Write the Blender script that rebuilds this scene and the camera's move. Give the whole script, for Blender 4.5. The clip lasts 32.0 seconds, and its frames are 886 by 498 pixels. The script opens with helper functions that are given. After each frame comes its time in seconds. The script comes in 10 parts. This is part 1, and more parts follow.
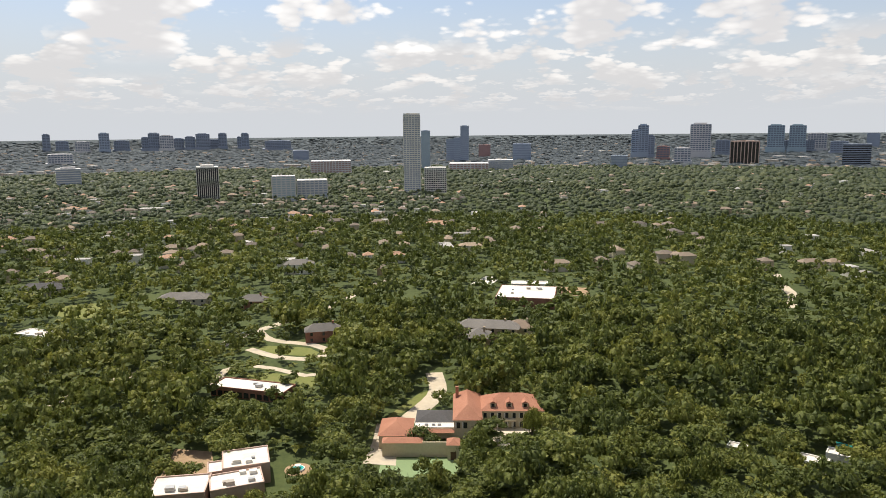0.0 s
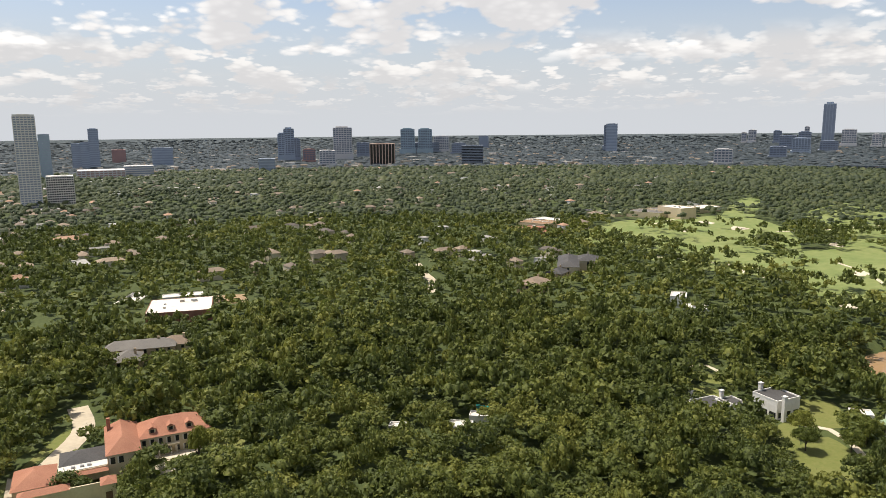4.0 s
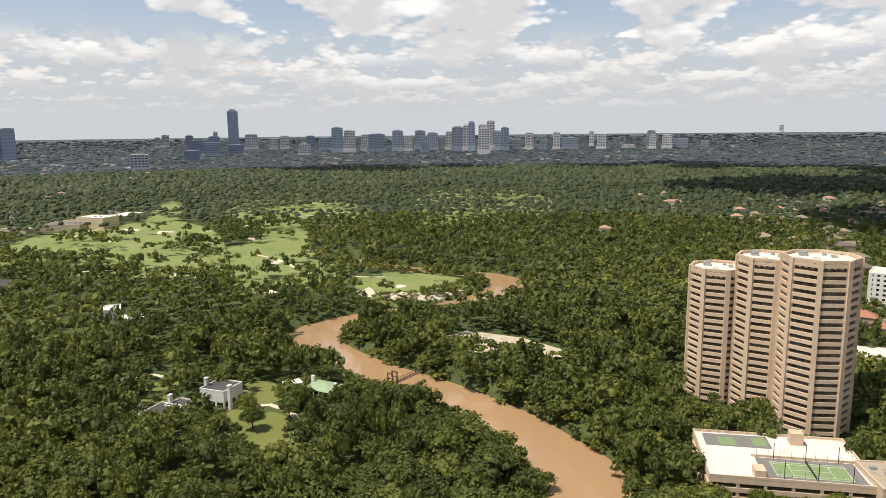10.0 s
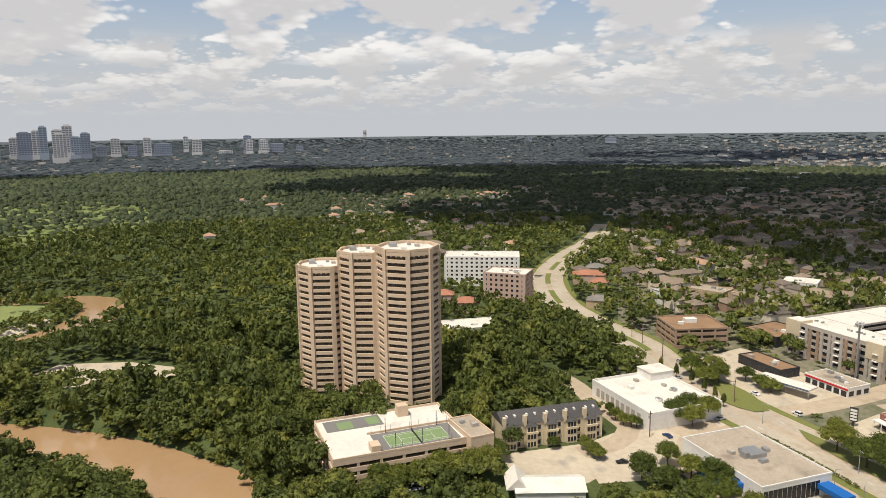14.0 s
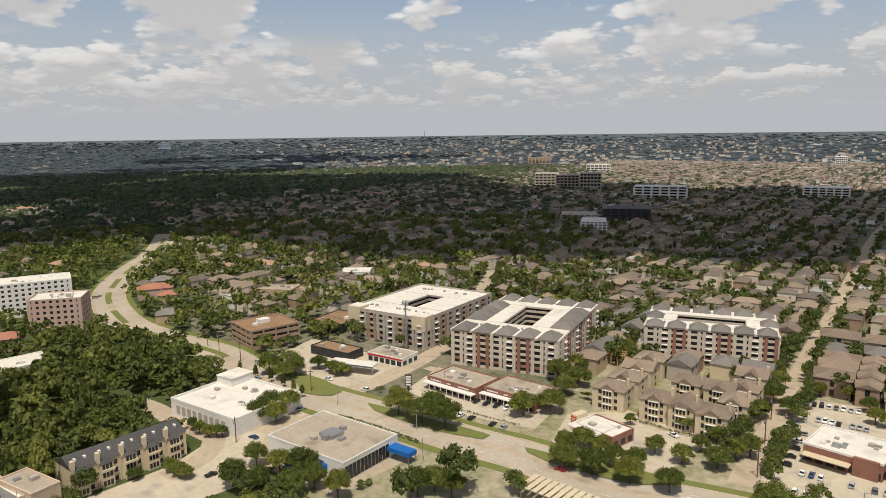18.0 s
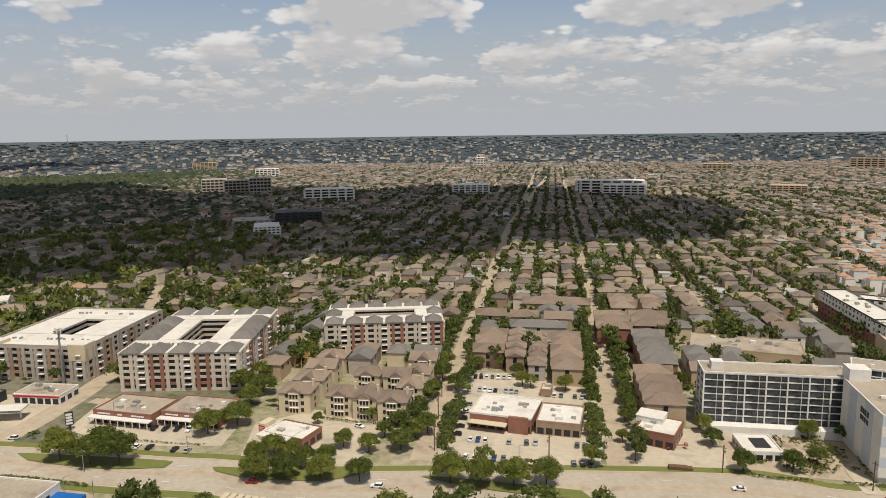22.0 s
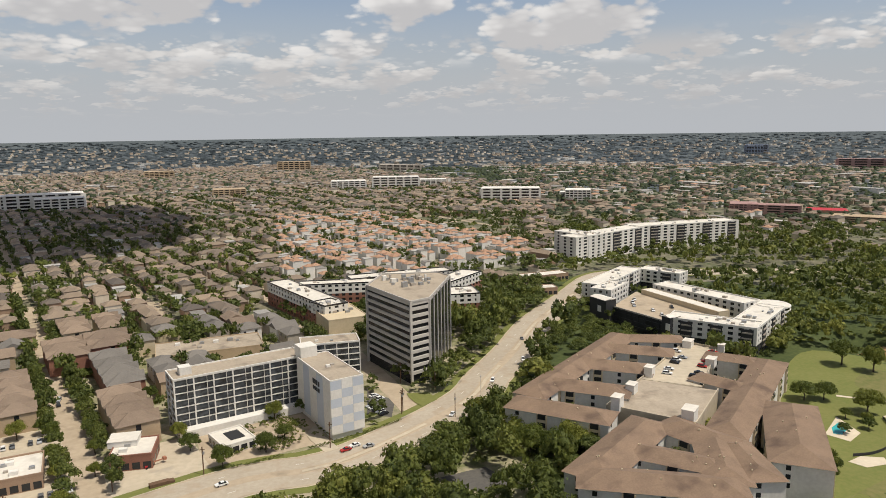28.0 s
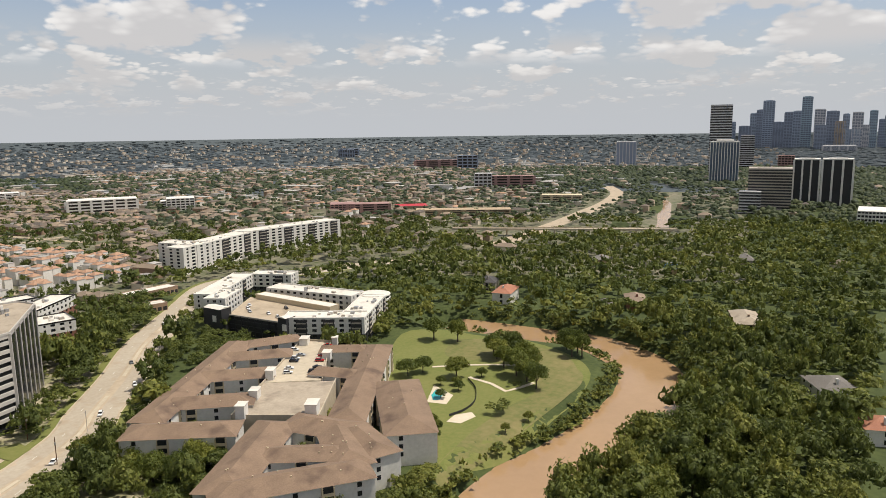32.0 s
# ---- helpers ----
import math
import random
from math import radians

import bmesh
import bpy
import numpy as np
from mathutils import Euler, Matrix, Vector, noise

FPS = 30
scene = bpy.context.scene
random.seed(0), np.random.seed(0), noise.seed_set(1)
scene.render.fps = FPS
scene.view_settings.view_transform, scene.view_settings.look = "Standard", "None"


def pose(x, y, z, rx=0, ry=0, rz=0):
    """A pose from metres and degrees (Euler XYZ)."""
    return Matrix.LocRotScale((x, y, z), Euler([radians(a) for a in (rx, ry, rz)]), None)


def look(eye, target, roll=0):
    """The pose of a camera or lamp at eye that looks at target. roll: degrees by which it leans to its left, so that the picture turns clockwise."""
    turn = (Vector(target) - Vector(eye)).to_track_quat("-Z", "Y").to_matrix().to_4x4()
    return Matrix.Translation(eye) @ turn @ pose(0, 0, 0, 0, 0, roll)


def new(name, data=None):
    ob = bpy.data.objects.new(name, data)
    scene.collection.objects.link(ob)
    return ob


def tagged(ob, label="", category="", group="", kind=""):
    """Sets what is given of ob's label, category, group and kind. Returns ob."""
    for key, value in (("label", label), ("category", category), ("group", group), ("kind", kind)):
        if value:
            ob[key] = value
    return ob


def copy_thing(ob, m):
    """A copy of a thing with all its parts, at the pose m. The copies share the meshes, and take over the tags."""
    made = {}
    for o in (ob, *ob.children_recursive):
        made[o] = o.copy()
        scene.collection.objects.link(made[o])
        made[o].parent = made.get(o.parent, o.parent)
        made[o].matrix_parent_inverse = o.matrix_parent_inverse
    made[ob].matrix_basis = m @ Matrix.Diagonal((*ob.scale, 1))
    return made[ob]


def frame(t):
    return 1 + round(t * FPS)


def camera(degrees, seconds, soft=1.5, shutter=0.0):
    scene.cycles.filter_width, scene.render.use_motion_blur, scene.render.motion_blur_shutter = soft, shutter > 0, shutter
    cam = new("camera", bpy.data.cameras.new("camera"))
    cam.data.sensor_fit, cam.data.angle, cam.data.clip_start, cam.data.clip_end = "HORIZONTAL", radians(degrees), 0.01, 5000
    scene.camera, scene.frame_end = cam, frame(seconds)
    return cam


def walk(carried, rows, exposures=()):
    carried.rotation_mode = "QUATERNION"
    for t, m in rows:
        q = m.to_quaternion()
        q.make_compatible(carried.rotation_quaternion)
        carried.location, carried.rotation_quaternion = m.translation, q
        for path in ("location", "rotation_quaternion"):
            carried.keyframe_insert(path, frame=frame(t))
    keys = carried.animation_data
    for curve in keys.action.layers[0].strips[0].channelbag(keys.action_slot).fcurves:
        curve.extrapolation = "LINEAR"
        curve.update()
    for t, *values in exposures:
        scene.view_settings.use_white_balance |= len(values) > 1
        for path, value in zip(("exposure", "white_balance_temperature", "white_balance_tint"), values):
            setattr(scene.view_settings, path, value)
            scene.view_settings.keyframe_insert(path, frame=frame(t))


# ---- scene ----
# ---- the camera: a slow turn on the spot, 128 m over the ground ----
CAM_H = 128.0
cam = camera(64.05, 32.0, soft=0.7)
PATH = [
    (0.0, pose(0, 0, CAM_H, 80.470, 0.565, -0.200)),
    (0.5, pose(0, 0, CAM_H, 80.468, 0.547, -4.092)),
    (1.0, pose(0, 0, CAM_H, 80.469, 0.533, -7.570)),
    (1.5, pose(0, 0, CAM_H, 80.471, 0.523, -11.008)),
    (2.0, pose(0, 0, CAM_H, 80.467, 0.520, -14.334)),
    (2.5, pose(0, 0, CAM_H, 80.459, 0.521, -17.722)),
    (3.0, pose(0, 0, CAM_H, 80.458, 0.527, -21.036)),
    (3.5, pose(0, 0, CAM_H, 80.461, 0.537, -24.537)),
    (5.5, pose(0, 0, CAM_H, 80.453, 0.568, -38.111)),
    (6.0, pose(0, 0, CAM_H, 80.445, 0.566, -41.935)),
    (6.5, pose(0, 0, CAM_H, 80.431, 0.558, -45.913)),
    (7.0, pose(0, 0, CAM_H, 80.413, 0.548, -49.469)),
    (7.5, pose(0, 0, CAM_H, 80.395, 0.539, -53.344)),
    (8.0, pose(0, 0, CAM_H, 80.379, 0.531, -57.224)),
    (8.5, pose(0, 0, CAM_H, 80.373, 0.531, -61.140)),
    (9.0, pose(0, 0, CAM_H, 80.381, 0.539, -64.896)),
    (9.5, pose(0, 0, CAM_H, 80.398, 0.556, -68.646)),
    (10.0, pose(0, 0, CAM_H, 80.416, 0.579, -72.434)),
    (10.5, pose(0, 0, CAM_H, 80.429, 0.604, -76.304)),
    (11.0, pose(0, 0, CAM_H, 80.438, 0.626, -80.181)),
    (11.5, pose(0, 0, CAM_H, 80.445, 0.644, -84.020)),
    (12.0, pose(0, 0, CAM_H, 80.457, 0.659, -87.905)),
    (12.5, pose(0, 0, CAM_H, 80.469, 0.670, -91.795)),
    (13.0, pose(0, 0, CAM_H, 80.474, 0.674, -95.783)),
    (13.5, pose(0, 0, CAM_H, 80.476, 0.672, -99.772)),
    (14.0, pose(0, 0, CAM_H, 80.482, 0.669, -103.890)),
    (14.5, pose(0, 0, CAM_H, 80.483, 0.672, -108.090)),
    (16.5, pose(0, 0, CAM_H, 80.484, 0.711, -125.564)),
    (17.0, pose(0, 0, CAM_H, 80.485, 0.719, -130.034)),
    (17.5, pose(0, 0, CAM_H, 80.483, 0.723, -134.367)),
    (18.0, pose(0, 0, CAM_H, 80.481, 0.720, -138.344)),
    (18.5, pose(0, 0, CAM_H, 80.479, 0.713, -142.084)),
    (19.0, pose(0, 0, CAM_H, 80.474, 0.704, -145.403)),
    (19.5, pose(0, 0, CAM_H, 80.469, 0.694, -148.486)),
    (20.0, pose(0, 0, CAM_H, 80.468, 0.687, -151.627)),
    (20.5, pose(0, 0, CAM_H, 80.469, 0.685, -154.783)),
    (21.0, pose(0, 0, CAM_H, 80.474, 0.690, -158.002)),
    (21.5, pose(0, 0, CAM_H, 80.483, 0.702, -161.196)),
    (22.0, pose(0, 0, CAM_H, 80.492, 0.721, -164.529)),
    (22.5, pose(0, 0, CAM_H, 80.494, 0.741, -167.867)),
    (23.0, pose(0, 0, CAM_H, 80.496, 0.759, -171.196)),
    (23.5, pose(0, 0, CAM_H, 80.496, 0.773, -174.582)),
    (24.0, pose(0, 0, CAM_H, 80.496, 0.784, -178.117)),
    (24.5, pose(0, 0, CAM_H, 80.496, 0.793, -181.603)),
    (25.0, pose(0, 0, CAM_H, 80.498, 0.796, -185.183)),
    (25.5, pose(0, 0, CAM_H, 80.501, 0.793, -188.791)),
    (27.5, pose(0, 0, CAM_H, 80.506, 0.775, -203.506)),
    (28.0, pose(0, 0, CAM_H, 80.506, 0.781, -207.344)),
    (28.5, pose(0, 0, CAM_H, 80.513, 0.794, -211.190)),
    (29.0, pose(0, 0, CAM_H, 80.533, 0.812, -215.078)),
    (29.5, pose(0, 0, CAM_H, 80.547, 0.829, -218.954)),
    (30.0, pose(0, 0, CAM_H, 80.553, 0.839, -222.910)),
    (30.5, pose(0, 0, CAM_H, 80.552, 0.833, -226.769)),
    (31.0, pose(0, 0, CAM_H, 80.546, 0.813, -230.592)),
    (31.5, pose(0, 0, CAM_H, 80.534, 0.781, -234.450)),
    (32.0, pose(0, 0, CAM_H, 80.519, 0.745, -238.521)),
]
walk(cam, PATH, [(0.0, 0.14), (6.0, 0.12), (11.0, 0.02), (14.0, -0.12), (17.0, -0.28), (21.0, -0.38), (26.0, -0.38), (29.0, -0.28), (32.0, -0.16)])

# ---- daylight ----
SUN_AZ, SUN_EL = 38.0, 66.0  # degrees: to the left of +y, above the horizon
SKY_GAIN = (1.12, 1.14, 1.20, 1)
world = bpy.data.worlds.new("sky")
scene.world = world
world.use_nodes = True


def build_sky():
    nt = world.node_tree
    n, l = nt.nodes, nt.links
    n.clear()
    out, bg = n.new("ShaderNodeOutputWorld"), n.new("ShaderNodeBackground")
    bg.inputs["Strength"].default_value = 0.108
    l.new(bg.outputs[0], out.inputs[0])
    sky = n.new("ShaderNodeTexSky")
    sky.sky_type, sky.sun_disc = "NISHITA", False
    sky.sun_elevation, sky.sun_rotation = radians(SUN_EL), radians(-SUN_AZ)
    sky.air_density, sky.dust_density, sky.ozone_density = 1.0, 1.6, 1.2
    co = n.new("ShaderNodeTexCoord")
    sep = n.new("ShaderNodeSeparateXYZ")
    l.new(co.outputs["Generated"], sep.inputs[0])

    def math_node(op, a, b=None, c=None):
        m = n.new("ShaderNodeMath")
        m.operation = op
        for i, v in enumerate((a, b, c)):
            if v is None:
                continue
            if isinstance(v, (int, float)):
                m.inputs[i].default_value = v
            else:
                l.new(v, m.inputs[i])
        return m.outputs[0]

    def ramp(value, lo, hi):
        r = n.new("ShaderNodeMapRange")
        r.interpolation_type = "SMOOTHSTEP"
        l.new(value, r.inputs[0])
        r.inputs[1].default_value, r.inputs[2].default_value = lo, hi
        return r.outputs[0]

    up = math_node("MAXIMUM", sep.outputs[2], 0.0)
    flat = n.new("ShaderNodeVectorMath")
    flat.operation = "MULTIPLY"
    l.new(co.outputs["Generated"], flat.inputs[0])
    flat.inputs[1].default_value = (1.0, 1.0, 0.0)
    around = n.new("ShaderNodeVectorMath")
    around.operation = "NORMALIZE"
    l.new(flat.outputs[0], around.inputs[0])

    s2 = n.new("ShaderNodeSeparateXYZ")
    l.new(around.outputs[0], s2.inputs[0])
    rise = math_node("LOGARITHM", math_node("ADD", up, 0.03), math.e)  # rows of cloud crowd together towards the horizon

    def place(tall, lift, seed):
        v = n.new("ShaderNodeCombineXYZ")
        l.new(s2.outputs[0], v.inputs[0])
        l.new(s2.outputs[1], v.inputs[1])
        l.new(math_node("MULTIPLY_ADD", rise, tall, lift * tall + seed), v.inputs[2])
        return v.outputs[0]

    def heaps(scale, tall, lift, detail, seed):
        """Cloud noise on the dome, wider than tall; lift looks a little higher up."""
        t = n.new("ShaderNodeTexNoise")
        l.new(place(tall, lift, seed), t.inputs["Vector"])
        t.inputs["Scale"].default_value = scale
        t.inputs["Detail"].default_value, t.inputs["Roughness"].default_value = detail, 0.5
        return t.outputs[0]

    def billow(scale, tall, seed):
        """Rounded cauliflower lumps: distance to scattered cell centres."""
        t = n.new("ShaderNodeTexVoronoi")
        l.new(place(tall, 0.0, seed), t.inputs["Vector"])
        t.inputs["Scale"].default_value = scale
        return t.outputs["Distance"]

    def layer(scale, tall, seed, lo, hi):
        puff = math_node("ADD", math_node("MULTIPLY", billow(scale * 3.1, tall * 1.2, seed), 0.62), math_node("MULTIPLY", billow(scale * 8.0, tall * 1.3, seed), 0.38))
        body = heaps(scale, tall, 0.0, 7.0, seed)
        above = heaps(scale, tall, 0.11, 3.0, seed)
        wide = heaps(scale * 0.3, tall * 0.8, 0.0, 1.0, seed + 4.0)
        lump = math_node("SUBTRACT", body, math_node("MULTIPLY", math_node("SUBTRACT", puff, 0.42), 0.20))
        lump = math_node("ADD", lump, math_node("MULTIPLY", math_node("SUBTRACT", wide, 0.5), 0.22))
        lump = math_node("ADD", lump, math_node("MULTIPLY", sep.outputs[0], 0.03))
        cover = ramp(lump, lo, hi)
        under = ramp(math_node("ADD", above, math_node("MULTIPLY", math_node("SUBTRACT", puff, 0.42), 0.22)), 0.40, 0.62)
        return cover, under

    blue = n.new("ShaderNodeMix")
    blue.data_type = "RGBA"
    l.new(ramp(up, 0.0, 0.27), blue.inputs[0])
    blue.inputs[6].default_value = (5.5, 5.7, 6.0, 1)
    tint = n.new("ShaderNodeMix")
    tint.data_type, tint.blend_type = "RGBA", "MULTIPLY"
    tint.inputs[0].default_value = 1.0
    l.new(sky.outputs[0], tint.inputs[6])
    tint.inputs[7].default_value = SKY_GAIN
    l.new(tint.outputs[2], blue.inputs[7])
    colour = blue.outputs[2]
    for scale, tall, seed, lo, hi, r0, r1, f0, f1, top, low in (
            (24.0, 0.24, 1.7, 0.475, 0.555, 0.018, 0.045, 0.080, 0.055, (6.9, 6.8, 6.75, 1), (5.8, 5.75, 5.8, 1)),
            (12.0, 0.28, 9.1, 0.465, 0.535, 0.045, 0.070, 0.135, 0.10, (8.3, 8.05, 7.8, 1), (6.1, 6.0, 6.0, 1)),
            (6.8, 0.34, 5.3, 0.460, 0.525, 0.080, 0.11, 2.0, 1.5, (9.4, 9.15, 8.9, 1), (6.4, 6.25, 6.25, 1))):
        cover, under = layer(scale, tall, seed, lo, hi)
        tone = n.new("ShaderNodeMix")
        tone.data_type = "RGBA"
        l.new(under, tone.inputs[0])
        tone.inputs[6].default_value, tone.inputs[7].default_value = top, low
        mixed = n.new("ShaderNodeMix")
        mixed.data_type = "RGBA"
        band = math_node("MULTIPLY", ramp(up, r0, r1), math_node("SUBTRACT", 1.0, ramp(up, f1, f0)))
        l.new(math_node("MULTIPLY", math_node("MULTIPLY", cover, band), 0.95), mixed.inputs[0])
        l.new(colour, mixed.inputs[6])
        l.new(tone.outputs[2], mixed.inputs[7])
        colour = mixed.outputs[2]
    l.new(colour, bg.inputs[0])


build_sky()
sun_data = bpy.data.lights.new("sun", "SUN")
sun_data.energy, sun_data.angle, sun_data.color = 5.0, radians(0.53), (1.0, 0.93, 0.80)
sun = new("sun", sun_data)
sun.matrix_world = look((-math.sin(radians(SUN_AZ)) * 400, math.cos(radians(SUN_AZ)) * 400, 400 * math.tan(radians(SUN_EL))), (0, 0, 0))


# ---- materials ----
def mat(name, a, b=None, rough=0.8, big=0.05, fine=1.2, bump=0.15, metal=0.0, spec=0.3, island=False, per_object=0.0, stain=None):
    """Two-scale mottled surface: colour a drifts to b; sizes are waves per metre."""
    m = bpy.data.materials.new(name)
    m.use_nodes = True
    nt = m.node_tree
    n, l = nt.nodes, nt.links
    p = n["Principled BSDF"]
    b = b or tuple(v * 0.8 for v in a)
    geo = n.new("ShaderNodeNewGeometry")
    t1, t2 = n.new("ShaderNodeTexNoise"), n.new("ShaderNodeTexNoise")
    for t, s, d in ((t1, big, 3.0), (t2, fine, 4.0)):
        l.new(geo.outputs["Position"], t.inputs["Vector"])
        t.inputs["Scale"].default_value, t.inputs["Detail"].default_value = s, d
        t.inputs["Roughness"].default_value = 0.6
    add = n.new("ShaderNodeMath")
    add.operation = "ADD"
    l.new(t1.outputs[0], add.inputs[0])
    l.new(t2.outputs[0], add.inputs[1])
    rng = n.new("ShaderNodeMapRange")
    rng.inputs[1].default_value, rng.inputs[2].default_value = 0.72, 1.28
    l.new(add.outputs[0], rng.inputs[0])
    value = rng.outputs[0]
    if island or per_object:
        src = geo.outputs["Random Per Island"] if island else n.new("ShaderNodeObjectInfo").outputs["Random"]
        mx = n.new("ShaderNodeMix")
        mx.inputs[0].default_value = per_object or 0.6
        l.new(value, mx.inputs[2])
        l.new(src, mx.inputs[3])
        value = mx.outputs[0]
    col = n.new("ShaderNodeMix")
    col.data_type = "RGBA"
    l.new(value, col.inputs[0])
    col.inputs[6].default_value, col.inputs[7].default_value = (*a, 1), (*b, 1)
    colour = col.outputs[2]
    if stain:
        ts = n.new("ShaderNodeTexNoise")
        l.new(geo.outputs["Position"], ts.inputs["Vector"])
        ts.inputs["Scale"].default_value, ts.inputs["Detail"].default_value = 0.11, 6.0
        r2 = n.new("ShaderNodeMapRange")
        r2.inputs[1].default_value, r2.inputs[2].default_value = 0.55, 0.72
        l.new(ts.outputs[0], r2.inputs[0])
        c2 = n.new("ShaderNodeMix")
        c2.data_type = "RGBA"
        l.new(r2.outputs[0], c2.inputs[0])
        l.new(colour, c2.inputs[6])
        c2.inputs[7].default_value = (*stain, 1)
        colour = c2.outputs[2]
    l.new(colour, p.inputs["Base Color"])
    p.inputs["Roughness"].default_value, p.inputs["Metallic"].default_value = rough, metal
    p.inputs["Specular IOR Level"].default_value = spec
    if bump:
        bp = n.new("ShaderNodeBump")
        bp.inputs["Strength"].default_value, bp.inputs["Distance"].default_value = bump, 0.3
        l.new(t2.outputs[0], bp.inputs["Height"])
        l.new(bp.outputs[0], p.inputs["Normal"])
    return m


def leaf_mat(name, a, b, c, source, grain=1.1):
    """Foliage: colours a, b, c by tree (source: 'tint', an attribute, or 'object') and by leaf clump."""
    m = bpy.data.materials.new(name)
    m.use_nodes = True
    nt = m.node_tree
    n, l = nt.nodes, nt.links
    p = n["Principled BSDF"]
    geo = n.new("ShaderNodeNewGeometry")
    if source == "tint":
        at = n.new("ShaderNodeAttribute")
        at.attribute_name = "tint"
        per_tree = at.outputs["Fac"]
    else:
        per_tree = n.new("ShaderNodeObjectInfo").outputs["Random"]
    t = n.new("ShaderNodeTexNoise")
    l.new(geo.outputs["Position"], t.inputs["Vector"])
    t.inputs["Scale"].default_value, t.inputs["Detail"].default_value = 0.9, 3.0
    mx = n.new("ShaderNodeMix")
    mx.inputs[0].default_value = 0.38
    l.new(per_tree, mx.inputs[2])
    l.new(geo.outputs["Random Per Island"], mx.inputs[3])
    add = n.new("ShaderNodeMath")
    add.operation = "MULTIPLY_ADD"
    l.new(t.outputs[0], add.inputs[0])
    add.inputs[1].default_value, add.inputs[2].default_value = 0.5, -0.25
    sm = n.new("ShaderNodeMath")
    sm.operation = "ADD"
    l.new(mx.outputs[0], sm.inputs[0])
    l.new(add.outputs[0], sm.inputs[1])
    r = n.new("ShaderNodeValToRGB")
    r.color_ramp.elements[0].color, r.color_ramp.elements[1].color = (*a, 1), (*c, 1)
    r.color_ramp.elements[0].position, r.color_ramp.elements[1].position = 0.1, 0.95
    e = r.color_ramp.elements.new(0.5)
    e.color = (*b, 1)
    l.new(sm.outputs[0], r.inputs[0])
    fine = n.new("ShaderNodeTexNoise")
    l.new(geo.outputs["Position"], fine.inputs["Vector"])
    fine.inputs["Scale"].default_value, fine.inputs["Detail"].default_value, fine.inputs["Roughness"].default_value = grain, 4.0, 0.65
    span = n.new("ShaderNodeMapRange")
    l.new(fine.outputs[0], span.inputs[0])
    span.inputs[1].default_value, span.inputs[2].default_value = 0.33, 0.67
    span.inputs[3].default_value, span.inputs[4].default_value = 0.66, 1.28
    dap = n.new("ShaderNodeMix")
    dap.data_type, dap.blend_type = "RGBA", "MULTIPLY"
    dap.inputs[0].default_value = 1.0
    l.new(r.outputs[0], dap.inputs[6])
    l.new(span.outputs[0], dap.inputs[7])
    leafy = dap.outputs[2]
    bump = n.new("ShaderNodeBump")
    bump.inputs["Strength"].default_value, bump.inputs["Distance"].default_value = 0.9, 0.5 / grain
    l.new(fine.outputs[0], bump.inputs["Height"])
    l.new(bump.outputs[0], p.inputs["Normal"])
    l.new(leafy, p.inputs["Base Color"])
    p.inputs["Roughness"].default_value, p.inputs["Specular IOR Level"].default_value = 0.55, 0.25
    tr = n.new("ShaderNodeBsdfTranslucent")
    l.new(leafy, tr.inputs[0])
    ms = n.new("ShaderNodeMixShader")
    ms.inputs[0].default_value = 0.33
    l.new(p.outputs[0], ms.inputs[1])
    l.new(tr.outputs[0], ms.inputs[2])
    l.new(ms.outputs[0], n["Material Output"].inputs[0])
    return m


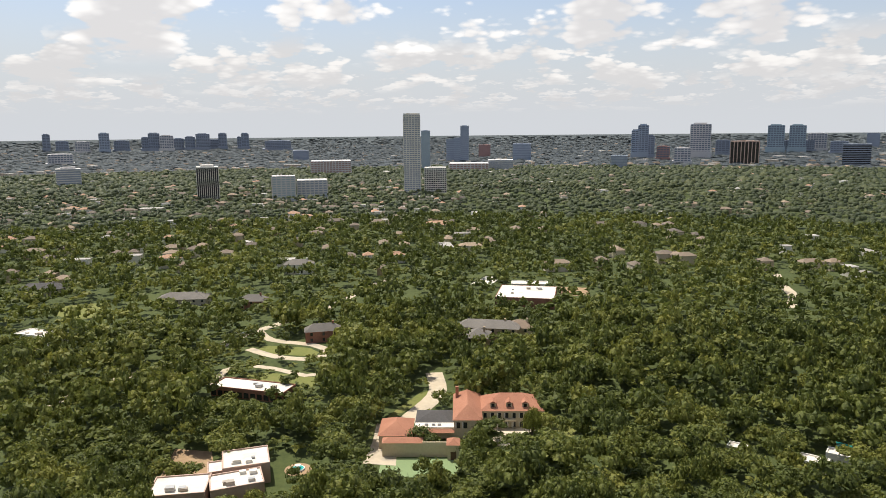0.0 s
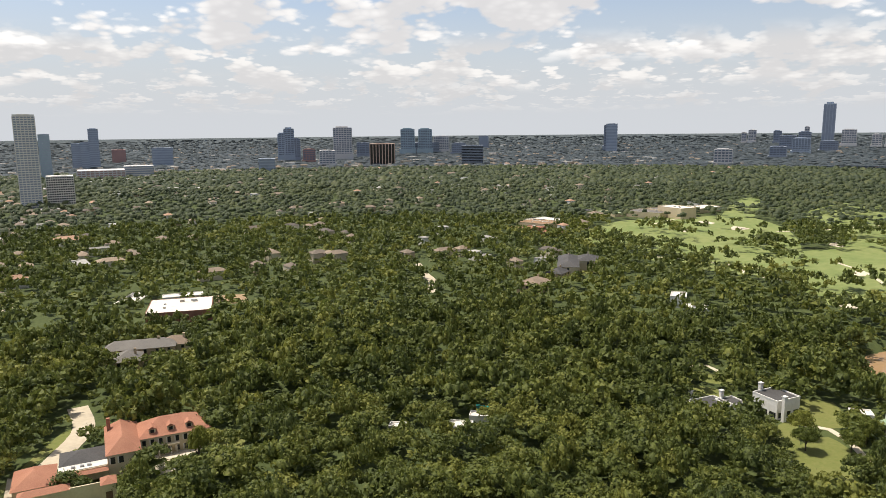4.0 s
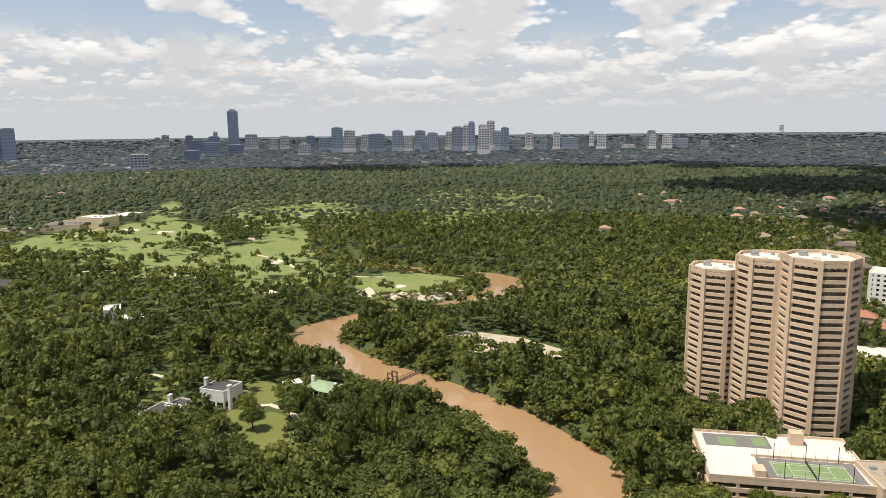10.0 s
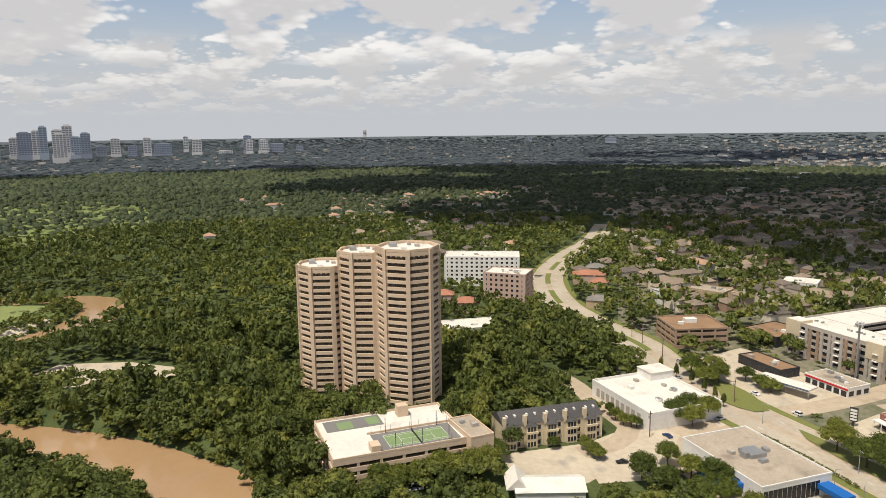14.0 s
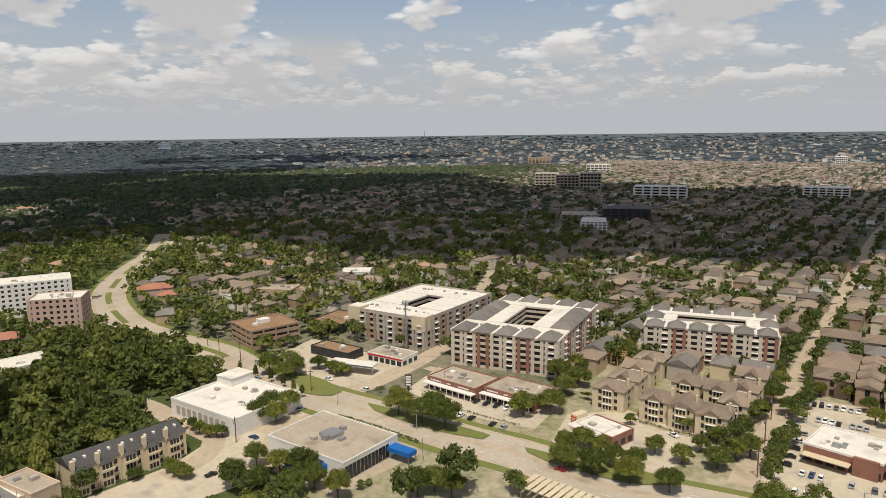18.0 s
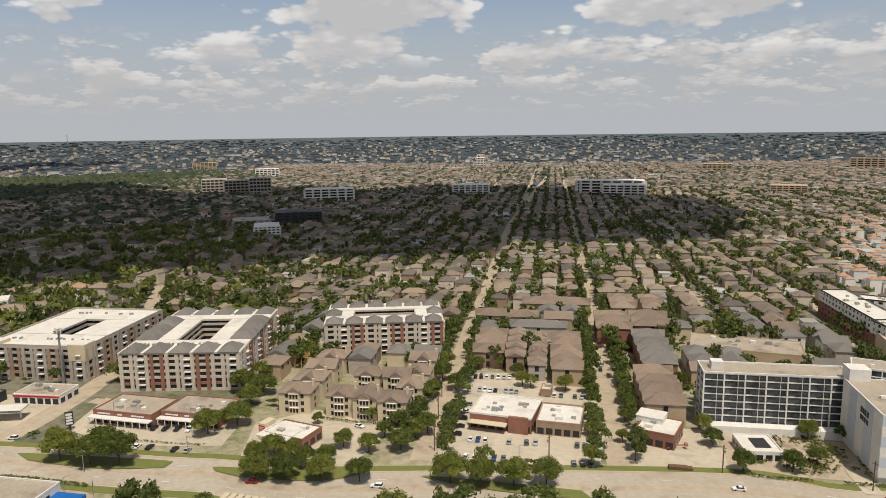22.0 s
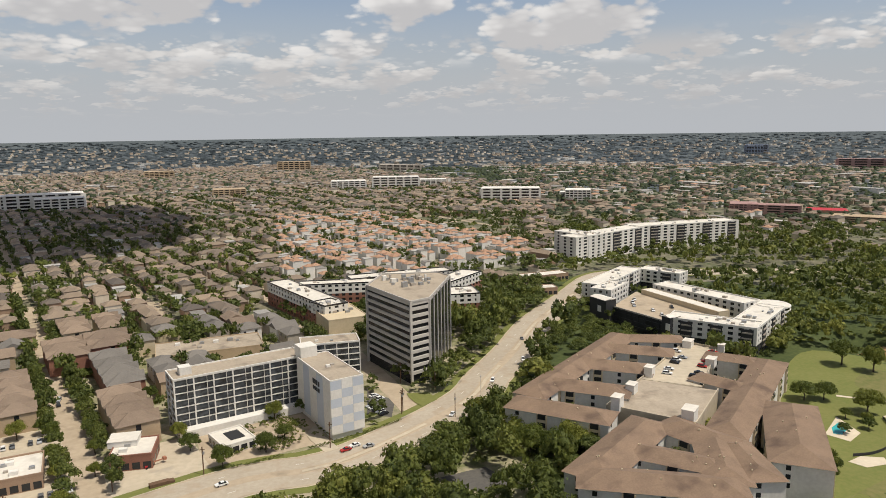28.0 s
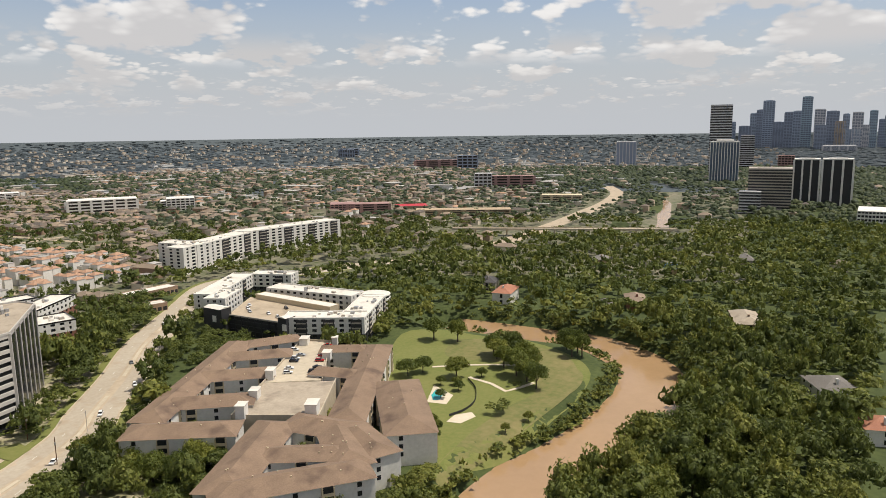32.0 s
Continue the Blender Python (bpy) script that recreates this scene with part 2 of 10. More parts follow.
M = {
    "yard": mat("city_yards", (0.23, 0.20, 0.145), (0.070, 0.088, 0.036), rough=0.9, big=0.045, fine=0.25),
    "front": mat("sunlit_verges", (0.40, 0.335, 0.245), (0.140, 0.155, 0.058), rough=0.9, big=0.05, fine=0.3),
    # blue-grey ground colour with the haze of distance put into it
    "plain": mat("hazed_plain", (0.088, 0.102, 0.106), (0.062, 0.076, 0.083), rough=0.95, big=0.005, fine=0.03),
    "soil": mat("woodland_floor", (0.080, 0.098, 0.030), (0.038, 0.054, 0.016), rough=0.95, big=0.02, fine=0.35),
    "lawn": mat("mown_grass", (0.125, 0.146, 0.034), (0.180, 0.178, 0.056), rough=0.9, big=0.03, fine=0.5),
    "fairway": mat("fairway_grass", (0.135, 0.180, 0.050), (0.220, 0.240, 0.085), rough=0.9, big=0.018, fine=0.12),
    "meadow": mat("dry_grass", (0.115, 0.130, 0.036), (0.215, 0.180, 0.075), rough=0.9, big=0.04, fine=0.3),
    "sand": mat("bunker_sand", (0.62, 0.54, 0.42), (0.52, 0.44, 0.33), rough=0.95, fine=0.5),
    "concrete": mat("tan_concrete", (0.46, 0.372, 0.272), (0.36, 0.288, 0.205), rough=0.85, big=0.04, fine=0.35, stain=(0.27, 0.22, 0.16)),
    "pale_concrete": mat("pale_concrete", (0.52, 0.445, 0.335), (0.42, 0.355, 0.265), rough=0.85, big=0.05, fine=0.4, stain=(0.33, 0.29, 0.24)),
    "lane": mat("worn_lane_concrete", (0.45, 0.39, 0.31), (0.35, 0.295, 0.225), rough=0.85, big=0.02, fine=0.5, stain=(0.36, 0.285, 0.205)),
    "asphalt": mat("asphalt", (0.13, 0.12, 0.105), (0.085, 0.08, 0.075), rough=0.9, big=0.05, fine=0.6),
    "paint": mat("road_paint", (0.75, 0.74, 0.70), (0.6, 0.59, 0.55), rough=0.7),
    "dirt": mat("bare_earth", (0.36, 0.25, 0.15), (0.26, 0.18, 0.11), rough=0.95, fine=0.4),
    "water": mat("muddy_water", (0.37, 0.235, 0.125), (0.335, 0.212, 0.112), rough=0.16, big=0.03, fine=0.25, bump=0.02, spec=0.45),
    "pool": mat("pool_water", (0.06, 0.42, 0.40), (0.04, 0.34, 0.34), rough=0.1, bump=0.02),
    "terracotta": mat("terracotta_roof", (0.40, 0.185, 0.115), (0.30, 0.130, 0.080), rough=0.8, big=0.12, fine=2.0, bump=0.4),
    "clay": mat("weathered_clay_roof", (0.43, 0.270, 0.180), (0.30, 0.175, 0.115), rough=0.85, big=0.1, fine=1.6, bump=0.3),
    "shingle": mat("brown_shingle", (0.30, 0.225, 0.165), (0.150, 0.112, 0.086), rough=0.9, big=0.1, fine=1.6, bump=0.4, per_object=0.55),
    "shingle_grey": mat("grey_shingle", (0.22, 0.20, 0.178), (0.12, 0.11, 0.10), rough=0.9, big=0.1, fine=1.6, bump=0.4, per_object=0.5),
    "village_roof": mat("village_shingle", (0.25, 0.172, 0.118), (0.18, 0.124, 0.086), rough=0.9, big=0.12, fine=1.6, bump=0.4, stain=(0.125, 0.085, 0.062)),
    "roof_mix": mat("mixed_shingle_roofs", (0.31, 0.235, 0.168), (0.085, 0.076, 0.070), rough=0.9, big=0.1, fine=1.0, bump=0.3, island=True, per_object=0.8),
    "wall_mix": mat("mixed_house_walls", (0.74, 0.66, 0.54), (0.34, 0.255, 0.18), rough=0.85, big=0.1, fine=0.8, island=True, per_object=0.8),
    "flat_mix": mat("mixed_flat_roofs", (0.46, 0.44, 0.41), (0.17, 0.155, 0.14), rough=0.85, big=0.1, fine=0.6, island=True, per_object=0.8),
    "office_band": mat("pale_office_panel", (0.52, 0.485, 0.445), (0.45, 0.42, 0.385), rough=0.75, big=0.1, fine=0.8),
    "slate": mat("dark_roof", (0.085, 0.080, 0.078), (0.055, 0.052, 0.052), rough=0.8, big=0.1, fine=1.4, bump=0.3),
    "white_roof": mat("white_membrane", (0.70, 0.655, 0.58), (0.58, 0.54, 0.475), rough=0.8, big=0.06, fine=0.5, stain=(0.5, 0.46, 0.40)),
    "gravel_roof": mat("gravel_roof", (0.42, 0.35, 0.27), (0.31, 0.26, 0.20), rough=0.95, big=0.08, fine=0.8, stain=(0.22, 0.18, 0.14)),
    "brown_roof": mat("rusty_roof", (0.30, 0.185, 0.105), (0.23, 0.14, 0.08), rough=0.95, big=0.08, fine=0.8, stain=(0.17, 0.11, 0.07)),
    "tan_precast": mat("tan_precast", (0.62, 0.47, 0.335), (0.54, 0.405, 0.285), rough=0.75, big=0.05, fine=0.6),
    "cream": mat("cream_stucco", (0.6, 0.5, 0.345), (0.51, 0.42, 0.285), rough=0.85, big=0.1, fine=1.0),
    "tan": mat("tan_stucco", (0.45, 0.34, 0.225), (0.36, 0.27, 0.175), rough=0.85, big=0.1, fine=1.0),
    "white_wall": mat("white_stucco", (0.74, 0.71, 0.66), (0.62, 0.59, 0.54), rough=0.8, big=0.1, fine=0.8),
    "beige": mat("beige_stucco", (0.56, 0.485, 0.395), (0.46, 0.395, 0.315), rough=0.85, big=0.1, fine=0.8),
    "grey_wall": mat("grey_stucco", (0.42, 0.37, 0.315), (0.34, 0.3, 0.255), rough=0.85, big=0.1, fine=0.8),
    "brick": mat("red_brick", (0.31, 0.150, 0.105), (0.21, 0.098, 0.070), rough=0.9, big=0.2, fine=2.5, bump=0.3),
    "tan_brick": mat("tan_brick", (0.36, 0.25, 0.175), (0.28, 0.19, 0.13), rough=0.9, big=0.2, fine=2.5, bump=0.3),
    "pink": mat("pink_stucco", (0.50, 0.36, 0.29), (0.42, 0.30, 0.24), rough=0.85),
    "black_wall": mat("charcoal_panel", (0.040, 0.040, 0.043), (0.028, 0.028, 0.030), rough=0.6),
    "glass": mat("dark_glazing", (0.030, 0.032, 0.036), (0.018, 0.019, 0.021), rough=0.14, bump=0.0, spec=0.38),
    # pane colour lifted towards blue-grey to stand in for distance haze
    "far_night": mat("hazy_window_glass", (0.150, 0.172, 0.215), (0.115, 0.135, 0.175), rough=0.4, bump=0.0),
    "tower_glass": mat("bronze_room_glass", (0.030, 0.026, 0.022), (0.135, 0.110, 0.088), rough=0.15, big=0.3, fine=0.55, bump=0.0, spec=0.5),
    # pale blue-grey patches in the colour imitate reflections in the panes
    "room_glass": mat("painted_reflection_glass", (0.018, 0.019, 0.021), (0.105, 0.115, 0.125), rough=0.14, big=0.22, fine=0.35, bump=0.0, spec=0.5),
    "bronze": mat("bronze_glazing", (0.035, 0.030, 0.026), (0.020, 0.017, 0.015), rough=0.15, bump=0.0, spec=0.6),
    "blue_glass": mat("blue_glazing", (0.10, 0.135, 0.175), (0.075, 0.10, 0.135), rough=0.15, bump=0.0, spec=0.6),
    "steel": mat("galvanised_steel", (0.42, 0.42, 0.42), (0.33, 0.33, 0.33), rough=0.45, metal=0.6),
    "wood": mat("weathered_timber", (0.17, 0.10, 0.06), (0.11, 0.065, 0.04), rough=0.9),
    "new_wood": mat("new_timber", (0.55, 0.36, 0.15), (0.45, 0.28, 0.11), rough=0.85),
    "bark": mat("bark", (0.11, 0.085, 0.062), (0.07, 0.055, 0.04), rough=0.95),
    "cloud": mat("cloud_white", (0.9, 0.9, 0.9), (0.85, 0.85, 0.86), rough=1.0, bump=0.0),
    "tyre": mat("rubber", (0.02, 0.02, 0.02), rough=0.9),
    "blue_cloth": mat("blue_awning", (0.012, 0.13, 0.42), (0.010, 0.10, 0.34), rough=0.6),
    "court": mat("green_court", (0.20, 0.27, 0.125), (0.17, 0.235, 0.11), rough=0.8),
    "court_grey": mat("grey_court", (0.19, 0.18, 0.17), (0.155, 0.148, 0.14), rough=0.85),
    "green_metal": mat("green_copper_roof", (0.30, 0.39, 0.24), (0.25, 0.33, 0.20), rough=0.6),
    "red_paint": mat("red_panel", (0.50, 0.03, 0.035), (0.42, 0.025, 0.03), rough=0.5),
    "blue_panel": mat("pale_blue_panel", (0.52, 0.55, 0.60), (0.47, 0.50, 0.55), rough=0.7),
    # distance haze is mixed into these tower colours: paler and bluer
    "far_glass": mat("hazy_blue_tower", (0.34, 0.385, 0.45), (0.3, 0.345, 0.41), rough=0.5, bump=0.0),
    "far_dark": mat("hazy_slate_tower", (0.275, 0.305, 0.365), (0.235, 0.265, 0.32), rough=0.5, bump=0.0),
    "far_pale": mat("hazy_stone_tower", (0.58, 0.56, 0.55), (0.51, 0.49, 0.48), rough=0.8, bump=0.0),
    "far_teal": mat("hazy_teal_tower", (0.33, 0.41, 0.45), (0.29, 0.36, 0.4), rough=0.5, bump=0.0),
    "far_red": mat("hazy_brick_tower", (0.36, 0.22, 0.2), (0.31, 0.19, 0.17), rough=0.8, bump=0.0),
}
LEAF = {
    "near": leaf_mat("broad_leaves", (0.062, 0.084, 0.017), (0.126, 0.150, 0.026), (0.245, 0.248, 0.046), "object", 1.6),
    "stuff": leaf_mat("woodland_leaves", (0.072, 0.093, 0.023), (0.136, 0.158, 0.034), (0.245, 0.243, 0.052), "tint", 1.3),
    # the two farther leaf colours carry painted haze, duller and bluer with distance
    "far": leaf_mat("hazed_distant_leaves", (0.046, 0.064, 0.030), (0.080, 0.100, 0.042), (0.136, 0.150, 0.060), "tint", 0.8),
    "rim": leaf_mat("hazed_horizon_woods", (0.060, 0.076, 0.084), (0.072, 0.090, 0.100), (0.090, 0.108, 0.118), "tint", 0.25),
}
CAR_PAINT = [mat("car_paint_" + k, c, tuple(v * 0.95 for v in c), rough=0.25, bump=0.0, spec=0.5) for k, c in
             (("white", (0.75, 0.75, 0.74)), ("black", (0.015, 0.015, 0.017)), ("silver", (0.38, 0.39, 0.40)),
              ("red", (0.36, 0.015, 0.015)), ("grey", (0.12, 0.125, 0.13)), ("blue", (0.03, 0.06, 0.16)))]


# ---- building blocks ----
def mesh_of(name, verts, faces, material):
    me = bpy.data.meshes.new(name)
    me.from_pydata([tuple(v) for v in verts], [], [tuple(f) for f in faces])
    me.materials.append(material)
    me.update()
    return me


def mesh_np(name, verts, tris, material, tint=None):
    me = bpy.data.meshes.new(name)
    verts, tris = np.asarray(verts, np.float32), np.asarray(tris, np.int32)
    me.vertices.add(len(verts))
    me.vertices.foreach_set("co", verts.ravel())
    me.loops.add(tris.size)
    me.loops.foreach_set("vertex_index", tris.ravel())
    me.polygons.add(len(tris))
    me.polygons.foreach_set("loop_start", np.arange(0, tris.size, 3, dtype=np.int32))
    me.polygons.foreach_set("loop_total", np.full(len(tris), 3, np.int32))
    if tint is not None:
        at = me.attributes.new("tint", "FLOAT", "POINT")
        at.data.foreach_set("value", np.asarray(tint, np.float32))
        me.polygons.foreach_set("use_smooth", np.ones(len(tris), bool))
    me.materials.append(material)
    me.update(calc_edges=True)
    return me


def link(name, me, parent=None, at=(0, 0, 0), rz=0.0, scale=(1, 1, 1), label=""):
    ob = new(name, me)
    ob.parent = parent
    ob.location, ob.rotation_euler, ob.scale = at, (0, 0, rz), scale
    return tagged(ob, label)


CUBES = {}
CUBE_V = [(-.5, -.5, 0), (.5, -.5, 0), (.5, .5, 0), (-.5, .5, 0), (-.5, -.5, 1), (.5, -.5, 1), (.5, .5, 1), (-.5, .5, 1)]
CUBE_F = [(3, 2, 1, 0), (4, 5, 6, 7), (0, 1, 5, 4), (1, 2, 6, 5), (2, 3, 7, 6), (3, 0, 4, 7)]


def bx(parent, name, m, x0, x1, y0, y1, z0, z1, label=""):
    """A box part from x0 to x1, y0 to y1, z0 to z1 in the thing's own frame."""
    if m not in CUBES:
        CUBES[m] = mesh_of("box_" + m, CUBE_V, CUBE_F, M[m])
    return link(name, CUBES[m], parent, ((x0 + x1) / 2, (y0 + y1) / 2, z0), 0, (abs(x1 - x0), abs(y1 - y0), z1 - z0), label)


def hip(parent, name, m, x0, x1, y0, y1, z, h, over=0.5, gable=False, label=""):
    x0, x1, y0, y1 = x0 - over, x1 + over, y0 - over, y1 + over
    lx, ly = x1 - x0, y1 - y0
    xm, ym = (x0 + x1) / 2, (y0 + y1) / 2
    if lx >= ly:
        k = 0.0 if gable else ly / 2
        r0, r1 = (x0 + k, ym, z + h), (x1 - k, ym, z + h)
        fs = [(0, 1, 5, 4), (1, 2, 5), (2, 3, 4, 5), (3, 0, 4), (3, 2, 1, 0)]
    else:
        k = 0.0 if gable else lx / 2
        r0, r1 = (xm, y0 + k, z + h), (xm, y1 - k, z + h)
        fs = [(0, 1, 4), (1, 2, 5, 4), (2, 3, 5), (3, 0, 4, 5), (3, 2, 1, 0)]
    return link(name, mesh_of(name, [(x0, y0, z), (x1, y0, z), (x1, y1, z), (x0, y1, z), r0, r1], fs, M[m]), parent, label=label)


def under(part, *pieces):
    """Makes pieces of a thing sub-parts of one of its parts, where they stand."""
    for ob in pieces:
        ob.parent = part
        ob.matrix_parent_inverse = part.matrix_basis.inverted()


def thing(name, label, category, at, rz=0.0, group="", z=0.0, kind=""):
    ob = new(name)
    ob.empty_display_size = 1.0
    ob.location, ob.rotation_euler = (at[0], at[1], z), (0, 0, rz)
    return tagged(ob, label, category, group, kind)


def turn(a, b):
    return math.atan2(b[1] - a[1], b[0] - a[0])


def dist(a, b):
    return math.hypot(b[0] - a[0], b[1] - a[1])


def prism(name, pts, z0, z1, material):
    k = len(pts)
    v = [(x, y, z0) for x, y in pts] + [(x, y, z1) for x, y in pts]
    f = [tuple(range(k - 1, -1, -1)), tuple(range(k, 2 * k))] + [(i, (i + 1) % k, k + (i + 1) % k, k + i) for i in range(k)]
    return mesh_of(name, v, f, material)


def smooth_line(pts, step):
    """Points along a Catmull-Rom curve through pts, about step metres apart."""
    p = [np.array(q, float) for q in pts]
    p = [2 * p[0] - p[1]] + p + [2 * p[-1] - p[-2]]
    out = []
    for i in range(1, len(p) - 2):
        n = max(1, int(np.linalg.norm(p[i + 1] - p[i]) / step))
        for j in range(n):
            t = j / n
            a, b, c, d = p[i - 1], p[i], p[i + 1], p[i + 2]
            out.append(0.5 * (2 * b + (c - a) * t + (2 * a - 5 * b + 4 * c - d) * t * t + (3 * b - a - 3 * c + d) * t ** 3))
    out.append(p[-2])
    return np.array(out)


def ribbon(pts, half, z0, z1):
    """Vertices and quads of a strip with thickness along pts."""
    t = np.gradient(pts, axis=0)
    t /= np.linalg.norm(t, axis=1)[:, None] + 1e-9
    nrm = np.stack([-t[:, 1], t[:, 0]], 1)
    hw = np.broadcast_to(np.asarray(half, float), (len(pts),))[:, None]
    a, b = pts + nrm * hw, pts - nrm * hw
    k = len(pts)
    v = [(x, y, z) for z in (z1, z0) for side in (a, b) for x, y in side]
    f = []
    for i in range(k - 1):
        f += [(i, k + i, k + i + 1, i + 1), (2 * k + i, i, i + 1, 2 * k + i + 1), (k + i, 3 * k + i, 3 * k + i + 1, k + i + 1)]
    return v, f


RECTS, LINES, POLYS = [], [], []  # footprints that keep trees off: (x, y, ux, uy, half_u, half_v), (points, half width), polygons


def keep_off(a, b, depth, margin=2.0):
    u = np.array([b[0] - a[0], b[1] - a[1]], float)
    w = np.linalg.norm(u)
    u /= w
    v = np.array([-u[1], u[0]])
    c = np.array(a) + u * w / 2 + v * depth / 2
    RECTS.append((c[0], c[1], u[0], u[1], w / 2 + margin, abs(depth) / 2 + margin))


def in_poly(x, y, poly):
    inside = np.zeros(x.shape, bool)
    k = len(poly)
    for i in range(k):
        (x0, y0), (x1, y1) = poly[i], poly[(i + 1) % k]
        c = (y0 > y) != (y1 > y)
        inside ^= c & (x < (x1 - x0) * (y - y0) / ((y1 - y0) or 1e-9) + x0)
    return inside


def line_dist(x, y, pts):
    best = np.full(x.shape, 1e9)
    for (x0, y0), (x1, y1) in zip(pts[:-1], pts[1:]):
        dx, dy = x1 - x0, y1 - y0
        t = np.clip(((x - x0) * dx + (y - y0) * dy) / (dx * dx + dy * dy + 1e-9), 0, 1)
        best = np.minimum(best, np.hypot(x - x0 - t * dx, y - y0 - t * dy))
    return best


def blocked(x, y, margin=0.0):
    bad = np.zeros(x.shape, bool)
    for cx, cy, ux, uy, hu, hv in RECTS:
        dx, dy = x - cx, y - cy
        bad |= (np.abs(dx * ux + dy * uy) < hu + margin) & (np.abs(-dx * uy + dy * ux) < hv + margin)
    for pts, hw in LINES:
        lo, hi = pts.min(0) - hw - margin, pts.max(0) + hw + margin
        near = (x > lo[0]) & (x < hi[0]) & (y > lo[1]) & (y < hi[1]) & ~bad
        if near.any():
            bad[near] |= line_dist(x[near], y[near], pts) < hw + margin
    for poly in POLYS:
        bad |= in_poly(x, y, poly)
    return bad


# ---- the ground: flat, cut by the bayou, rising softly at the rim of the plain ----
R_FLAT, R_SOFT = 2600.0, 2250.0
RIVER = [(663.7, 321.6), (640.1, 278.8), (623.5, 207.9), (618.8, 152.9), (582.6, 126.9), (523.1, 142), (483.3, 174), (450.7, 205.4),
         (419.3, 222), (385.7, 206.8), (353.4, 163), (329.3, 110.6), (304.6, 71), (283.5, 48), (255.2, 25.4),
         (190, 20), (120, -10), (0, -45), (-110, -95), (-217.2, -106.5), (-257.1, -98.6), (-298.8, -91.5), (-340.7, -90.5), (-374.8, -97.1),
         (-401.1, -117.4), (-417.3, -147.6), (-415.4, -179.1), (-414.5, -212.7), (-411.9, -246.9)]
RIVER_EAST = [(-929.5, -244.3), (-1035.6, -266.2), (-1161.1, -288.2), (-1298.5, -311), (-1463.4, -355.6), (-1660.1, -453.2)]
river_pts, east_pts = smooth_line(RIVER, 12.0), smooth_line(RIVER_EAST, 20.0)
RIVER_HALF = 18.0


def far_true(r):
    return np.where(r <= R_FLAT, r, R_FLAT - R_SOFT * np.log(np.maximum(1e-4, 1 - (r - R_FLAT) / R_SOFT)))


def ground_z(x, y):
    r = np.hypot(x, y)
    z = np.where(r > R_FLAT, CAM_H - CAM_H * r / far_true(np.minimum(r, 4849.0)), 0.0)
    near = r < 1500
    if near.any():
        d = np.minimum(line_dist(x[near], y[near], river_pts), line_dist(x[near], y[near], east_pts))
        z[near] -= 8.0 * (1 - np.clip((d - RIVER_HALF + 3) / 15.0, 0, 1)) ** 1.3
    return z


def build_ground():
    na = 360
    rings = [0.0, 40.0, 80.0, 110.0]
    while rings[-1] < 800:
        rings.append(rings[-1] + max(4.0, rings[-1] * 0.012))
    while rings[-1] < 4840:
        rings.append(rings[-1] * 1.02)
    rings[-1] = 4845.0
    rings = np.array(rings)
    a = np.linspace(0, 2 * np.pi, na, endpoint=False)
    rr, aa = np.meshgrid(rings, a, indexing="ij")
    x, y = rr * np.cos(aa), rr * np.sin(aa)
    z = ground_z(x.ravel(), y.ravel()).reshape(x.shape)
    v = np.stack([x, y, z], -1).reshape(-1, 3)
    i, j = np.meshgrid(np.arange(len(rings) - 1), np.arange(na), indexing="ij")
    p00, p01 = i * na + j, i * na + (j + 1) % na
    p10, p11 = p00 + na, p01 + na
    tris = np.concatenate([np.stack([p00, p10, p11], -1).reshape(-1, 3), np.stack([p00, p11, p01], -1).reshape(-1, 3)])
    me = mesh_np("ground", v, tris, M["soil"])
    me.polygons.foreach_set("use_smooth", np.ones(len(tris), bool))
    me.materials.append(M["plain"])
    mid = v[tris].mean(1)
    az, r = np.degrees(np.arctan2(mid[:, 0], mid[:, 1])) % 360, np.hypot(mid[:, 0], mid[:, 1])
    # beyond these radii the ground takes the haze-tinted colour
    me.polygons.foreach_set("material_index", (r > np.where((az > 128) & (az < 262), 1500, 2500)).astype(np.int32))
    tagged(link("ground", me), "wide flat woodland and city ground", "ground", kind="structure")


build_ground()
for pts, nm in ((river_pts, "water"), (east_pts, "water")):
    v, f = ribbon(pts, RIVER_HALF + 9, -7.0, -6.0)
    tagged(link(nm, mesh_of(nm, v, f, M["water"])), "muddy brown slow bayou water", "river", kind="structure")
    LINES.append((pts, RIVER_HALF - 2.5))


def road(name, pts, width, material="concrete", label="", z=0.10, clear=2.0, step=8.0):
    p = smooth_line(pts, step)
    z += 0.003 * len(LINES)
    v, f = ribbon(p, width / 2, -0.3, z)
    LINES.append((p, width / 2 + clear))
    return tagged(link(name, mesh_of(name, v, f, M[material])), label or "tan concrete street", "road", kind="structure")


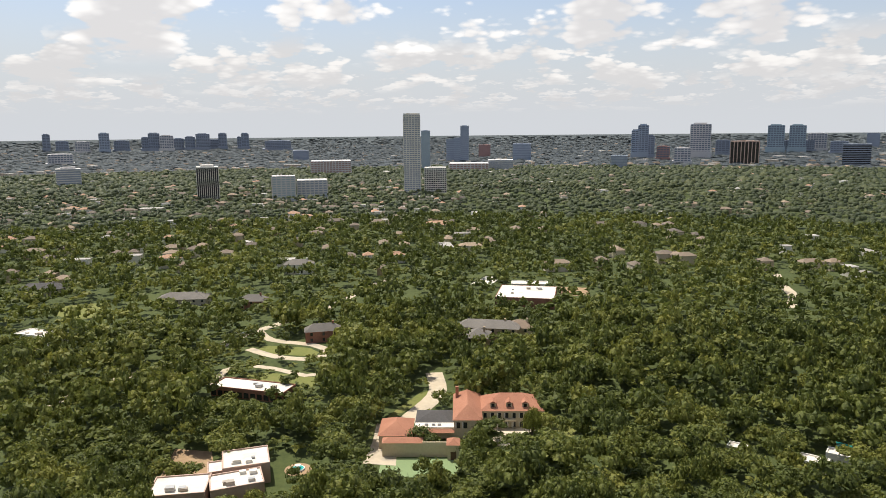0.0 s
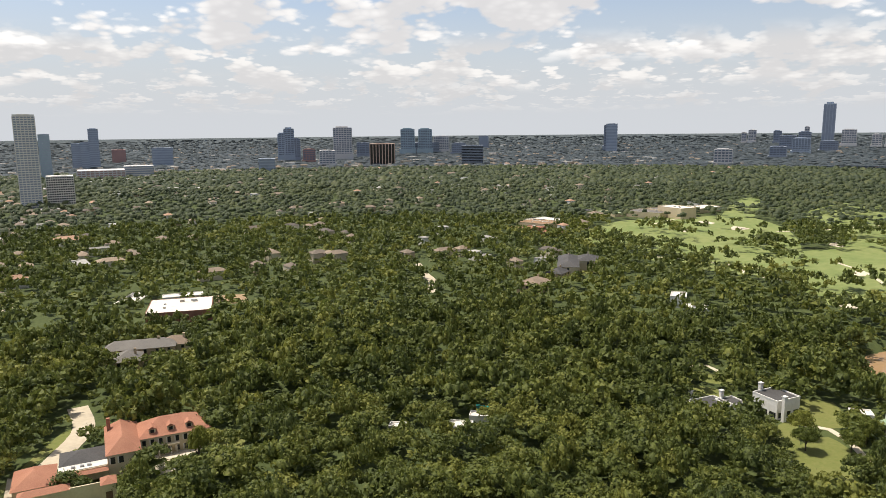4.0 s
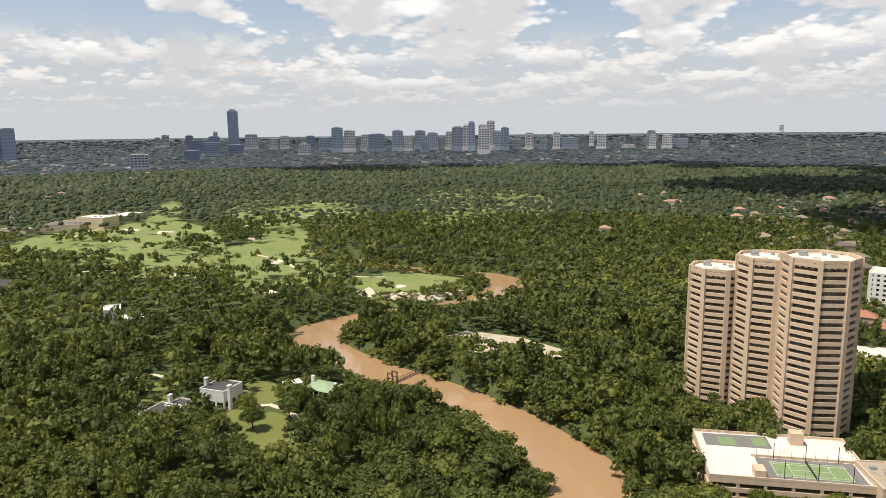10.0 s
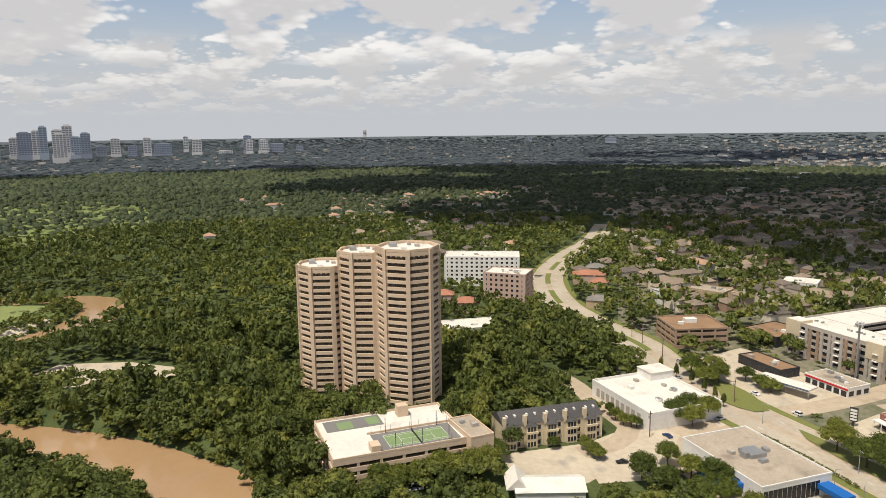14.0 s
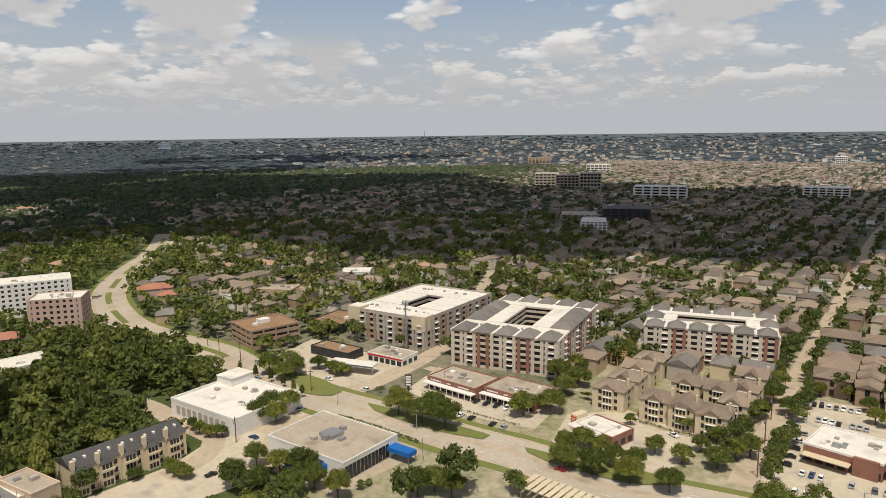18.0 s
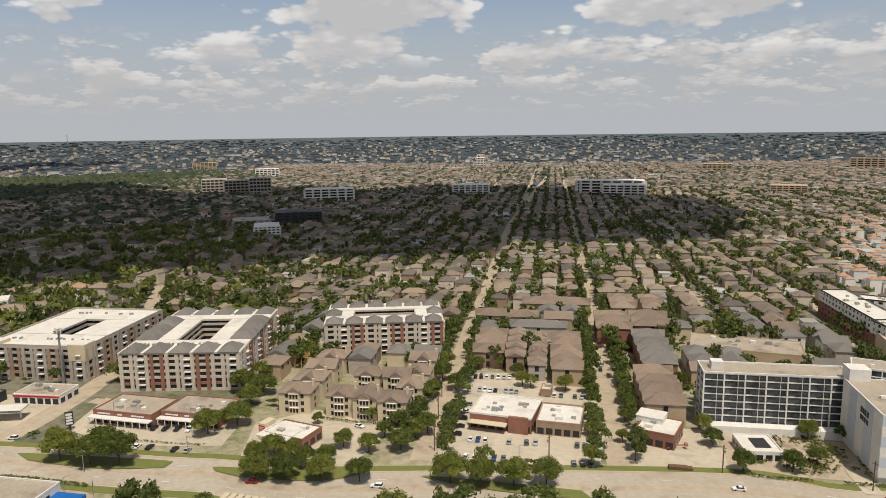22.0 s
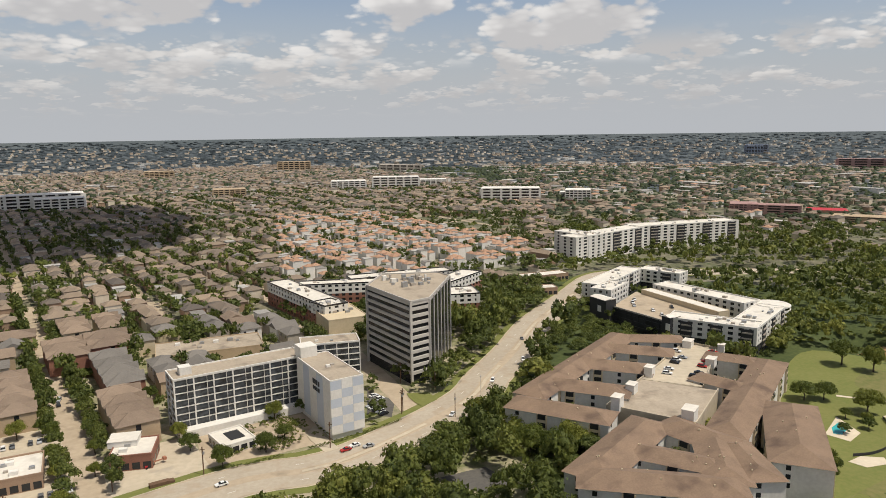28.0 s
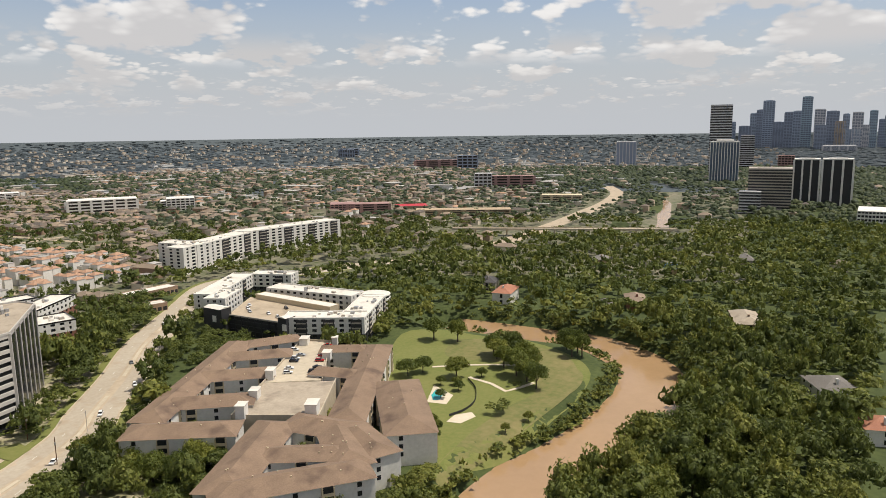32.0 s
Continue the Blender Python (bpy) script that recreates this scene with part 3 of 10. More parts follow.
def sheet(name, pts, material, z=0.06, label="", category="lawn", clear=True, tidy=False):
    """A flat piece of ground with a soft outline through pts."""
    if tidy:
        c = np.mean(pts, axis=0)
        pts = sorted(pts, key=lambda q: math.atan2(q[1] - c[1], q[0] - c[0]))
    p = smooth_line(list(pts) + [pts[0]], 6.0)[:-1]
    bm = bmesh.new()
    vs = [bm.verts.new((x, y, z)) for x, y in p]
    top = bm.faces.new(vs)
    if top.normal.z < 0 or sum(a[0] * b[1] - b[0] * a[1] for a, b in zip(p, np.roll(p, -1, 0))) < 0:
        top.normal_flip()
    bmesh.ops.triangulate(bm, faces=[top])
    if (ground_z(p[:, 0], p[:, 1]) < -0.05).any():  # follow the river bank down
        for _ in range(3):
            bmesh.ops.subdivide_edges(bm, edges=[e for e in bm.edges if e.calc_length() > 7.0], cuts=1, use_grid_fill=True)
            bmesh.ops.triangulate(bm, faces=bm.faces[:])
        q = np.array([(w.co.x, w.co.y) for w in bm.verts])
        for w, dz in zip(bm.verts, ground_z(q[:, 0], q[:, 1])):
            w.co.z += min(dz, 0.0)
    me = bpy.data.meshes.new(name)
    bm.to_mesh(me)
    bm.free()
    me.materials.append(M[material])
    if clear:
        POLYS.append(p)
    return tagged(link(name, me), label, category, kind="structure")


def slab(name, pts, material, z=0.08, label="", category="pavement", clear=True):
    """A paved area with straight sides."""
    p = [np.array(q) for q in pts]
    z += 0.0011 * len(POLYS)
    if sum(a[0] * b[1] - b[0] * a[1] for a, b in zip(p, p[1:] + p[:1])) < 0:
        p = p[::-1]
    if clear:
        POLYS.append(p)
    return tagged(link(name, prism(name, [tuple(q) for q in p], -0.3, z, M[material])), label, category, kind="structure")


# ---- kinds of things ----
def midrise(name, label, category, a, b, depth, top, floors, bays, wall, win="glass", roof="white_roof", group="", band=0.42, pier=0.3,
            side_bays=None, parapet=0.9, units=4, cap=None, z0=0.0, margin=3.0, base=None, base_floors=0, dark_bays=0):
    """A block with recessed windows between floor bands and piers; a to b is its front edge, depth its other side."""
    w, rz = dist(a, b), turn(a, b)
    o = thing(name, label, category, a, rz, group, z=z0)
    keep_off(a, b, depth, margin)
    fh = top / floors
    bx(o, "glazing", win, 0.35, w - 0.35, 0.35, depth - 0.35, 0, top - 0.1)
    for i in range(floors):
        bx(o, "spandrel", base if i < base_floors else wall, 0, w, 0, depth, i * fh, i * fh + band * fh)
    bx(o, "spandrel", wall, 0, w, 0, depth, top - 0.3, top)
    side_bays = side_bays or max(2, round(bays * depth / w))
    pw = pier * w / bays
    for k in range(bays + 1):
        x = min(max(k * w / bays, pw / 2), w - pw / 2)
        bx(o, "pier", wall, x - pw / 2, x + pw / 2, -0.04, 0.4, 0, top - 0.02)
    pd = pier * depth / side_bays
    for k in range(side_bays + 1):
        y = min(max(k * depth / side_bays, pd / 2), depth - pd / 2)
        bx(o, "pier", wall, -0.05, 0.4, y - pd / 2, y + pd / 2, 0, top - 0.03)
        bx(o, "pier", wall, w - 0.4, w + 0.05, y - pd / 2, y + pd / 2, 0, top - 0.03)
    if base:
        for k in range(bays + 1):
            x = min(max(k * w / bays, pw / 2), w - pw / 2)
            bx(o, "base_pier", base, x - pw / 2 - 0.02, x + pw / 2 + 0.02, -0.08, 0.3, 0, base_floors * fh)
        for k in range(side_bays + 1):
            y = min(max(k * depth / side_bays, pd / 2), depth - pd / 2)
            bx(o, "base_pier", base, w - 0.3, w + 0.09, y - pd / 2 - 0.02, y + pd / 2 + 0.02, 0, base_floors * fh)
            bx(o, "base_pier", base, -0.09, 0.3, y - pd / 2 - 0.02, y + pd / 2 + 0.02, 0, base_floors * fh)
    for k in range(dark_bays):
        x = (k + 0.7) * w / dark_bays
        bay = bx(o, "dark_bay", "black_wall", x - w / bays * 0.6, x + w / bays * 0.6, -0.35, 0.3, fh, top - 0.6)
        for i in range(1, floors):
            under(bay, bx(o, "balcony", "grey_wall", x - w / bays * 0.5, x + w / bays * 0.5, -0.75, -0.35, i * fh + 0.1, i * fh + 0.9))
    flat_top(o, w, depth, top, roof, cap or wall, parapet, units)
    return o


def flat_top(o, w, d, top, roof, cap, parapet, units):
    bx(o, "roof", roof, 0.1, w - 0.1, 0.1, d - 0.1, top, top + 0.12)
    t = 0.35
    for x0, x1, y0, y1 in ((-0.08, w + 0.08, -0.08, t), (-0.08, w + 0.08, d - t, d + 0.08), (-0.08, t, t, d - t), (w - t, w + 0.08, t, d - t)):
        bx(o, "parapet", cap, x0, x1, y0, y1, top, top + parapet)
    rnd = random.Random(int(w * 100 + d))
    for k in range(units):
        x, y = rnd.uniform(0.15, 0.8) * w, rnd.uniform(0.15, 0.75) * d
        s = rnd.uniform(1.0, 2.2)
        bx(o, "roof_unit", rnd.choice(("steel", "white_wall", "grey_wall")), x, x + s * 1.4, y, y + s, top + 0.12, top + 0.12 + s * 0.7)


def plain_block(name, label, category, a, b, depth, top, wall, roof="white_roof", group="", cap=None, parapet=0.6, units=3, front=None, z0=0.0, margin=2.5):
    """A low building: solid walls, a shop front of glazing with mullions, a flat roof with parapets."""
    w, rz = dist(a, b), turn(a, b)
    o = thing(name, label, category, a, rz, group, z=z0)
    keep_off(a, b, depth, margin)
    bx(o, "wall", wall, 0, w, 0, depth, 0, top)
    if front:
        n = max(2, int(w / 3.5))
        for k in range(n):
            x = (k + 0.14) * w / n
            bx(o, "window", front, x, x + 0.72 * w / n, -0.09, 0.2, 0.5, min(top - 1.0, 3.2))
        n = max(2, int(depth / 4.0))
        for k in range(n):
            y = (k + 0.2) * depth / n
            bx(o, "window", front, w - 0.2, w + 0.09, y, y + 0.6 * depth / n, 0.8, min(top - 1.0, 3.2))
            bx(o, "window", front, -0.09, 0.2, y, y + 0.6 * depth / n, 0.8, min(top - 1.0, 3.2))
    flat_top(o, w, depth, top, roof, cap or wall, parapet, units)
    return o


def house(label, at, rz, w, d, h, wall, roof, rise=2.8, gable=False, group="", floors=2, chimney=False, name="house", z=0.0, windows=True):
    o = thing(name, label, "house", at, rz, group, z=z)
    bx(o, "wall", wall, -w / 2, w / 2, -d / 2, d / 2, 0, h)
    hip(o, "roof", roof, -w / 2, w / 2, -d / 2, d / 2, h, rise, 0.6, gable)
    if windows:
        fh = h / floors
        for i in range(floors):
            for k in range(max(2, int(w / 6))):
                x = -w / 2 + (k + 0.5) * w / max(2, int(w / 6))
                bx(o, "window", "glass", x - 0.75, x + 0.75, -d / 2 - 0.08, -d / 2 + 0.2, i * fh + 0.9, i * fh + fh - 0.6)
            for s in (-1, 1):
                bx(o, "window", "glass", s * w / 2 - 0.09, s * w / 2 + 0.09, -1.0, 1.0, i * fh + 0.9, i * fh + fh - 0.6)
    if chimney:
        bx(o, "chimney", wall, w / 4, w / 4 + 1.2, -0.6, 0.6, h, h + rise + 1.0)
    return o


def octagon(r, rot):
    return [(r * math.cos(rot + i * math.pi / 4), r * math.sin(rot + i * math.pi / 4)) for i in range(8)]


# ---- roads, drives and open ground ----
road("road", [(871.2, -439), (751.7, -365.1), (671.8, -300.4), (606.2, -254.2), (550.7, -226.5), (477.6, -206.8), (418.7, -206.3), (365.9, -211.1), (312.1, -202.3),
              (265, -204.4), (222.1, -210), (179.1, -214.1), (148.9, -218.2), (121.5, -215.8), (78.6, -226.6), (41.3, -236.6),
              (-5.5, -247.3), (-46.8, -254.4), (-78.4, -250.4), (-127.9, -267.7), (-164.2, -287.7), (-180, -303.3), (-220, -337.9),
              (-267.1, -382.6), (-331.8, -430.3), (-398.7, -477.6), (-439.8, -471.2), (-525.9, -427.6), (-589.7, -393.9)], 25.0, "concrete", "wide tan concrete avenue with a median", clear=1.0)
road("road", [(258.9, -214.1), (260.5, -246.6), (269.2, -291.4), (285.5, -331.9), (391.5, -507.8)], 12.0, "concrete", "tan concrete side street")
road("road", [(79.2, -248.8), (84.1, -284.6), (89.3, -335.2), (101.1, -415), (116.1, -539.5), (139.4, -721.2), (179.1, -1070), (249.7, -2009.6)], 10.0, "concrete", "narrow tan concrete street with parked cars")
road("road", [(3.6, -260.3), (8.2, -306.5), (17.7, -389), (26.6, -468.5), (40.7, -609.5)], 10.0, "concrete", "narrow tan concrete street with parked cars")
road("road", [(-129.2, -282.1), (-132.1, -319.1), (-134.2, -362.1), (-133.7, -423.6), (-113.4, -477.5), (-104.7, -501.2)], 11.0, "concrete", "tan concrete lane beside the office")
road("road", [(245.8, -115.8), (248.6, -132), (262.3, -146.3), (286.1, -144.3), (313.4, -146), (337.7, -143.2)], 10.0, "concrete", "tan concrete access street")
slab("pavement", [(220.5, -111.7), (217.6, -135.1), (249.7, -163.1), (266.6, -156), (250.6, -116.8)], "pale_concrete", 0.12, "pale concrete forecourt")
slab("pavement", [(252.5, -84), (253, -134), (236, -134), (222, -108), (226, -84)], "pale_concrete", 0.05, "pale concrete forecourt of the terrace", clear=False)
slab("pavement", [(293.3, -190), (252.2, -184), (260.1, -207), (330.1, -200.3), (316.1, -183.4)], "pale_concrete", 0.07, "pale concrete car park")
slab("pavement", [(283.5, -195.9), (250.7, -196.8), (199.8, -198.5), (185.5, -193.8), (185.4, -149.5), (247.8, -140.7)], "concrete", 0.06, "tan concrete car park")
slab("pavement", [(334.6, -222.4), (261.9, -216.6), (266.9, -252.8), (270.3, -269.3), (347.3, -265.3)], "pale_concrete", 0.07, "stained concrete filling station forecourt")
slab("pavement", [(239.4, -238.2), (198.2, -233.3), (163.8, -241.1), (170.6, -273.7), (250.1, -275.2)], "pale_concrete", 0.07, "sunlit concrete car park before the shops")
slab("pavement", [(150.9, -234.5), (104.5, -237.1), (100.2, -283.6), (143.3, -286.2), (161.6, -264.1)], "pale_concrete", 0.07, "pale concrete car park")
slab("pavement", [(74.3, -253.5), (11.1, -258.5), (11.2, -337.8), (56.9, -358.8), (85.8, -352.8), (83.5, -302.5)], "pale_concrete", 0.08, "sunlit concrete car park round the restaurants")
slab("pavement", [(2.8, -260.9), (-36.5, -271.1), (-33.3, -305.7), (2.5, -302.5)], "pale_concrete", 0.08, "white concrete yard")
slab("pavement", [(-34, -268.5), (-79.7, -271.3), (-89.2, -305.8), (-35.9, -305.7)], "concrete", 0.06, "paved hotel garden")
slab("pavement", [(-108.9, -290.5), (-117.6, -282), (-126.9, -299.5), (-120.3, -319.1)], "asphalt", 0.09, "asphalt car park beside the hotel")
slab("pavement", [(-110.8, -220.7), (-119, -201.9), (-133.2, -201.4), (-130.1, -220.2)], "asphalt", 0.06, "shaded asphalt court")
sheet("lawn", [(-135.4, -304.9), (-135.1, -285.9), (-145.1, -290.4), (-145.6, -300.9)], "lawn", 0.35, "mown lawn at the office corner", tidy=True)
road("road", [(254.6, -271), (198.2, -267), (165.2, -265.1)], 6.0, "concrete", "tan concrete lane")
road("drive", [(-41.6, 621.5), (-58.1, 582.5), (-75.3, 532.8), (-89.8, 490.7), (-108.5, 466), (-127.1, 435.9), (-137.6, 406.9), (-153.3, 381.6), (-167.7, 363.5), (-193.1, 317.5)], 7.0, "pale_concrete", "winding pale residential street", clear=-0.5)
road("drive", [(-122, 451.3), (-106.9, 426.5), (-78.4, 414.9), (-66.9, 400.1), (-72, 387.8), (-95.7, 392.7), (-116.1, 408.4)], 6.0, "pale_concrete", "curved pale concrete drive")
road("drive", [(-117.5, 341.1), (-118.5, 371), (-111, 377.3), (-94.3, 373), (-73.3, 360.5), (-64.7, 362.9)], 4.5, "pale_concrete", "curved pale garden drive")
road("drive", [(294.1, 611.7), (278.9, 566.3), (268.7, 526.8), (247.9, 492.7)], 8.0, "pale_concrete", "pale winding drive")
road("drive", [(-4.8, 362.8), (-2.6, 337.7), (-6.6, 321.4), (-16.4, 299.6), (-22.7, 282.1), (-24.3, 258)], 9.0, "pale_concrete", "pale mansion drive", clear=1.5)
sheet("lawn", [(-109.3, 414.9), (-78.9, 408.2), (-73.1, 394), (-93.3, 396.8), (-109.9, 403.8)], "lawn", 0.09, "bright mown lawn")
sheet("lawn", [(-109.4, 366.1), (-86, 363.6), (-63.3, 354.2), (-69.7, 341.2), (-102, 355.4)], "lawn", 0.09, "bright mown lawn")
sheet("lawn", [(-124.6, 359.5), (-118.6, 366.4), (-115.6, 359.2), (-119.3, 349.2)], "lawn", 0.09, "bright mown lawn")
sheet("lawn", [(-294.6, 515.7), (-259.6, 526.4), (-242.5, 486), (-269, 487.1)], "lawn", 0.09, "bright mown lawn")
POLYS.append([(-32, 299), (-17, 292), (-17, 254), (-34, 256)])
POLYS.append([(-64, 266), (-48, 266), (-48, 238), (-64, 238)])
POLYS.append([(252.5, -84), (253, -134), (232, -134), (205, -106), (203, -72), (226, -72), (238, -80)])
sheet("lawn", [(51.3, 304.2), (57.8, 297.7), (54.6, 280.2), (44.3, 283.2)], "lawn", 0.09, "mown lawn beside the mansion")
sheet("lawn", [(-32, 290.9), (-9.3, 322.9), (-5.5, 337.8), (-11, 334), (-24.4, 306.2), (-32, 279.6)], "lawn", 0.07, "mown verge along the mansion drive", clear=False)
sheet("lawn", [(17, 267.8), (28.3, 267.5), (26.2, 257.8), (15.4, 260.4)], "lawn", 0.09, "small mown lawn")
slab("pavement", [(20.1, 272.9), (27.2, 272.7), (28.9, 289.4), (21.3, 289.6)], "sand", 0.12, "pale stone terrace before the mansion")
slab("pavement", [(-106, 240.9), (-87, 251.2), (-94.2, 270.5), (-110.2, 273.5)], "dirt", 0.08, "red brown brick court")
sheet("lawn", [(237, 163.9), (253.1, 171.7), (271.6, 171.1), (259.9, 148.7), (235.1, 141.2), (227.1, 146.5)], "lawn", 0.09, "broad sunlit lawn")
sheet("lawn", [(285.7, 258.6), (296.5, 240.5), (283.7, 234.1), (277.1, 249.2)], "lawn", 0.09, "sunlit garden lawn")
sheet("lawn", [(270.5, 243.5), (276.3, 230), (266.8, 224.1), (260.4, 232.9)], "lawn", 0.09, "sunlit garden lawn")
sheet("lawn", [(296.3, 205.4), (308.9, 194.1), (286.4, 173.7), (277.5, 184.5)], "lawn", 0.09, "sunlit garden lawn")
sheet("lawn", [(260, 188.8), (275.3, 189.5), (250.5, 169.9), (238.8, 173.9)], "lawn", 0.085, "sunlit garden lawn")
road("path", [(273.3, 185), (279, 175.7), (274.8, 163.8), (263.5, 148.3), (271.2, 146.7)], 3.0, "sand", "pale garden path", clear=0.5)
road("path", [(290.2, 264.5), (299.3, 260.3), (294.7, 244.8)], 2.5, "sand", "pale garden path", clear=0.5)
slab("pavement", [(407.2, 131.6), (382.9, 108.4), (383.9, 73.1), (385.8, 52), (402.3, 56), (418.4, 81.7), (424.9, 118.7)], "pale_concrete", 0.1, "pale concrete parking area among trees")
GOLF = [
    [(514.3, 636.7), (569.6, 698.8), (669.2, 749.8), (747.1, 752.9), (803.1, 731), (869.8, 712.1), (808.4, 593.3), (687.9, 481.4), (607.3, 443.7), (547.8, 501.9), (529.2, 599.9)],
    [(831.6, 713), (987.4, 825.9), (1099, 883.9), (1087.8, 848.3), (846.9, 672.5)],
    [(695.3, 462.6), (788.1, 488.5), (829.9, 456.5), (686.9, 373.3), (640.2, 326.4), (547, 270.8), (485.1, 302.3), (494.5, 336.2), (552.7, 394.5), (511.6, 422.2), (502.4, 532.3), (552.3, 491)],
    [(551.7, 259.3), (587.3, 238.9), (588.5, 196.2), (570, 155.1), (527.2, 150.1), (498.5, 179.5), (485.1, 211.4), (503.6, 231.8)],
    [(868.3, 616.3), (1124.6, 745), (1187.6, 633.7), (1108.6, 492.8), (898.9, 408.5), (838.6, 465.7), (816.2, 523.8)],
    [(908.8, 332.1), (1253.6, 447.1), (1523.6, 470.5), (1490, 336.6), (1356.8, 221.5), (1038.1, 168.3), (983.8, 221.1), (894.2, 260)],
]
for p in GOLF:
    sheet("fairway", p, "fairway", 0.1 + 0.012 * GOLF.index(p), "smooth pale green golf fairway", "golf course", clear=False)
for p in ([(768.7, 573.3), (820.9, 552.6), (874.4, 548.6), (936.7, 536.6), (1018.6, 480.5)], [(639.2, 408.6), (615.4, 365.9), (576.2, 324.0), (558.4, 290.6), (562.3, 259.0), (568.0, 234.7)],
          [(684.7, 702.1), (754.7, 727.0), (777.9, 726.3)], [(505.9, 537.1), (529.3, 496.4), (545.0, 449.8), (560.5, 398.1)]):
    road("path", p, 3.0, "sand", "pale golf cart path", clear=-1.0, z=0.2)
BUNKERS = [(491.8, 302.6, 7.5, 10.8), (611.9, 370.1, 5.2, 19.6), (534.5, 423.9, 8.2, 11.7), (531.7, 394.4, 9.1, 11.1), (762.5, 679.4, 11.3, 19.0), (683.9, 642.5, 6.6, 15.9), (536.1, 208.0, 4.7, 6.5), (506.6, 224.7, 6.3, 18.1), (505.7, 196.2, 15.0, 9.6), (514.2, 171.2, 13.2, 7.6), (540.6, 154.0, 6.3, 8.2), (739.3, 474.9, 7.1, 19.5), (894.7, 454.3, 12.2, 25.5), (755.5, 617.7, 10.9, 17.5)]
for bx_, by_, half_w, half_d in BUNKERS:
    rot = math.atan2(-bx_, by_)
    ring = []
    for k in range(9):
        a = k * 0.698
        s = 1 + 0.22 * math.sin(3 * a + bx_)
        u, v = half_w * s * math.cos(a), half_d * s * math.sin(a)
        ring.append((bx_ + u * math.cos(rot) - v * math.sin(rot), by_ + u * math.sin(rot) + v * math.cos(rot)))
    sheet("bunker", ring, "sand", 0.16, "pale sand bunker", "bunker", clear=False)
sheet("bunker", [(508.9, 234.8), (499.2, 206.0), (504.9, 185.4), (521.1, 166.9), (546.9, 155.6), (541, 161), (527, 172), (513, 190), (507, 206), (514, 231)], "sand", 0.17, "long pale sand bunker along the green", "bunker", clear=False)
sheet("lawn", [(-262, -205), (-305.7, -228.0), (-359.4, -252.7), (-378.1, -240.2), (-388.6, -199.0), (-383.0, -172.1), (-377.5, -155.6), (-366.5, -137.2), (-353.2, -125.9), (-337.4, -119.5), (-309.1, -116.3), (-283.6, -117.8), (-251.6, -119.6), (-222.6, -128.6), (-205.9, -137.0), (-224.5, -147.4), (-240, -160)],
      "lawn", 0.07, "sunlit riverside park lawn", "park", clear=False)
sheet("meadow", [(-365.5, -219.1), (-377.2, -185.8), (-349.5, -158.1), (-337.2, -180.1), (-335, -204.8)], "meadow", 0.10, "dry patchy grass in the park", "park", clear=False)
sheet("meadow", [(-357.2, -144.4), (-345.6, -126.8), (-320.5, -120.4), (-292, -126.1), (-281.9, -130.2), (-312.2, -135)], "meadow", 0.10, "rough dry bank grass", "park", clear=False)
road("path", [(-314.2, -201.3), (-321.2, -192.8), (-332, -177.4), (-340.3, -160.7)], 2.2, "sand", "pale park footpath", clear=0.3, z=0.14)
road("path", [(-310, -175.7), (-306.9, -160.7), (-301.1, -149.8), (-319, -142.6)], 2.2, "sand", "pale park footpath", clear=0.3, z=0.14)
BANK = [(-396, -196), (-397, -170), (-397.0, -146.2), (-384.2, -125.5), (-366.2, -111.9), (-345.1, -107.1), (-316.0, -105.2), (-268.1, -110.2), (-223.0, -117), (-196, -122), (-196, -132), (-233.6, -140), (-291.3, -140), (-330.9, -145), (-362, -170)]
POLYS.append(BANK)
sheet("meadow", [(-377, -183.8), (-373.6, -152.9), (-352.7, -132.7), (-319.8, -121.6), (-277.4, -122.5), (-237, -126.8), (-207.2, -129.8), (-204.8, -135.7), (-247.7, -140.6), (-284.1, -139.9), (-310.8, -137.4), (-348, -160.8)], "meadow", 0.11, "rough dry grass along the river bank", "park", clear=False)
POLYS.append([(-200, -290), (-250, -336), (-300, -386), (-306, -300), (-272, -300), (-225, -287)])
PARK = [(-258, -222), (-365.4, -262), (-390.1, -240), (-392.6, -193.2), (-351.3, -158.1), (-262.4, -139.5), (-216.6, -134.4), (-187.8, -150.9)]
POLYS.append(PARK)
sheet("lawn", [(75.8, -236.1), (55.7, -238.3), (16.6, -239.8), (12.3, -234.6), (46.4, -232.3)], "lawn", 0.42, "mown median strip", clear=False, tidy=True)
sheet("lawn", [(290.4, -209.8), (286.6, -221.8), (261.9, -216.6), (261.8, -209.3), (276.3, -202.9), (317.8, -210.9), (329.5, -213.2)], "lawn", 0.42, "mown median strip", clear=False, tidy=True)
sheet("lawn", [(241.2, -214.6), (207.4, -220), (174.3, -223.8), (174.3, -218.3), (199.8, -211.5), (232.3, -210.7)], "lawn", 0.42, "mown median strip", clear=False, tidy=True)
sheet("lawn", [(156.3, -223.5), (128, -227.9), (95.3, -235.2), (111.2, -223.4), (143.1, -219.2)], "lawn", 0.42, "mown median strip", clear=False, tidy=True)


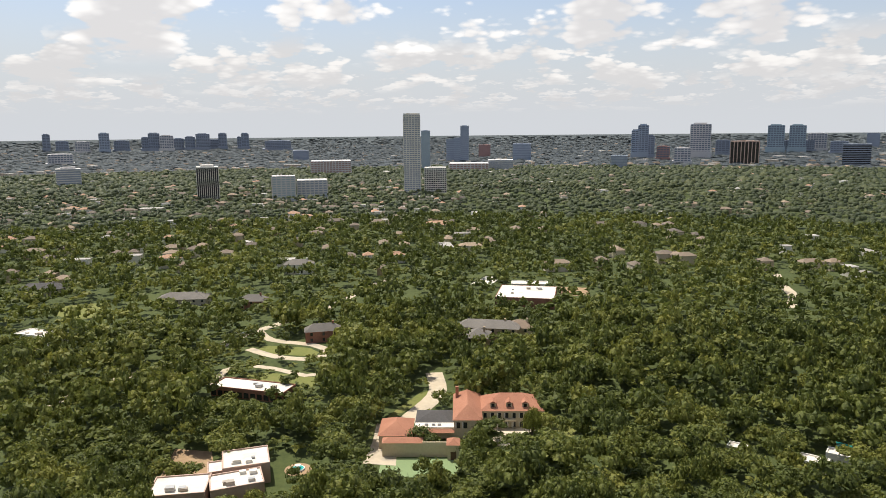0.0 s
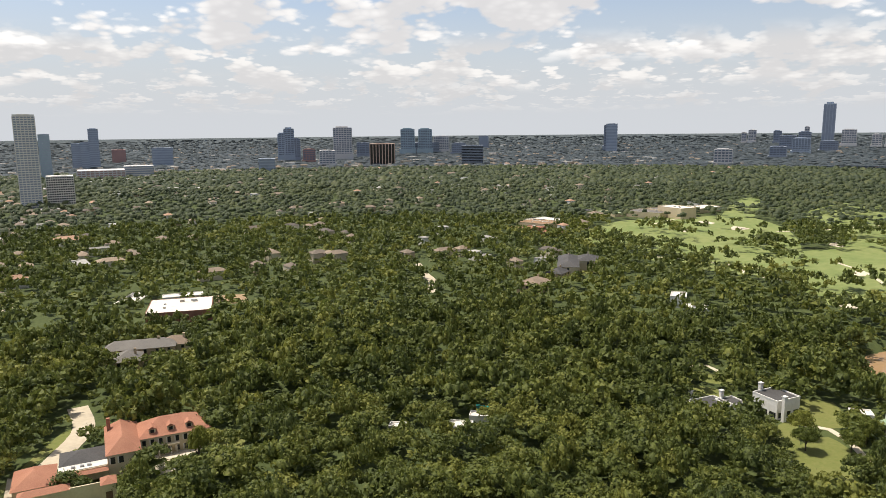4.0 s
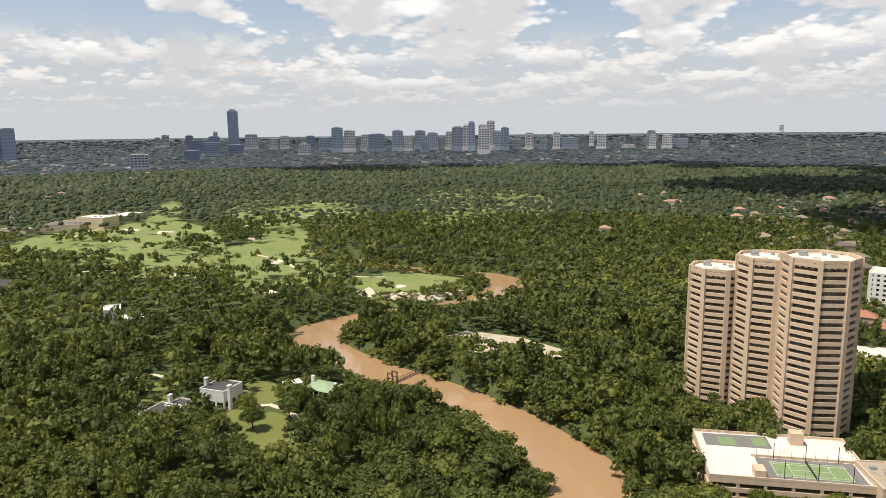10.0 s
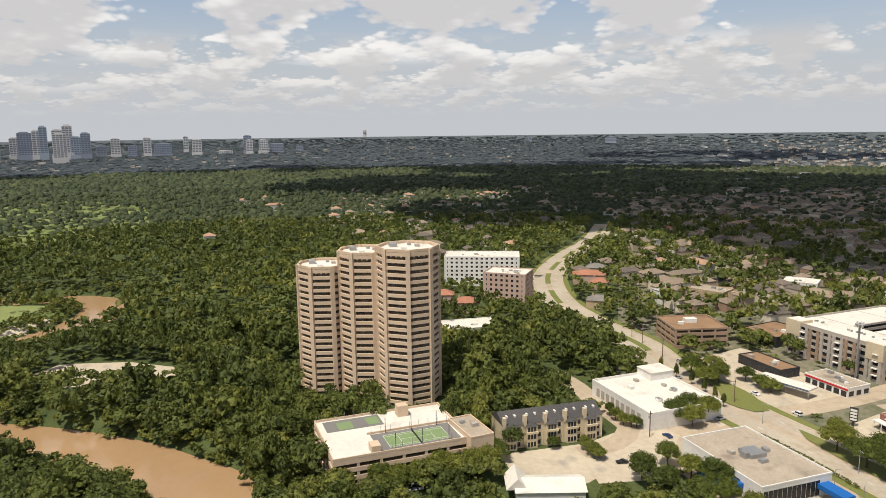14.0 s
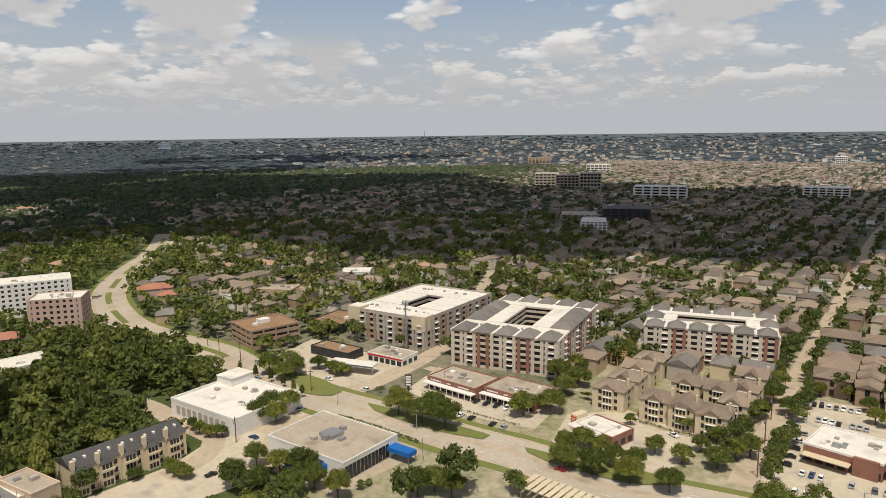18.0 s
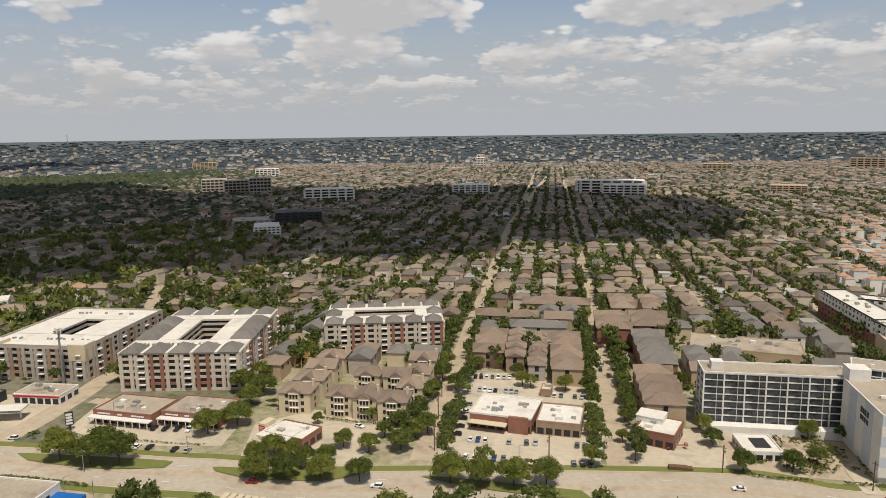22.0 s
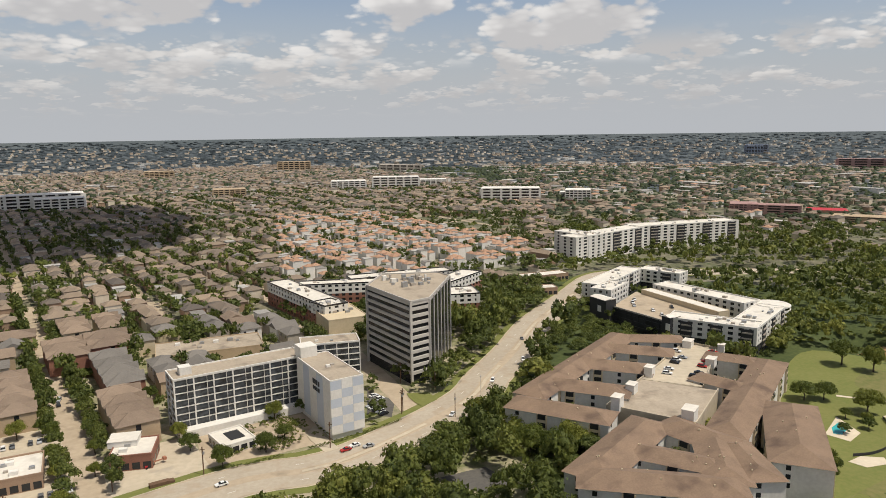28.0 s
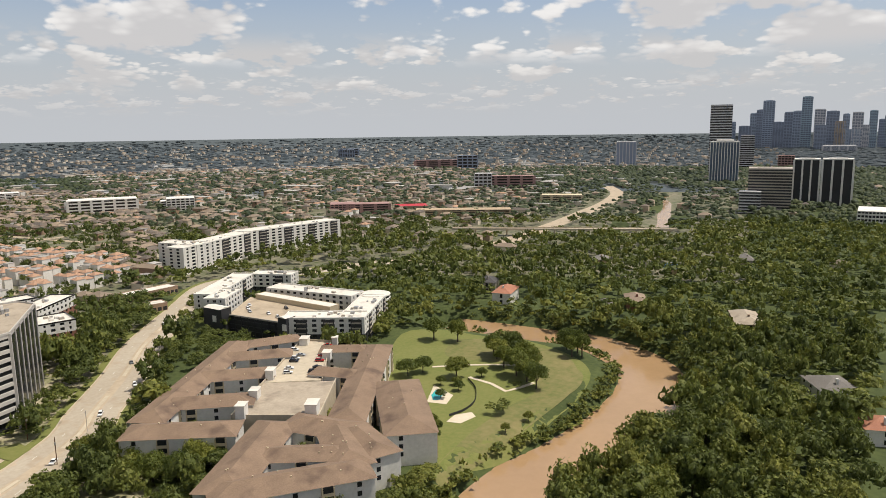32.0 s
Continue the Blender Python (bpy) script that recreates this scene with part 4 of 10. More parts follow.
# ---- the tall three-lobed apartment tower ----
def lobe(o, cx, cy, r, top, floors, rot, blank=None):
    fh = (top - 4.5) / floors
    core, ring = prism("glazing", octagon(r - 0.7, rot), 0, 1, M["tower_glass"]), prism("spandrel", octagon(r, rot), 0, 1, M["tan_precast"])
    deck = prism("roof", octagon(r - 1.2, rot), 0, 1, M["white_roof"])
    link("glazing", core, o, (cx, cy, 0), 0, (1, 1, top - 3.0))
    for i in range(floors + 1):
        link("spandrel", ring, o, (cx, cy, 2.2 + i * fh - 0.85), 0, (1, 1, 1.55))
    link("roof", deck, o, (cx, cy, top - 1.6), 0, (1, 1, 0.25))
    for k, (ux, uy, q) in enumerate(((0.2, 0.3, 3.2), (-0.45, 0.1, 2.4), (0.05, -0.4, 2.0), (0.4, -0.2, 1.6))):
        bx(o, "roof_unit", ("steel", "white_wall", "grey_wall")[k % 3], cx + ux * r, cx + ux * r + q * 1.4, cy + uy * r, cy + uy * r + q, top - 1.35, top - 1.35 + q * 0.55)
    for i in range(8):
        a0, a1 = rot + i * math.pi / 4, rot + (i + 1) * math.pi / 4
        p0, p1 = (r * math.cos(a0), r * math.sin(a0)), (r * math.cos(a1), r * math.sin(a1))
        am, side = turn(p0, p1), dist(p0, p1)
        bar = bx(o, "parapet", "tan_precast", -side / 2, side / 2, 0, 0.6, 0, 1.4)
        bar.location, bar.rotation_euler = ((p0[0] + p1[0]) / 2 * 0.97 + cx, (p0[1] + p1[1]) / 2 * 0.97 + cy, top - 1.4), (0, 0, am)
        post = bx(o, "corner_pier", "tan_precast", -1.0, 1.0, -0.9, 0.9, 0, top - 0.2)
        post.location, post.rotation_euler = ((r - 0.62) * math.cos(a0) + cx, (r - 0.62) * math.sin(a0) + cy, 0), (0, 0, a0 + math.pi / 2)
        for k in (-1, 0, 1):
            t = 0.5 + k * 0.22
            q = (p0[0] + (p1[0] - p0[0]) * t, p0[1] + (p1[1] - p0[1]) * t)
            mull = bx(o, "crown_post", "tan_precast", -0.4, 0.4, -0.3, 0.3, 0, 2.6)
            mull.location, mull.rotation_euler = (q[0] * 0.97 + cx, q[1] * 0.97 + cy, top - 3.6), (0, 0, am)
        if blank and i in blank:
            wall = bx(o, "wall", "tan_precast", -side / 2, side / 2, 0, 0.9, 0, top - 1.5)
            wall.location, wall.rotation_euler = ((p0[0] + p1[0]) / 2 * 1.01 + cx, (p0[1] + p1[1]) / 2 * 1.01 + cy, 0), (0, 0, am)


tower = thing("apartment_tower", "tall tan precast apartment tower in three stepped octagonal lobes", "apartment tower", (324.1, -62.2))
C0 = (324.1, -62.2)
for (px, py), r, top, fl, ref in (((324.1, -62.2), 15.2, 75.0, 22, None), ((341.1, -44.7), 14.0, 71.5, 21, None), ((351.1, -25.2), 14.0, 64.0, 19, (3,))):
    face = math.atan2(-py, -px)
    lobe(tower, px - C0[0], py - C0[1], r, top, fl, face + (0.0 if top > 74 else 0.25), None)
    RECTS.append((px, py, 1, 0, r + 2, r + 2))
# ---- the garage with tennis courts ----
GA, GB = (237.9, -17.2), (244, -69.9)
garage = thing("parking_garage", "low tan parking garage with rooftop tennis court", "garage", GA, turn(GA, GB))
gw, gd = dist(GA, GB), 37.0
keep_off(GA, GB, gd, 2)
# solid dark block stands in for the shade between the open decks
bx(garage, "interior", "bronze", 0.6, gw - 0.6, 0.6, gd - 0.6, 0, 12.0)
for z in (0.0, 3.2, 6.4, 9.6):
    bx(garage, "parapet", "tan_precast", 0, gw, 0, gd, z + 0.9, z + 2.55)
for x in np.linspace(0.6, gw - 0.6, 7):
    bx(garage, "column", "tan_precast", x - 0.5, x + 0.5, 0.1, 1.0, 0, 12.2)
for y in np.linspace(0.6, gd - 0.6, 5):
    bx(garage, "column", "tan_precast", 0.1, 1.0, y - 0.5, y + 0.5, 0, 12.2)
bx(garage, "deck", "white_roof", 0.2, gw - 0.2, 0.2, gd - 0.2, 12.0, 12.4)
for x0, x1, y0, y1 in ((0, gw, 0, 0.4), (0, gw, gd - 0.4, gd), (0, 0.4, 0.4, gd - 0.4), (gw - 0.4, gw, 0.4, gd - 0.4), (17.0, gw, 17.6, 18.0)):
    bx(garage, "parapet", "tan_precast", x0, x1, y0, y1, 12.4, 13.3)
bx(garage, "court_surround", "court_grey", 18.0, 50.0, 1.2, 17.2, 12.4, 12.44)
bx(garage, "tennis_court", "court", 22.3, 46.1, 3.6, 14.6, 12.44, 12.48, "green tennis court with white lines")
for x0, x1, y0, y1 in ((22.3, 46.1, 3.6, 3.72), (22.3, 46.1, 14.48, 14.6), (22.3, 46.1, 4.97, 5.07), (22.3, 46.1, 13.1, 13.2), (22.3, 22.45, 3.6, 14.6),
                       (45.95, 46.1, 3.6, 14.6), (27.8, 27.9, 5, 13.2), (40.6, 40.7, 5, 13.2), (27.8, 40.7, 9.05, 9.15)):
    bx(garage, "court_line", "paint", x0, x1, y0, y1, 12.48, 12.51)
bx(garage, "net", "black_wall", 34.15, 34.25, 2.7, 15.5, 12.48, 13.5)
bx(garage, "court_surround", "court_grey", 3.0, 26.0, 25.0, 35.5, 12.4, 12.44)
bx(garage, "court_patch", "court", 8.0, 14.0, 26.0, 33.0, 12.44, 12.47)
bx(garage, "court_patch", "court", 20.0, 25.0, 27.0, 34.0, 12.44, 12.47)
bx(garage, "stair_house", "tan_precast", 14.5, 18.0, 0.6, 5.6, 12.4, 15.4)
bx(garage, "stair_house", "tan_precast", 33.0, 37.5, 29.5, 33.5, 12.4, 17.0)
for x in np.linspace(18.5, 49.5, 9):
    for y in (1.4, 17.0):
        bx(garage, "fence_post", "steel", x - 0.06, x + 0.06, y - 0.06, y + 0.06, 12.4, 15.6)
for x in np.linspace(2.0, 30.0, 9):
    bx(garage, "fence_post", "steel", x - 0.06, x + 0.06, gd - 0.8, gd - 0.68, 12.4, 15.4)
for x in (24.0, 34.5, 45.0):
    for y in (2.2, 16.4):
        bx(garage, "light_pole", "black_wall", x - 0.1, x + 0.1, y - 0.1, y + 0.1, 12.4, 18.6)
club = plain_block("clubhouse", "tan clubhouse with glass roof hall beside the courts", "building", (240.2, -68.9), (242, -78.4), 20, 14.0, "tan_precast", "gravel_roof", units=2)

# ---- terraced houses beside the garage ----
TA, TB = (255.7, -86.7), (257.1, -131)
n_t = 5
for k in range(n_t):
    f0, f1 = k / n_t, (k + 1) / n_t
    a = (TA[0] + (TB[0] - TA[0]) * f0, TA[1] + (TB[1] - TA[1]) * f0)
    b = (TA[0] + (TB[0] - TA[0]) * f1, TA[1] + (TB[1] - TA[1]) * f1)
    w, d, h = dist(a, b), 15.0, 10.0
    keep_off(a, b, d, 1.5)
    o = thing("terraced_house", "cream stucco terraced house with dark hipped roof", "house", a, turn(a, b), "terrace beside the garage")
    bx(o, "wall", "cream", 0.05, w - 0.05, 0, d, 0, h)
    bx(o, "bay", "cream", 0.9, w * 0.62, -1.6, 0.2, 0, h - 0.6)
    link("roof", mesh_of("roof", [(-0.02, -0.3, h), (w + 0.02, -0.3, h), (w + 0.02, d + 0.3, h), (-0.02, d + 0.3, h), (-0.02, d * 0.5, h + 3.6), (w + 0.02, d * 0.5, h + 3.6)],
                         [(0, 1, 5, 4), (2, 3, 4, 5), (1, 2, 5), (3, 0, 4), (3, 2, 1, 0)], M["slate"]), o)
    for x in (w * 0.3, w * 0.7):
        bx(o, "skylight", "white_wall", x, x + 0.8, d * 0.24, d * 0.34, h + 1.5, h + 2.55)
    hip(o, "bay_roof", "slate", 0.9, w * 0.62, -1.6, 3.0, h - 0.6, 1.6, 0.3)
    bx(o, "chimney", "cream", 0.0, 1.3, -0.4, 1.4, h - 1, h + 3.6)
    for i in range(3):
        for x in (1.3, 2.6, 3.9):
            bx(o, "window", "glass", x, x + 0.95, -1.7, -1.5, 0.8 + i * 3.2, 2.7 + i * 3.2)
        bx(o, "window", "glass", w * 0.7, w * 0.7 + 1.3, -0.09, 0.2, 0.8 + i * 3.2, 2.6 + i * 3.2)
    bx(o, "balcony", "cream", 0.7, w * 0.66, -2.2, -1.6, 6.2, 7.1)

# ---- low buildings along the avenue ----
wa, wb = (301, -147.5), (256.2, -152.6)
store = plain_block("store", "long white flat-roofed store with high parapets", "store", wa, wb, dist(wb, (272.6, -186.9)), 7.2, "white_wall", "white_roof", parapet=1.2, units=7)
bx(store, "tower_block", "white_wall", -0.5, 10.5, dist(wb, (272.6, -186.9)) - 12, dist(wb, (272.6, -186.9)) + 1, 7.0, 11.0)
bx(store, "tower_roof", "white_roof", -0.8, 10.8, dist(wb, (272.6, -186.9)) - 12.3, dist(wb, (272.6, -186.9)) + 1.3, 11.0, 11.35)
for k in range(9):
    bx(store, "lattice", "grey_wall", 4 + k * 4.0, 6.6 + k * 4.0, -0.12, 0.1, 1.5, 5.5)
ba, bb, br_ = (232, -152.6), (190, -156.3), (194.3, -186.7)
showroom = plain_block("showroom", "grey flat-roofed showroom with dark glass and blue awnings", "store", ba, bb, dist(bb, br_), 7.6, "white_wall", "gravel_roof", cap="white_wall", parapet=0.7, units=3)
sw, sd = dist(ba, bb), dist(bb, br_)
for k in range(12):
    bx(showroom, "window", "glass", sw - 0.15, sw + 0.1, 0.8 + k * (sd - 6) / 12, 0.8 + (k + 0.88) * (sd - 6) / 12, 0.6, 6.2)
for k in range(9):
    bx(showroom, "window", "glass", sw * 0.4 + k * sw * 0.04, sw * 0.4 + (k + 0.9) * sw * 0.04, -0.1, 0.1, 3.2, 6.0)
bx(showroom, "awning", "blue_cloth", sw, sw + 11.0, sd - 6.5, sd - 1.5, 3.4, 5.2, "royal blue barrel awning")
bx(showroom, "awning", "blue_cloth", sw * 0.45, sw * 0.8, -8.0, 0.0, 3.2, 5.4, "royal blue barrel awning")
for x in (sw + 10.5,):
    for y in (sd - 6.2, sd - 1.8):
        bx(showroom, "awning_post", "steel", x - 0.1, x + 0.1, y - 0.1, y + 0.1, 0, 3.5)
for x0, x1, y0, y1, h in ((17, 24, 12, 19, 1.6), (20, 23, 10, 12, 2.2), (26, 28, 13, 16, 1.2)):
    bx(showroom, "roof_unit", "steel", x0, x1, y0, y1, 7.7, 7.7 + h)
bank = midrise("bank_building", "tan brick three-storey bank with bands of dark glass", "bank", (356.5, -226.9), (351.1, -258.4), 30, 11.0, 3, 4, "tan_brick", "bronze", "brown_roof", band=0.55, pier=0.12, units=2)
bx(bank, "roof_unit", "white_wall", 12, 19, 14, 19, 11.2, 13.6)
plain_block("office", "dark low office with rusty gravel roof", "office", (365.5, -277.8), (341, -283.5), 30, 6.0, "black_wall", "brown_roof")
plain_block("diner", "low brown-roofed diner with dark front", "store", (324.5, -246), (295.6, -249.4), 13, 4.5, "black_wall", "brown_roof", front="glass")
shop = plain_block("convenience_store", "white convenience store with red fascia stripe", "store", (289, -258.5), (265, -261.8), 15, 4.6, "white_wall", "gravel_roof", front="glass", units=5)
shw = dist((289, -258.5), (265, -261.8))
bx(shop, "fascia", "red_paint", -0.15, shw + 0.15, -0.2, 0.0, 3.7, 4.6)
ca, cb = (292, -232.1), (267.1, -241.5)
canopy = thing("fuel_canopy", "white filling station canopy with pale blue edge", "canopy", ca, turn(ca, cb))
cw = dist(ca, cb)
keep_off(ca, cb, 9, 1)
bx(canopy, "roof", "white_roof", 0, cw, 0, 8.5, 4.6, 5.3)
bx(canopy, "fascia", "blue_glass", -0.1, cw + 0.1, -0.15, 0.0, 4.5, 5.4)
for x in (2, cw / 2, cw - 2):
    bx(canopy, "column", "white_wall", x - 0.25, x + 0.25, 4, 4.5, 0, 4.6)
for (a, b, dd) in (((234.4, -249.4), (204.1, -250), 20), ((202.9, -255.3), (175.1, -256.3), 20)):
    r = plain_block("shop_row", "red brick shop row with pale canopy and flat roof", "store", a, b, dd, 5.6, "brick", "gravel_roof", "shop rows", units=6)
    w = dist(a, b)
    bx(r, "canopy", "white_wall", -0.6, w + 0.6, -3.4, 0, 3.3, 3.75)
    for k, (s0, s1) in enumerate(((0.08, 0.30), (0.42, 0.50), (0.66, 0.88))):
        bx(r, "sign_bar", "white_wall", w * s0, w * s1, -0.16, 0.02, 4.4, 5.0)
    for k in range(8):
        bx(r, "window", "glass", (k + 0.1) * w / 8, (k + 0.9) * w / 8, -0.08, 0.1, 0.3, 3.0)
    for k in range(9):
        bx(r, "post", "white_wall", k * (w - 0.3) / 8, k * (w - 0.3) / 8 + 0.3, -3.3, -3.0, 0, 3.3)
pad = plain_block("bank_branch", "brick bank branch with white roof and overhanging canopy", "bank", (147.4, -247.6), (128.4, -244.3), 14, 5.0, "brick", "white_roof", front="glass")
bx(pad, "sign_wall", "cream", -4.5, -1.0, 2, 9, 0, 7.6)
sign = bx(pad, "sign", "red_paint", -4.62, -4.4, 3.6, 7.4, 4.6, 6.8, "red and gold sign panel")
for k in range(2):
    bx(pad, "sign_bar", "cream", -4.70, -4.60, 4.2, 6.8, 5.1 + k * 0.75, 5.5 + k * 0.75)
bx(pad, "sign", "red_paint", -4.3, -1.2, 1.88, 2.02, 4.6, 6.8, "red and gold sign panel")
for k in range(2):
    bx(pad, "sign_bar", "cream", -3.9, -1.7, 1.80, 1.92, 5.1 + k * 0.75, 5.5 + k * 0.75)
bx(pad, "canopy", "white_roof", -1.0, 14, -4, 12, 5.0, 5.6)

# ---- apartment blocks with courtyards ----
def courtyard_block(label, a, b, depth, top, wing, floors, wall, roofs, accent):
    """Four wings round a court, with hipped grey caps along the edges."""
    w, rz = dist(a, b), turn(a, b)
    keep_off(a, b, depth, 3)
    u, v = np.array([math.cos(rz), math.sin(rz)]), np.array([-math.sin(rz), math.cos(rz)])
    o = thing("apartment_block", label, "apartment building", a, rz)
    fh = top / floors
    for x0, x1, y0, y1 in ((0, w, 0, wing), (0, w, depth - wing, depth), (0, wing, wing, depth - wing), (w - wing, w, wing, depth - wing)):
        bx(o, "glazing", "glass", x0 + 0.4, x1 - 0.4, y0 + 0.4, y1 - 0.4, 0, top)
        for i in range(floors):
            bx(o, "spandrel", wall if i != 1 else accent, x0, x1, y0, y1, i * fh, i * fh + 0.42 * fh)
        bx(o, "cornice", wall, x0 - 0.2, x1 + 0.2, y0 - 0.2, y1 + 0.2, top - 0.5, top + 0.5)
        bx(o, "roof", "white_roof", x0 + 0.4, x1 - 0.4, y0 + 0.4, y1 - 0.4, top + 0.5, top + 0.62)

    def piers(n, along, at, out):
        for k in range(n):
            t = (k + 0.5) * (w if along == "x" else depth) / n
            half = 0.33 * (w if along == "x" else depth) / n
            tall = k % 3 != 1
            m = (wall if k % 3 == 0 else accent) if tall else wall
            for off, wd in ((-half, 0.9), (half, 0.9)):
                if along == "x":
                    bx(o, "pier", m, t + off - wd, t + off + wd, at - out, at + 0.5, 0, top - 0.3)
                else:
                    bx(o, "pier", m, at - 0.5 if out > 0 else at - 0.5, at + out if out > 0 else at + 0.5 + out, t + off - wd, t + off + wd, 0, top - 0.3)
            if k % 3 == 1:
                for i in range(1, floors):
                    if along == "x":
                        bx(o, "balcony", "white_wall", t - half + 0.9, t + half - 0.9, at - 1.3, at, i * fh, i * fh + 0.45)
                    else:
                        bx(o, "balcony", "white_wall", at, at + 1.3, t - half + 0.9, t + half - 0.9, i * fh, i * fh + 0.45)
    nx, ny = max(4, round(w / 7.5)), max(4, round(depth / 7.5))
    piers(nx, "x", 0, 0.35)
    piers(ny, "y", w, 0.35)
    for k in range(ny):
        t = (k + 0.5) * depth / ny
        bx(o, "pier", wall, -0.35, 0.5, t - 1.6, t + 1.6, 0, top - 0.3)
    if roofs:
        for k in range(roofs[0]):
            x0, x1 = (k + 0.14) * w / roofs[0], (k + 0.86) * w / roofs[0]
            hip(o, "roof_cap", "shingle_grey", x0, x1, 0.0, wing * 0.55, top + 0.6, 3.4, 0.9)
            bx(o, "cap_back", "cream", x0 + 1, x1 - 1, wing * 0.5, wing * 0.56, top + 0.6, top + 2.2)
            hip(o, "roof_cap", "shingle_grey", x0, x1, depth - wing * 0.55, depth - 0.3, top + 0.6, 3.4, 0.9)
        for k in range(roofs[1]):
            y0, y1 = wing + (k + 0.14) * (depth - 2 * wing) / roofs[1], wing + (k + 0.86) * (depth - 2 * wing) / roofs[1]
            hip(o, "roof_cap", "shingle_grey", w - wing * 0.5, w - 0.1, y0, y1, top + 0.6, 3.2, 0.9)
            hip(o, "roof_cap", "shingle_grey", 0.1, wing * 0.5, y0, y1, top + 0.6, 3.2, 0.9)
    else:
        for x0, x1, y0, y1 in ((0, w, -0.1, 0.3), (0, w, depth - 0.3, depth), (-0.1, 0.3, 0.3, depth), (w - 0.3, w + 0.1, 0.3, depth)):
            bx(o, "parapet", wall, x0, x1, y0, y1, top + 0.5, top + 1.6)
        for x in (0, w - 9):
            bx(o, "corner_tower", "cream", x - 0.3, x + 9.3, -0.5, 9, top - 6.5, top + 2.2)
            bx(o, "tower_roof", "white_roof", x + 0.1, x + 8.9, 0, 8.6, top + 2.2, top + 2.3)
    rnd = random.Random(int(w))
    for k in range(26):
        x = rnd.uniform(0.1, 0.9) * w
        y = rnd.choice((wing * 0.55, depth - wing * 0.5)) + rnd.uniform(-1, 1)
        bx(o, "roof_unit", "steel", x, x + 1.0, y, y + 1.0, top + 0.6, top + 1.5)
    return o


courtyard_block("five-storey grey and tan apartment block with white flat roof", (333.8, -283.9), (275.8, -291.9), 78, 18.0, 23, 5, "grey_wall", None, "tan_brick")
courtyard_block("six-storey brick and stucco apartment block with grey hipped roof caps", (249.2, -284.5), (190.3, -301.5), 86, 19.5, 22, 6, "beige", (5, 5), "brick")
courtyard_block("six-storey brick and stucco apartment block with hipped roof caps", (170.9, -357.8), (106.3, -380.7), 46, 19.5, 16, 6, "beige", (6, 1), "brick")

# ---- terraced cluster before the third block ----
CLUSTER = ((151, -287, 15, 14), (152.5, -304, 15, 15), (154, -321, 15, 14), (156, -338, 15, 14), (129, -288, 13, 14), (116.5, -287, 11, 13), (103.5, -287, 13, 14),
           (127, -316, 13, 13), (112, -317, 13, 13), (101.5, -306, 12, 15), (104, -325, 13, 15), (107, -345, 14, 14))
for t_, (x, y, w, d) in enumerate(CLUSTER):
    rz = radians(187.5)
    o = house("cream stucco three-storey townhouse with brown hipped roof", (x, y), rz, w, d, 10.0, "cream", "shingle", 3.0, t_ % 3 == 2, "townhouse cluster", 3, name="townhouse")
    f = -d / 2
    bx(o, "gable", "cream", -2.6, 2.6, f - 0.9, f + 0.4, 0, 10.8)
    hip(o, "gable_roof", "shingle", -2.6, 2.6, f - 0.9, 0, 10.8, 2.0, 0.35, True)
    for i in range(3):
        bx(o, "balcony", "white_wall", -2.3, 2.3, f - 1.5, f - 0.9, 3.0 + i * 3.3, 3.3 + i * 3.3)
        for k in (-1.9, -0.45, 1.0):
            bx(o, "window", "glass", k, k + 0.9, f - 1.0, f - 0.8, 0.8 + i * 3.3, 2.8 + i * 3.3)
    bx(o, "chimney", "cream", w / 2 - 1.6, w / 2 - 0.5, 1.0, 2.2, 9.5, 14.0)
    RECTS.append((x, y, math.cos(rz), math.sin(rz), w / 2 + 1, d / 2 + 2))

# ---- restaurants ----
ra, rb = (68.3, -284.7), (41.2, -283)
rest = plain_block("restaurant", "red brick restaurant with white roof and striped awning", "restaurant", ra, rb, dist(ra, (72.4, -308)), 6.4, "brick", "white_roof", cap="white_wall", parapet=0.8, units=9, front="glass")
bx(rest, "awning", "cream", 0.5, 17.0, -4.2, 0, 3.6, 3.95, "pale striped awning")
bx(rest, "entrance", "brick", 17.5, 26.0, -1.2, 0.2, 0, 7.4)
cafe = plain_block("cafe", "tan brick cafe with white roof", "restaurant", (39.2, -284.1), (20.6, -284.1), 21, 5.6, "tan_brick", "white_roof", parapet=0.8, units=6, front="glass")
plain_block("trash_enclosure", "small brick enclosure with slatted roof", "enclosure", (43.3, -327.4), (38.3, -327.4), 8, 3.4, "tan_brick", "cream")
cons = plain_block("unfinished_building", "small white and brick building under construction", "building", (-1.2, -285.3), (-16.6, -281.3), 17, 6.0, "brick", "white_roof", front="glass", units=3)
bx(cons, "tower_block", "white_wall", -2, 9, 9, 18, 5.9, 8.4)
bx(cons, "tower_roof", "white_roof", -2.2, 9.2, 8.8, 18.2, 8.4, 8.6)

# ---- hotel ----
ha, hb = (-28.7, -307.1), (-87.6, -313)
hw = dist(ha, hb)
hotel = midrise("hotel", "white seven-storey hotel slab with dark recessed balconies", "hotel", ha, hb, 15, 25.0, 8, 7, "white_wall", "room_glass", "gravel_roof", band=0.13, pier=0.07, units=0, parapet=0.7)
for i in range(1, 8):
    for k in range(21):
        if k % 3 == 2 and i == 1:
            bx(hotel, "mullion", "white_wall", k * hw / 21 - 0.08, k * hw / 21 + 0.08, -0.02, 0.36, 3.6, 24.6)
        if k % 3:
            bx(hotel, "balustrade", "black_wall", (k + 0.1) * hw / 21, (k + 0.9) * hw / 21, -0.12, -0.05, i * 3.125 + 0.6, i * 3.125 + 1.2)
bx(hotel, "roof_house", "white_wall", 4, 9, 5, 10, 25.1, 28.5)
bx(hotel, "podium", "white_wall", 0, hw, -5, 0, 0, 3.6)
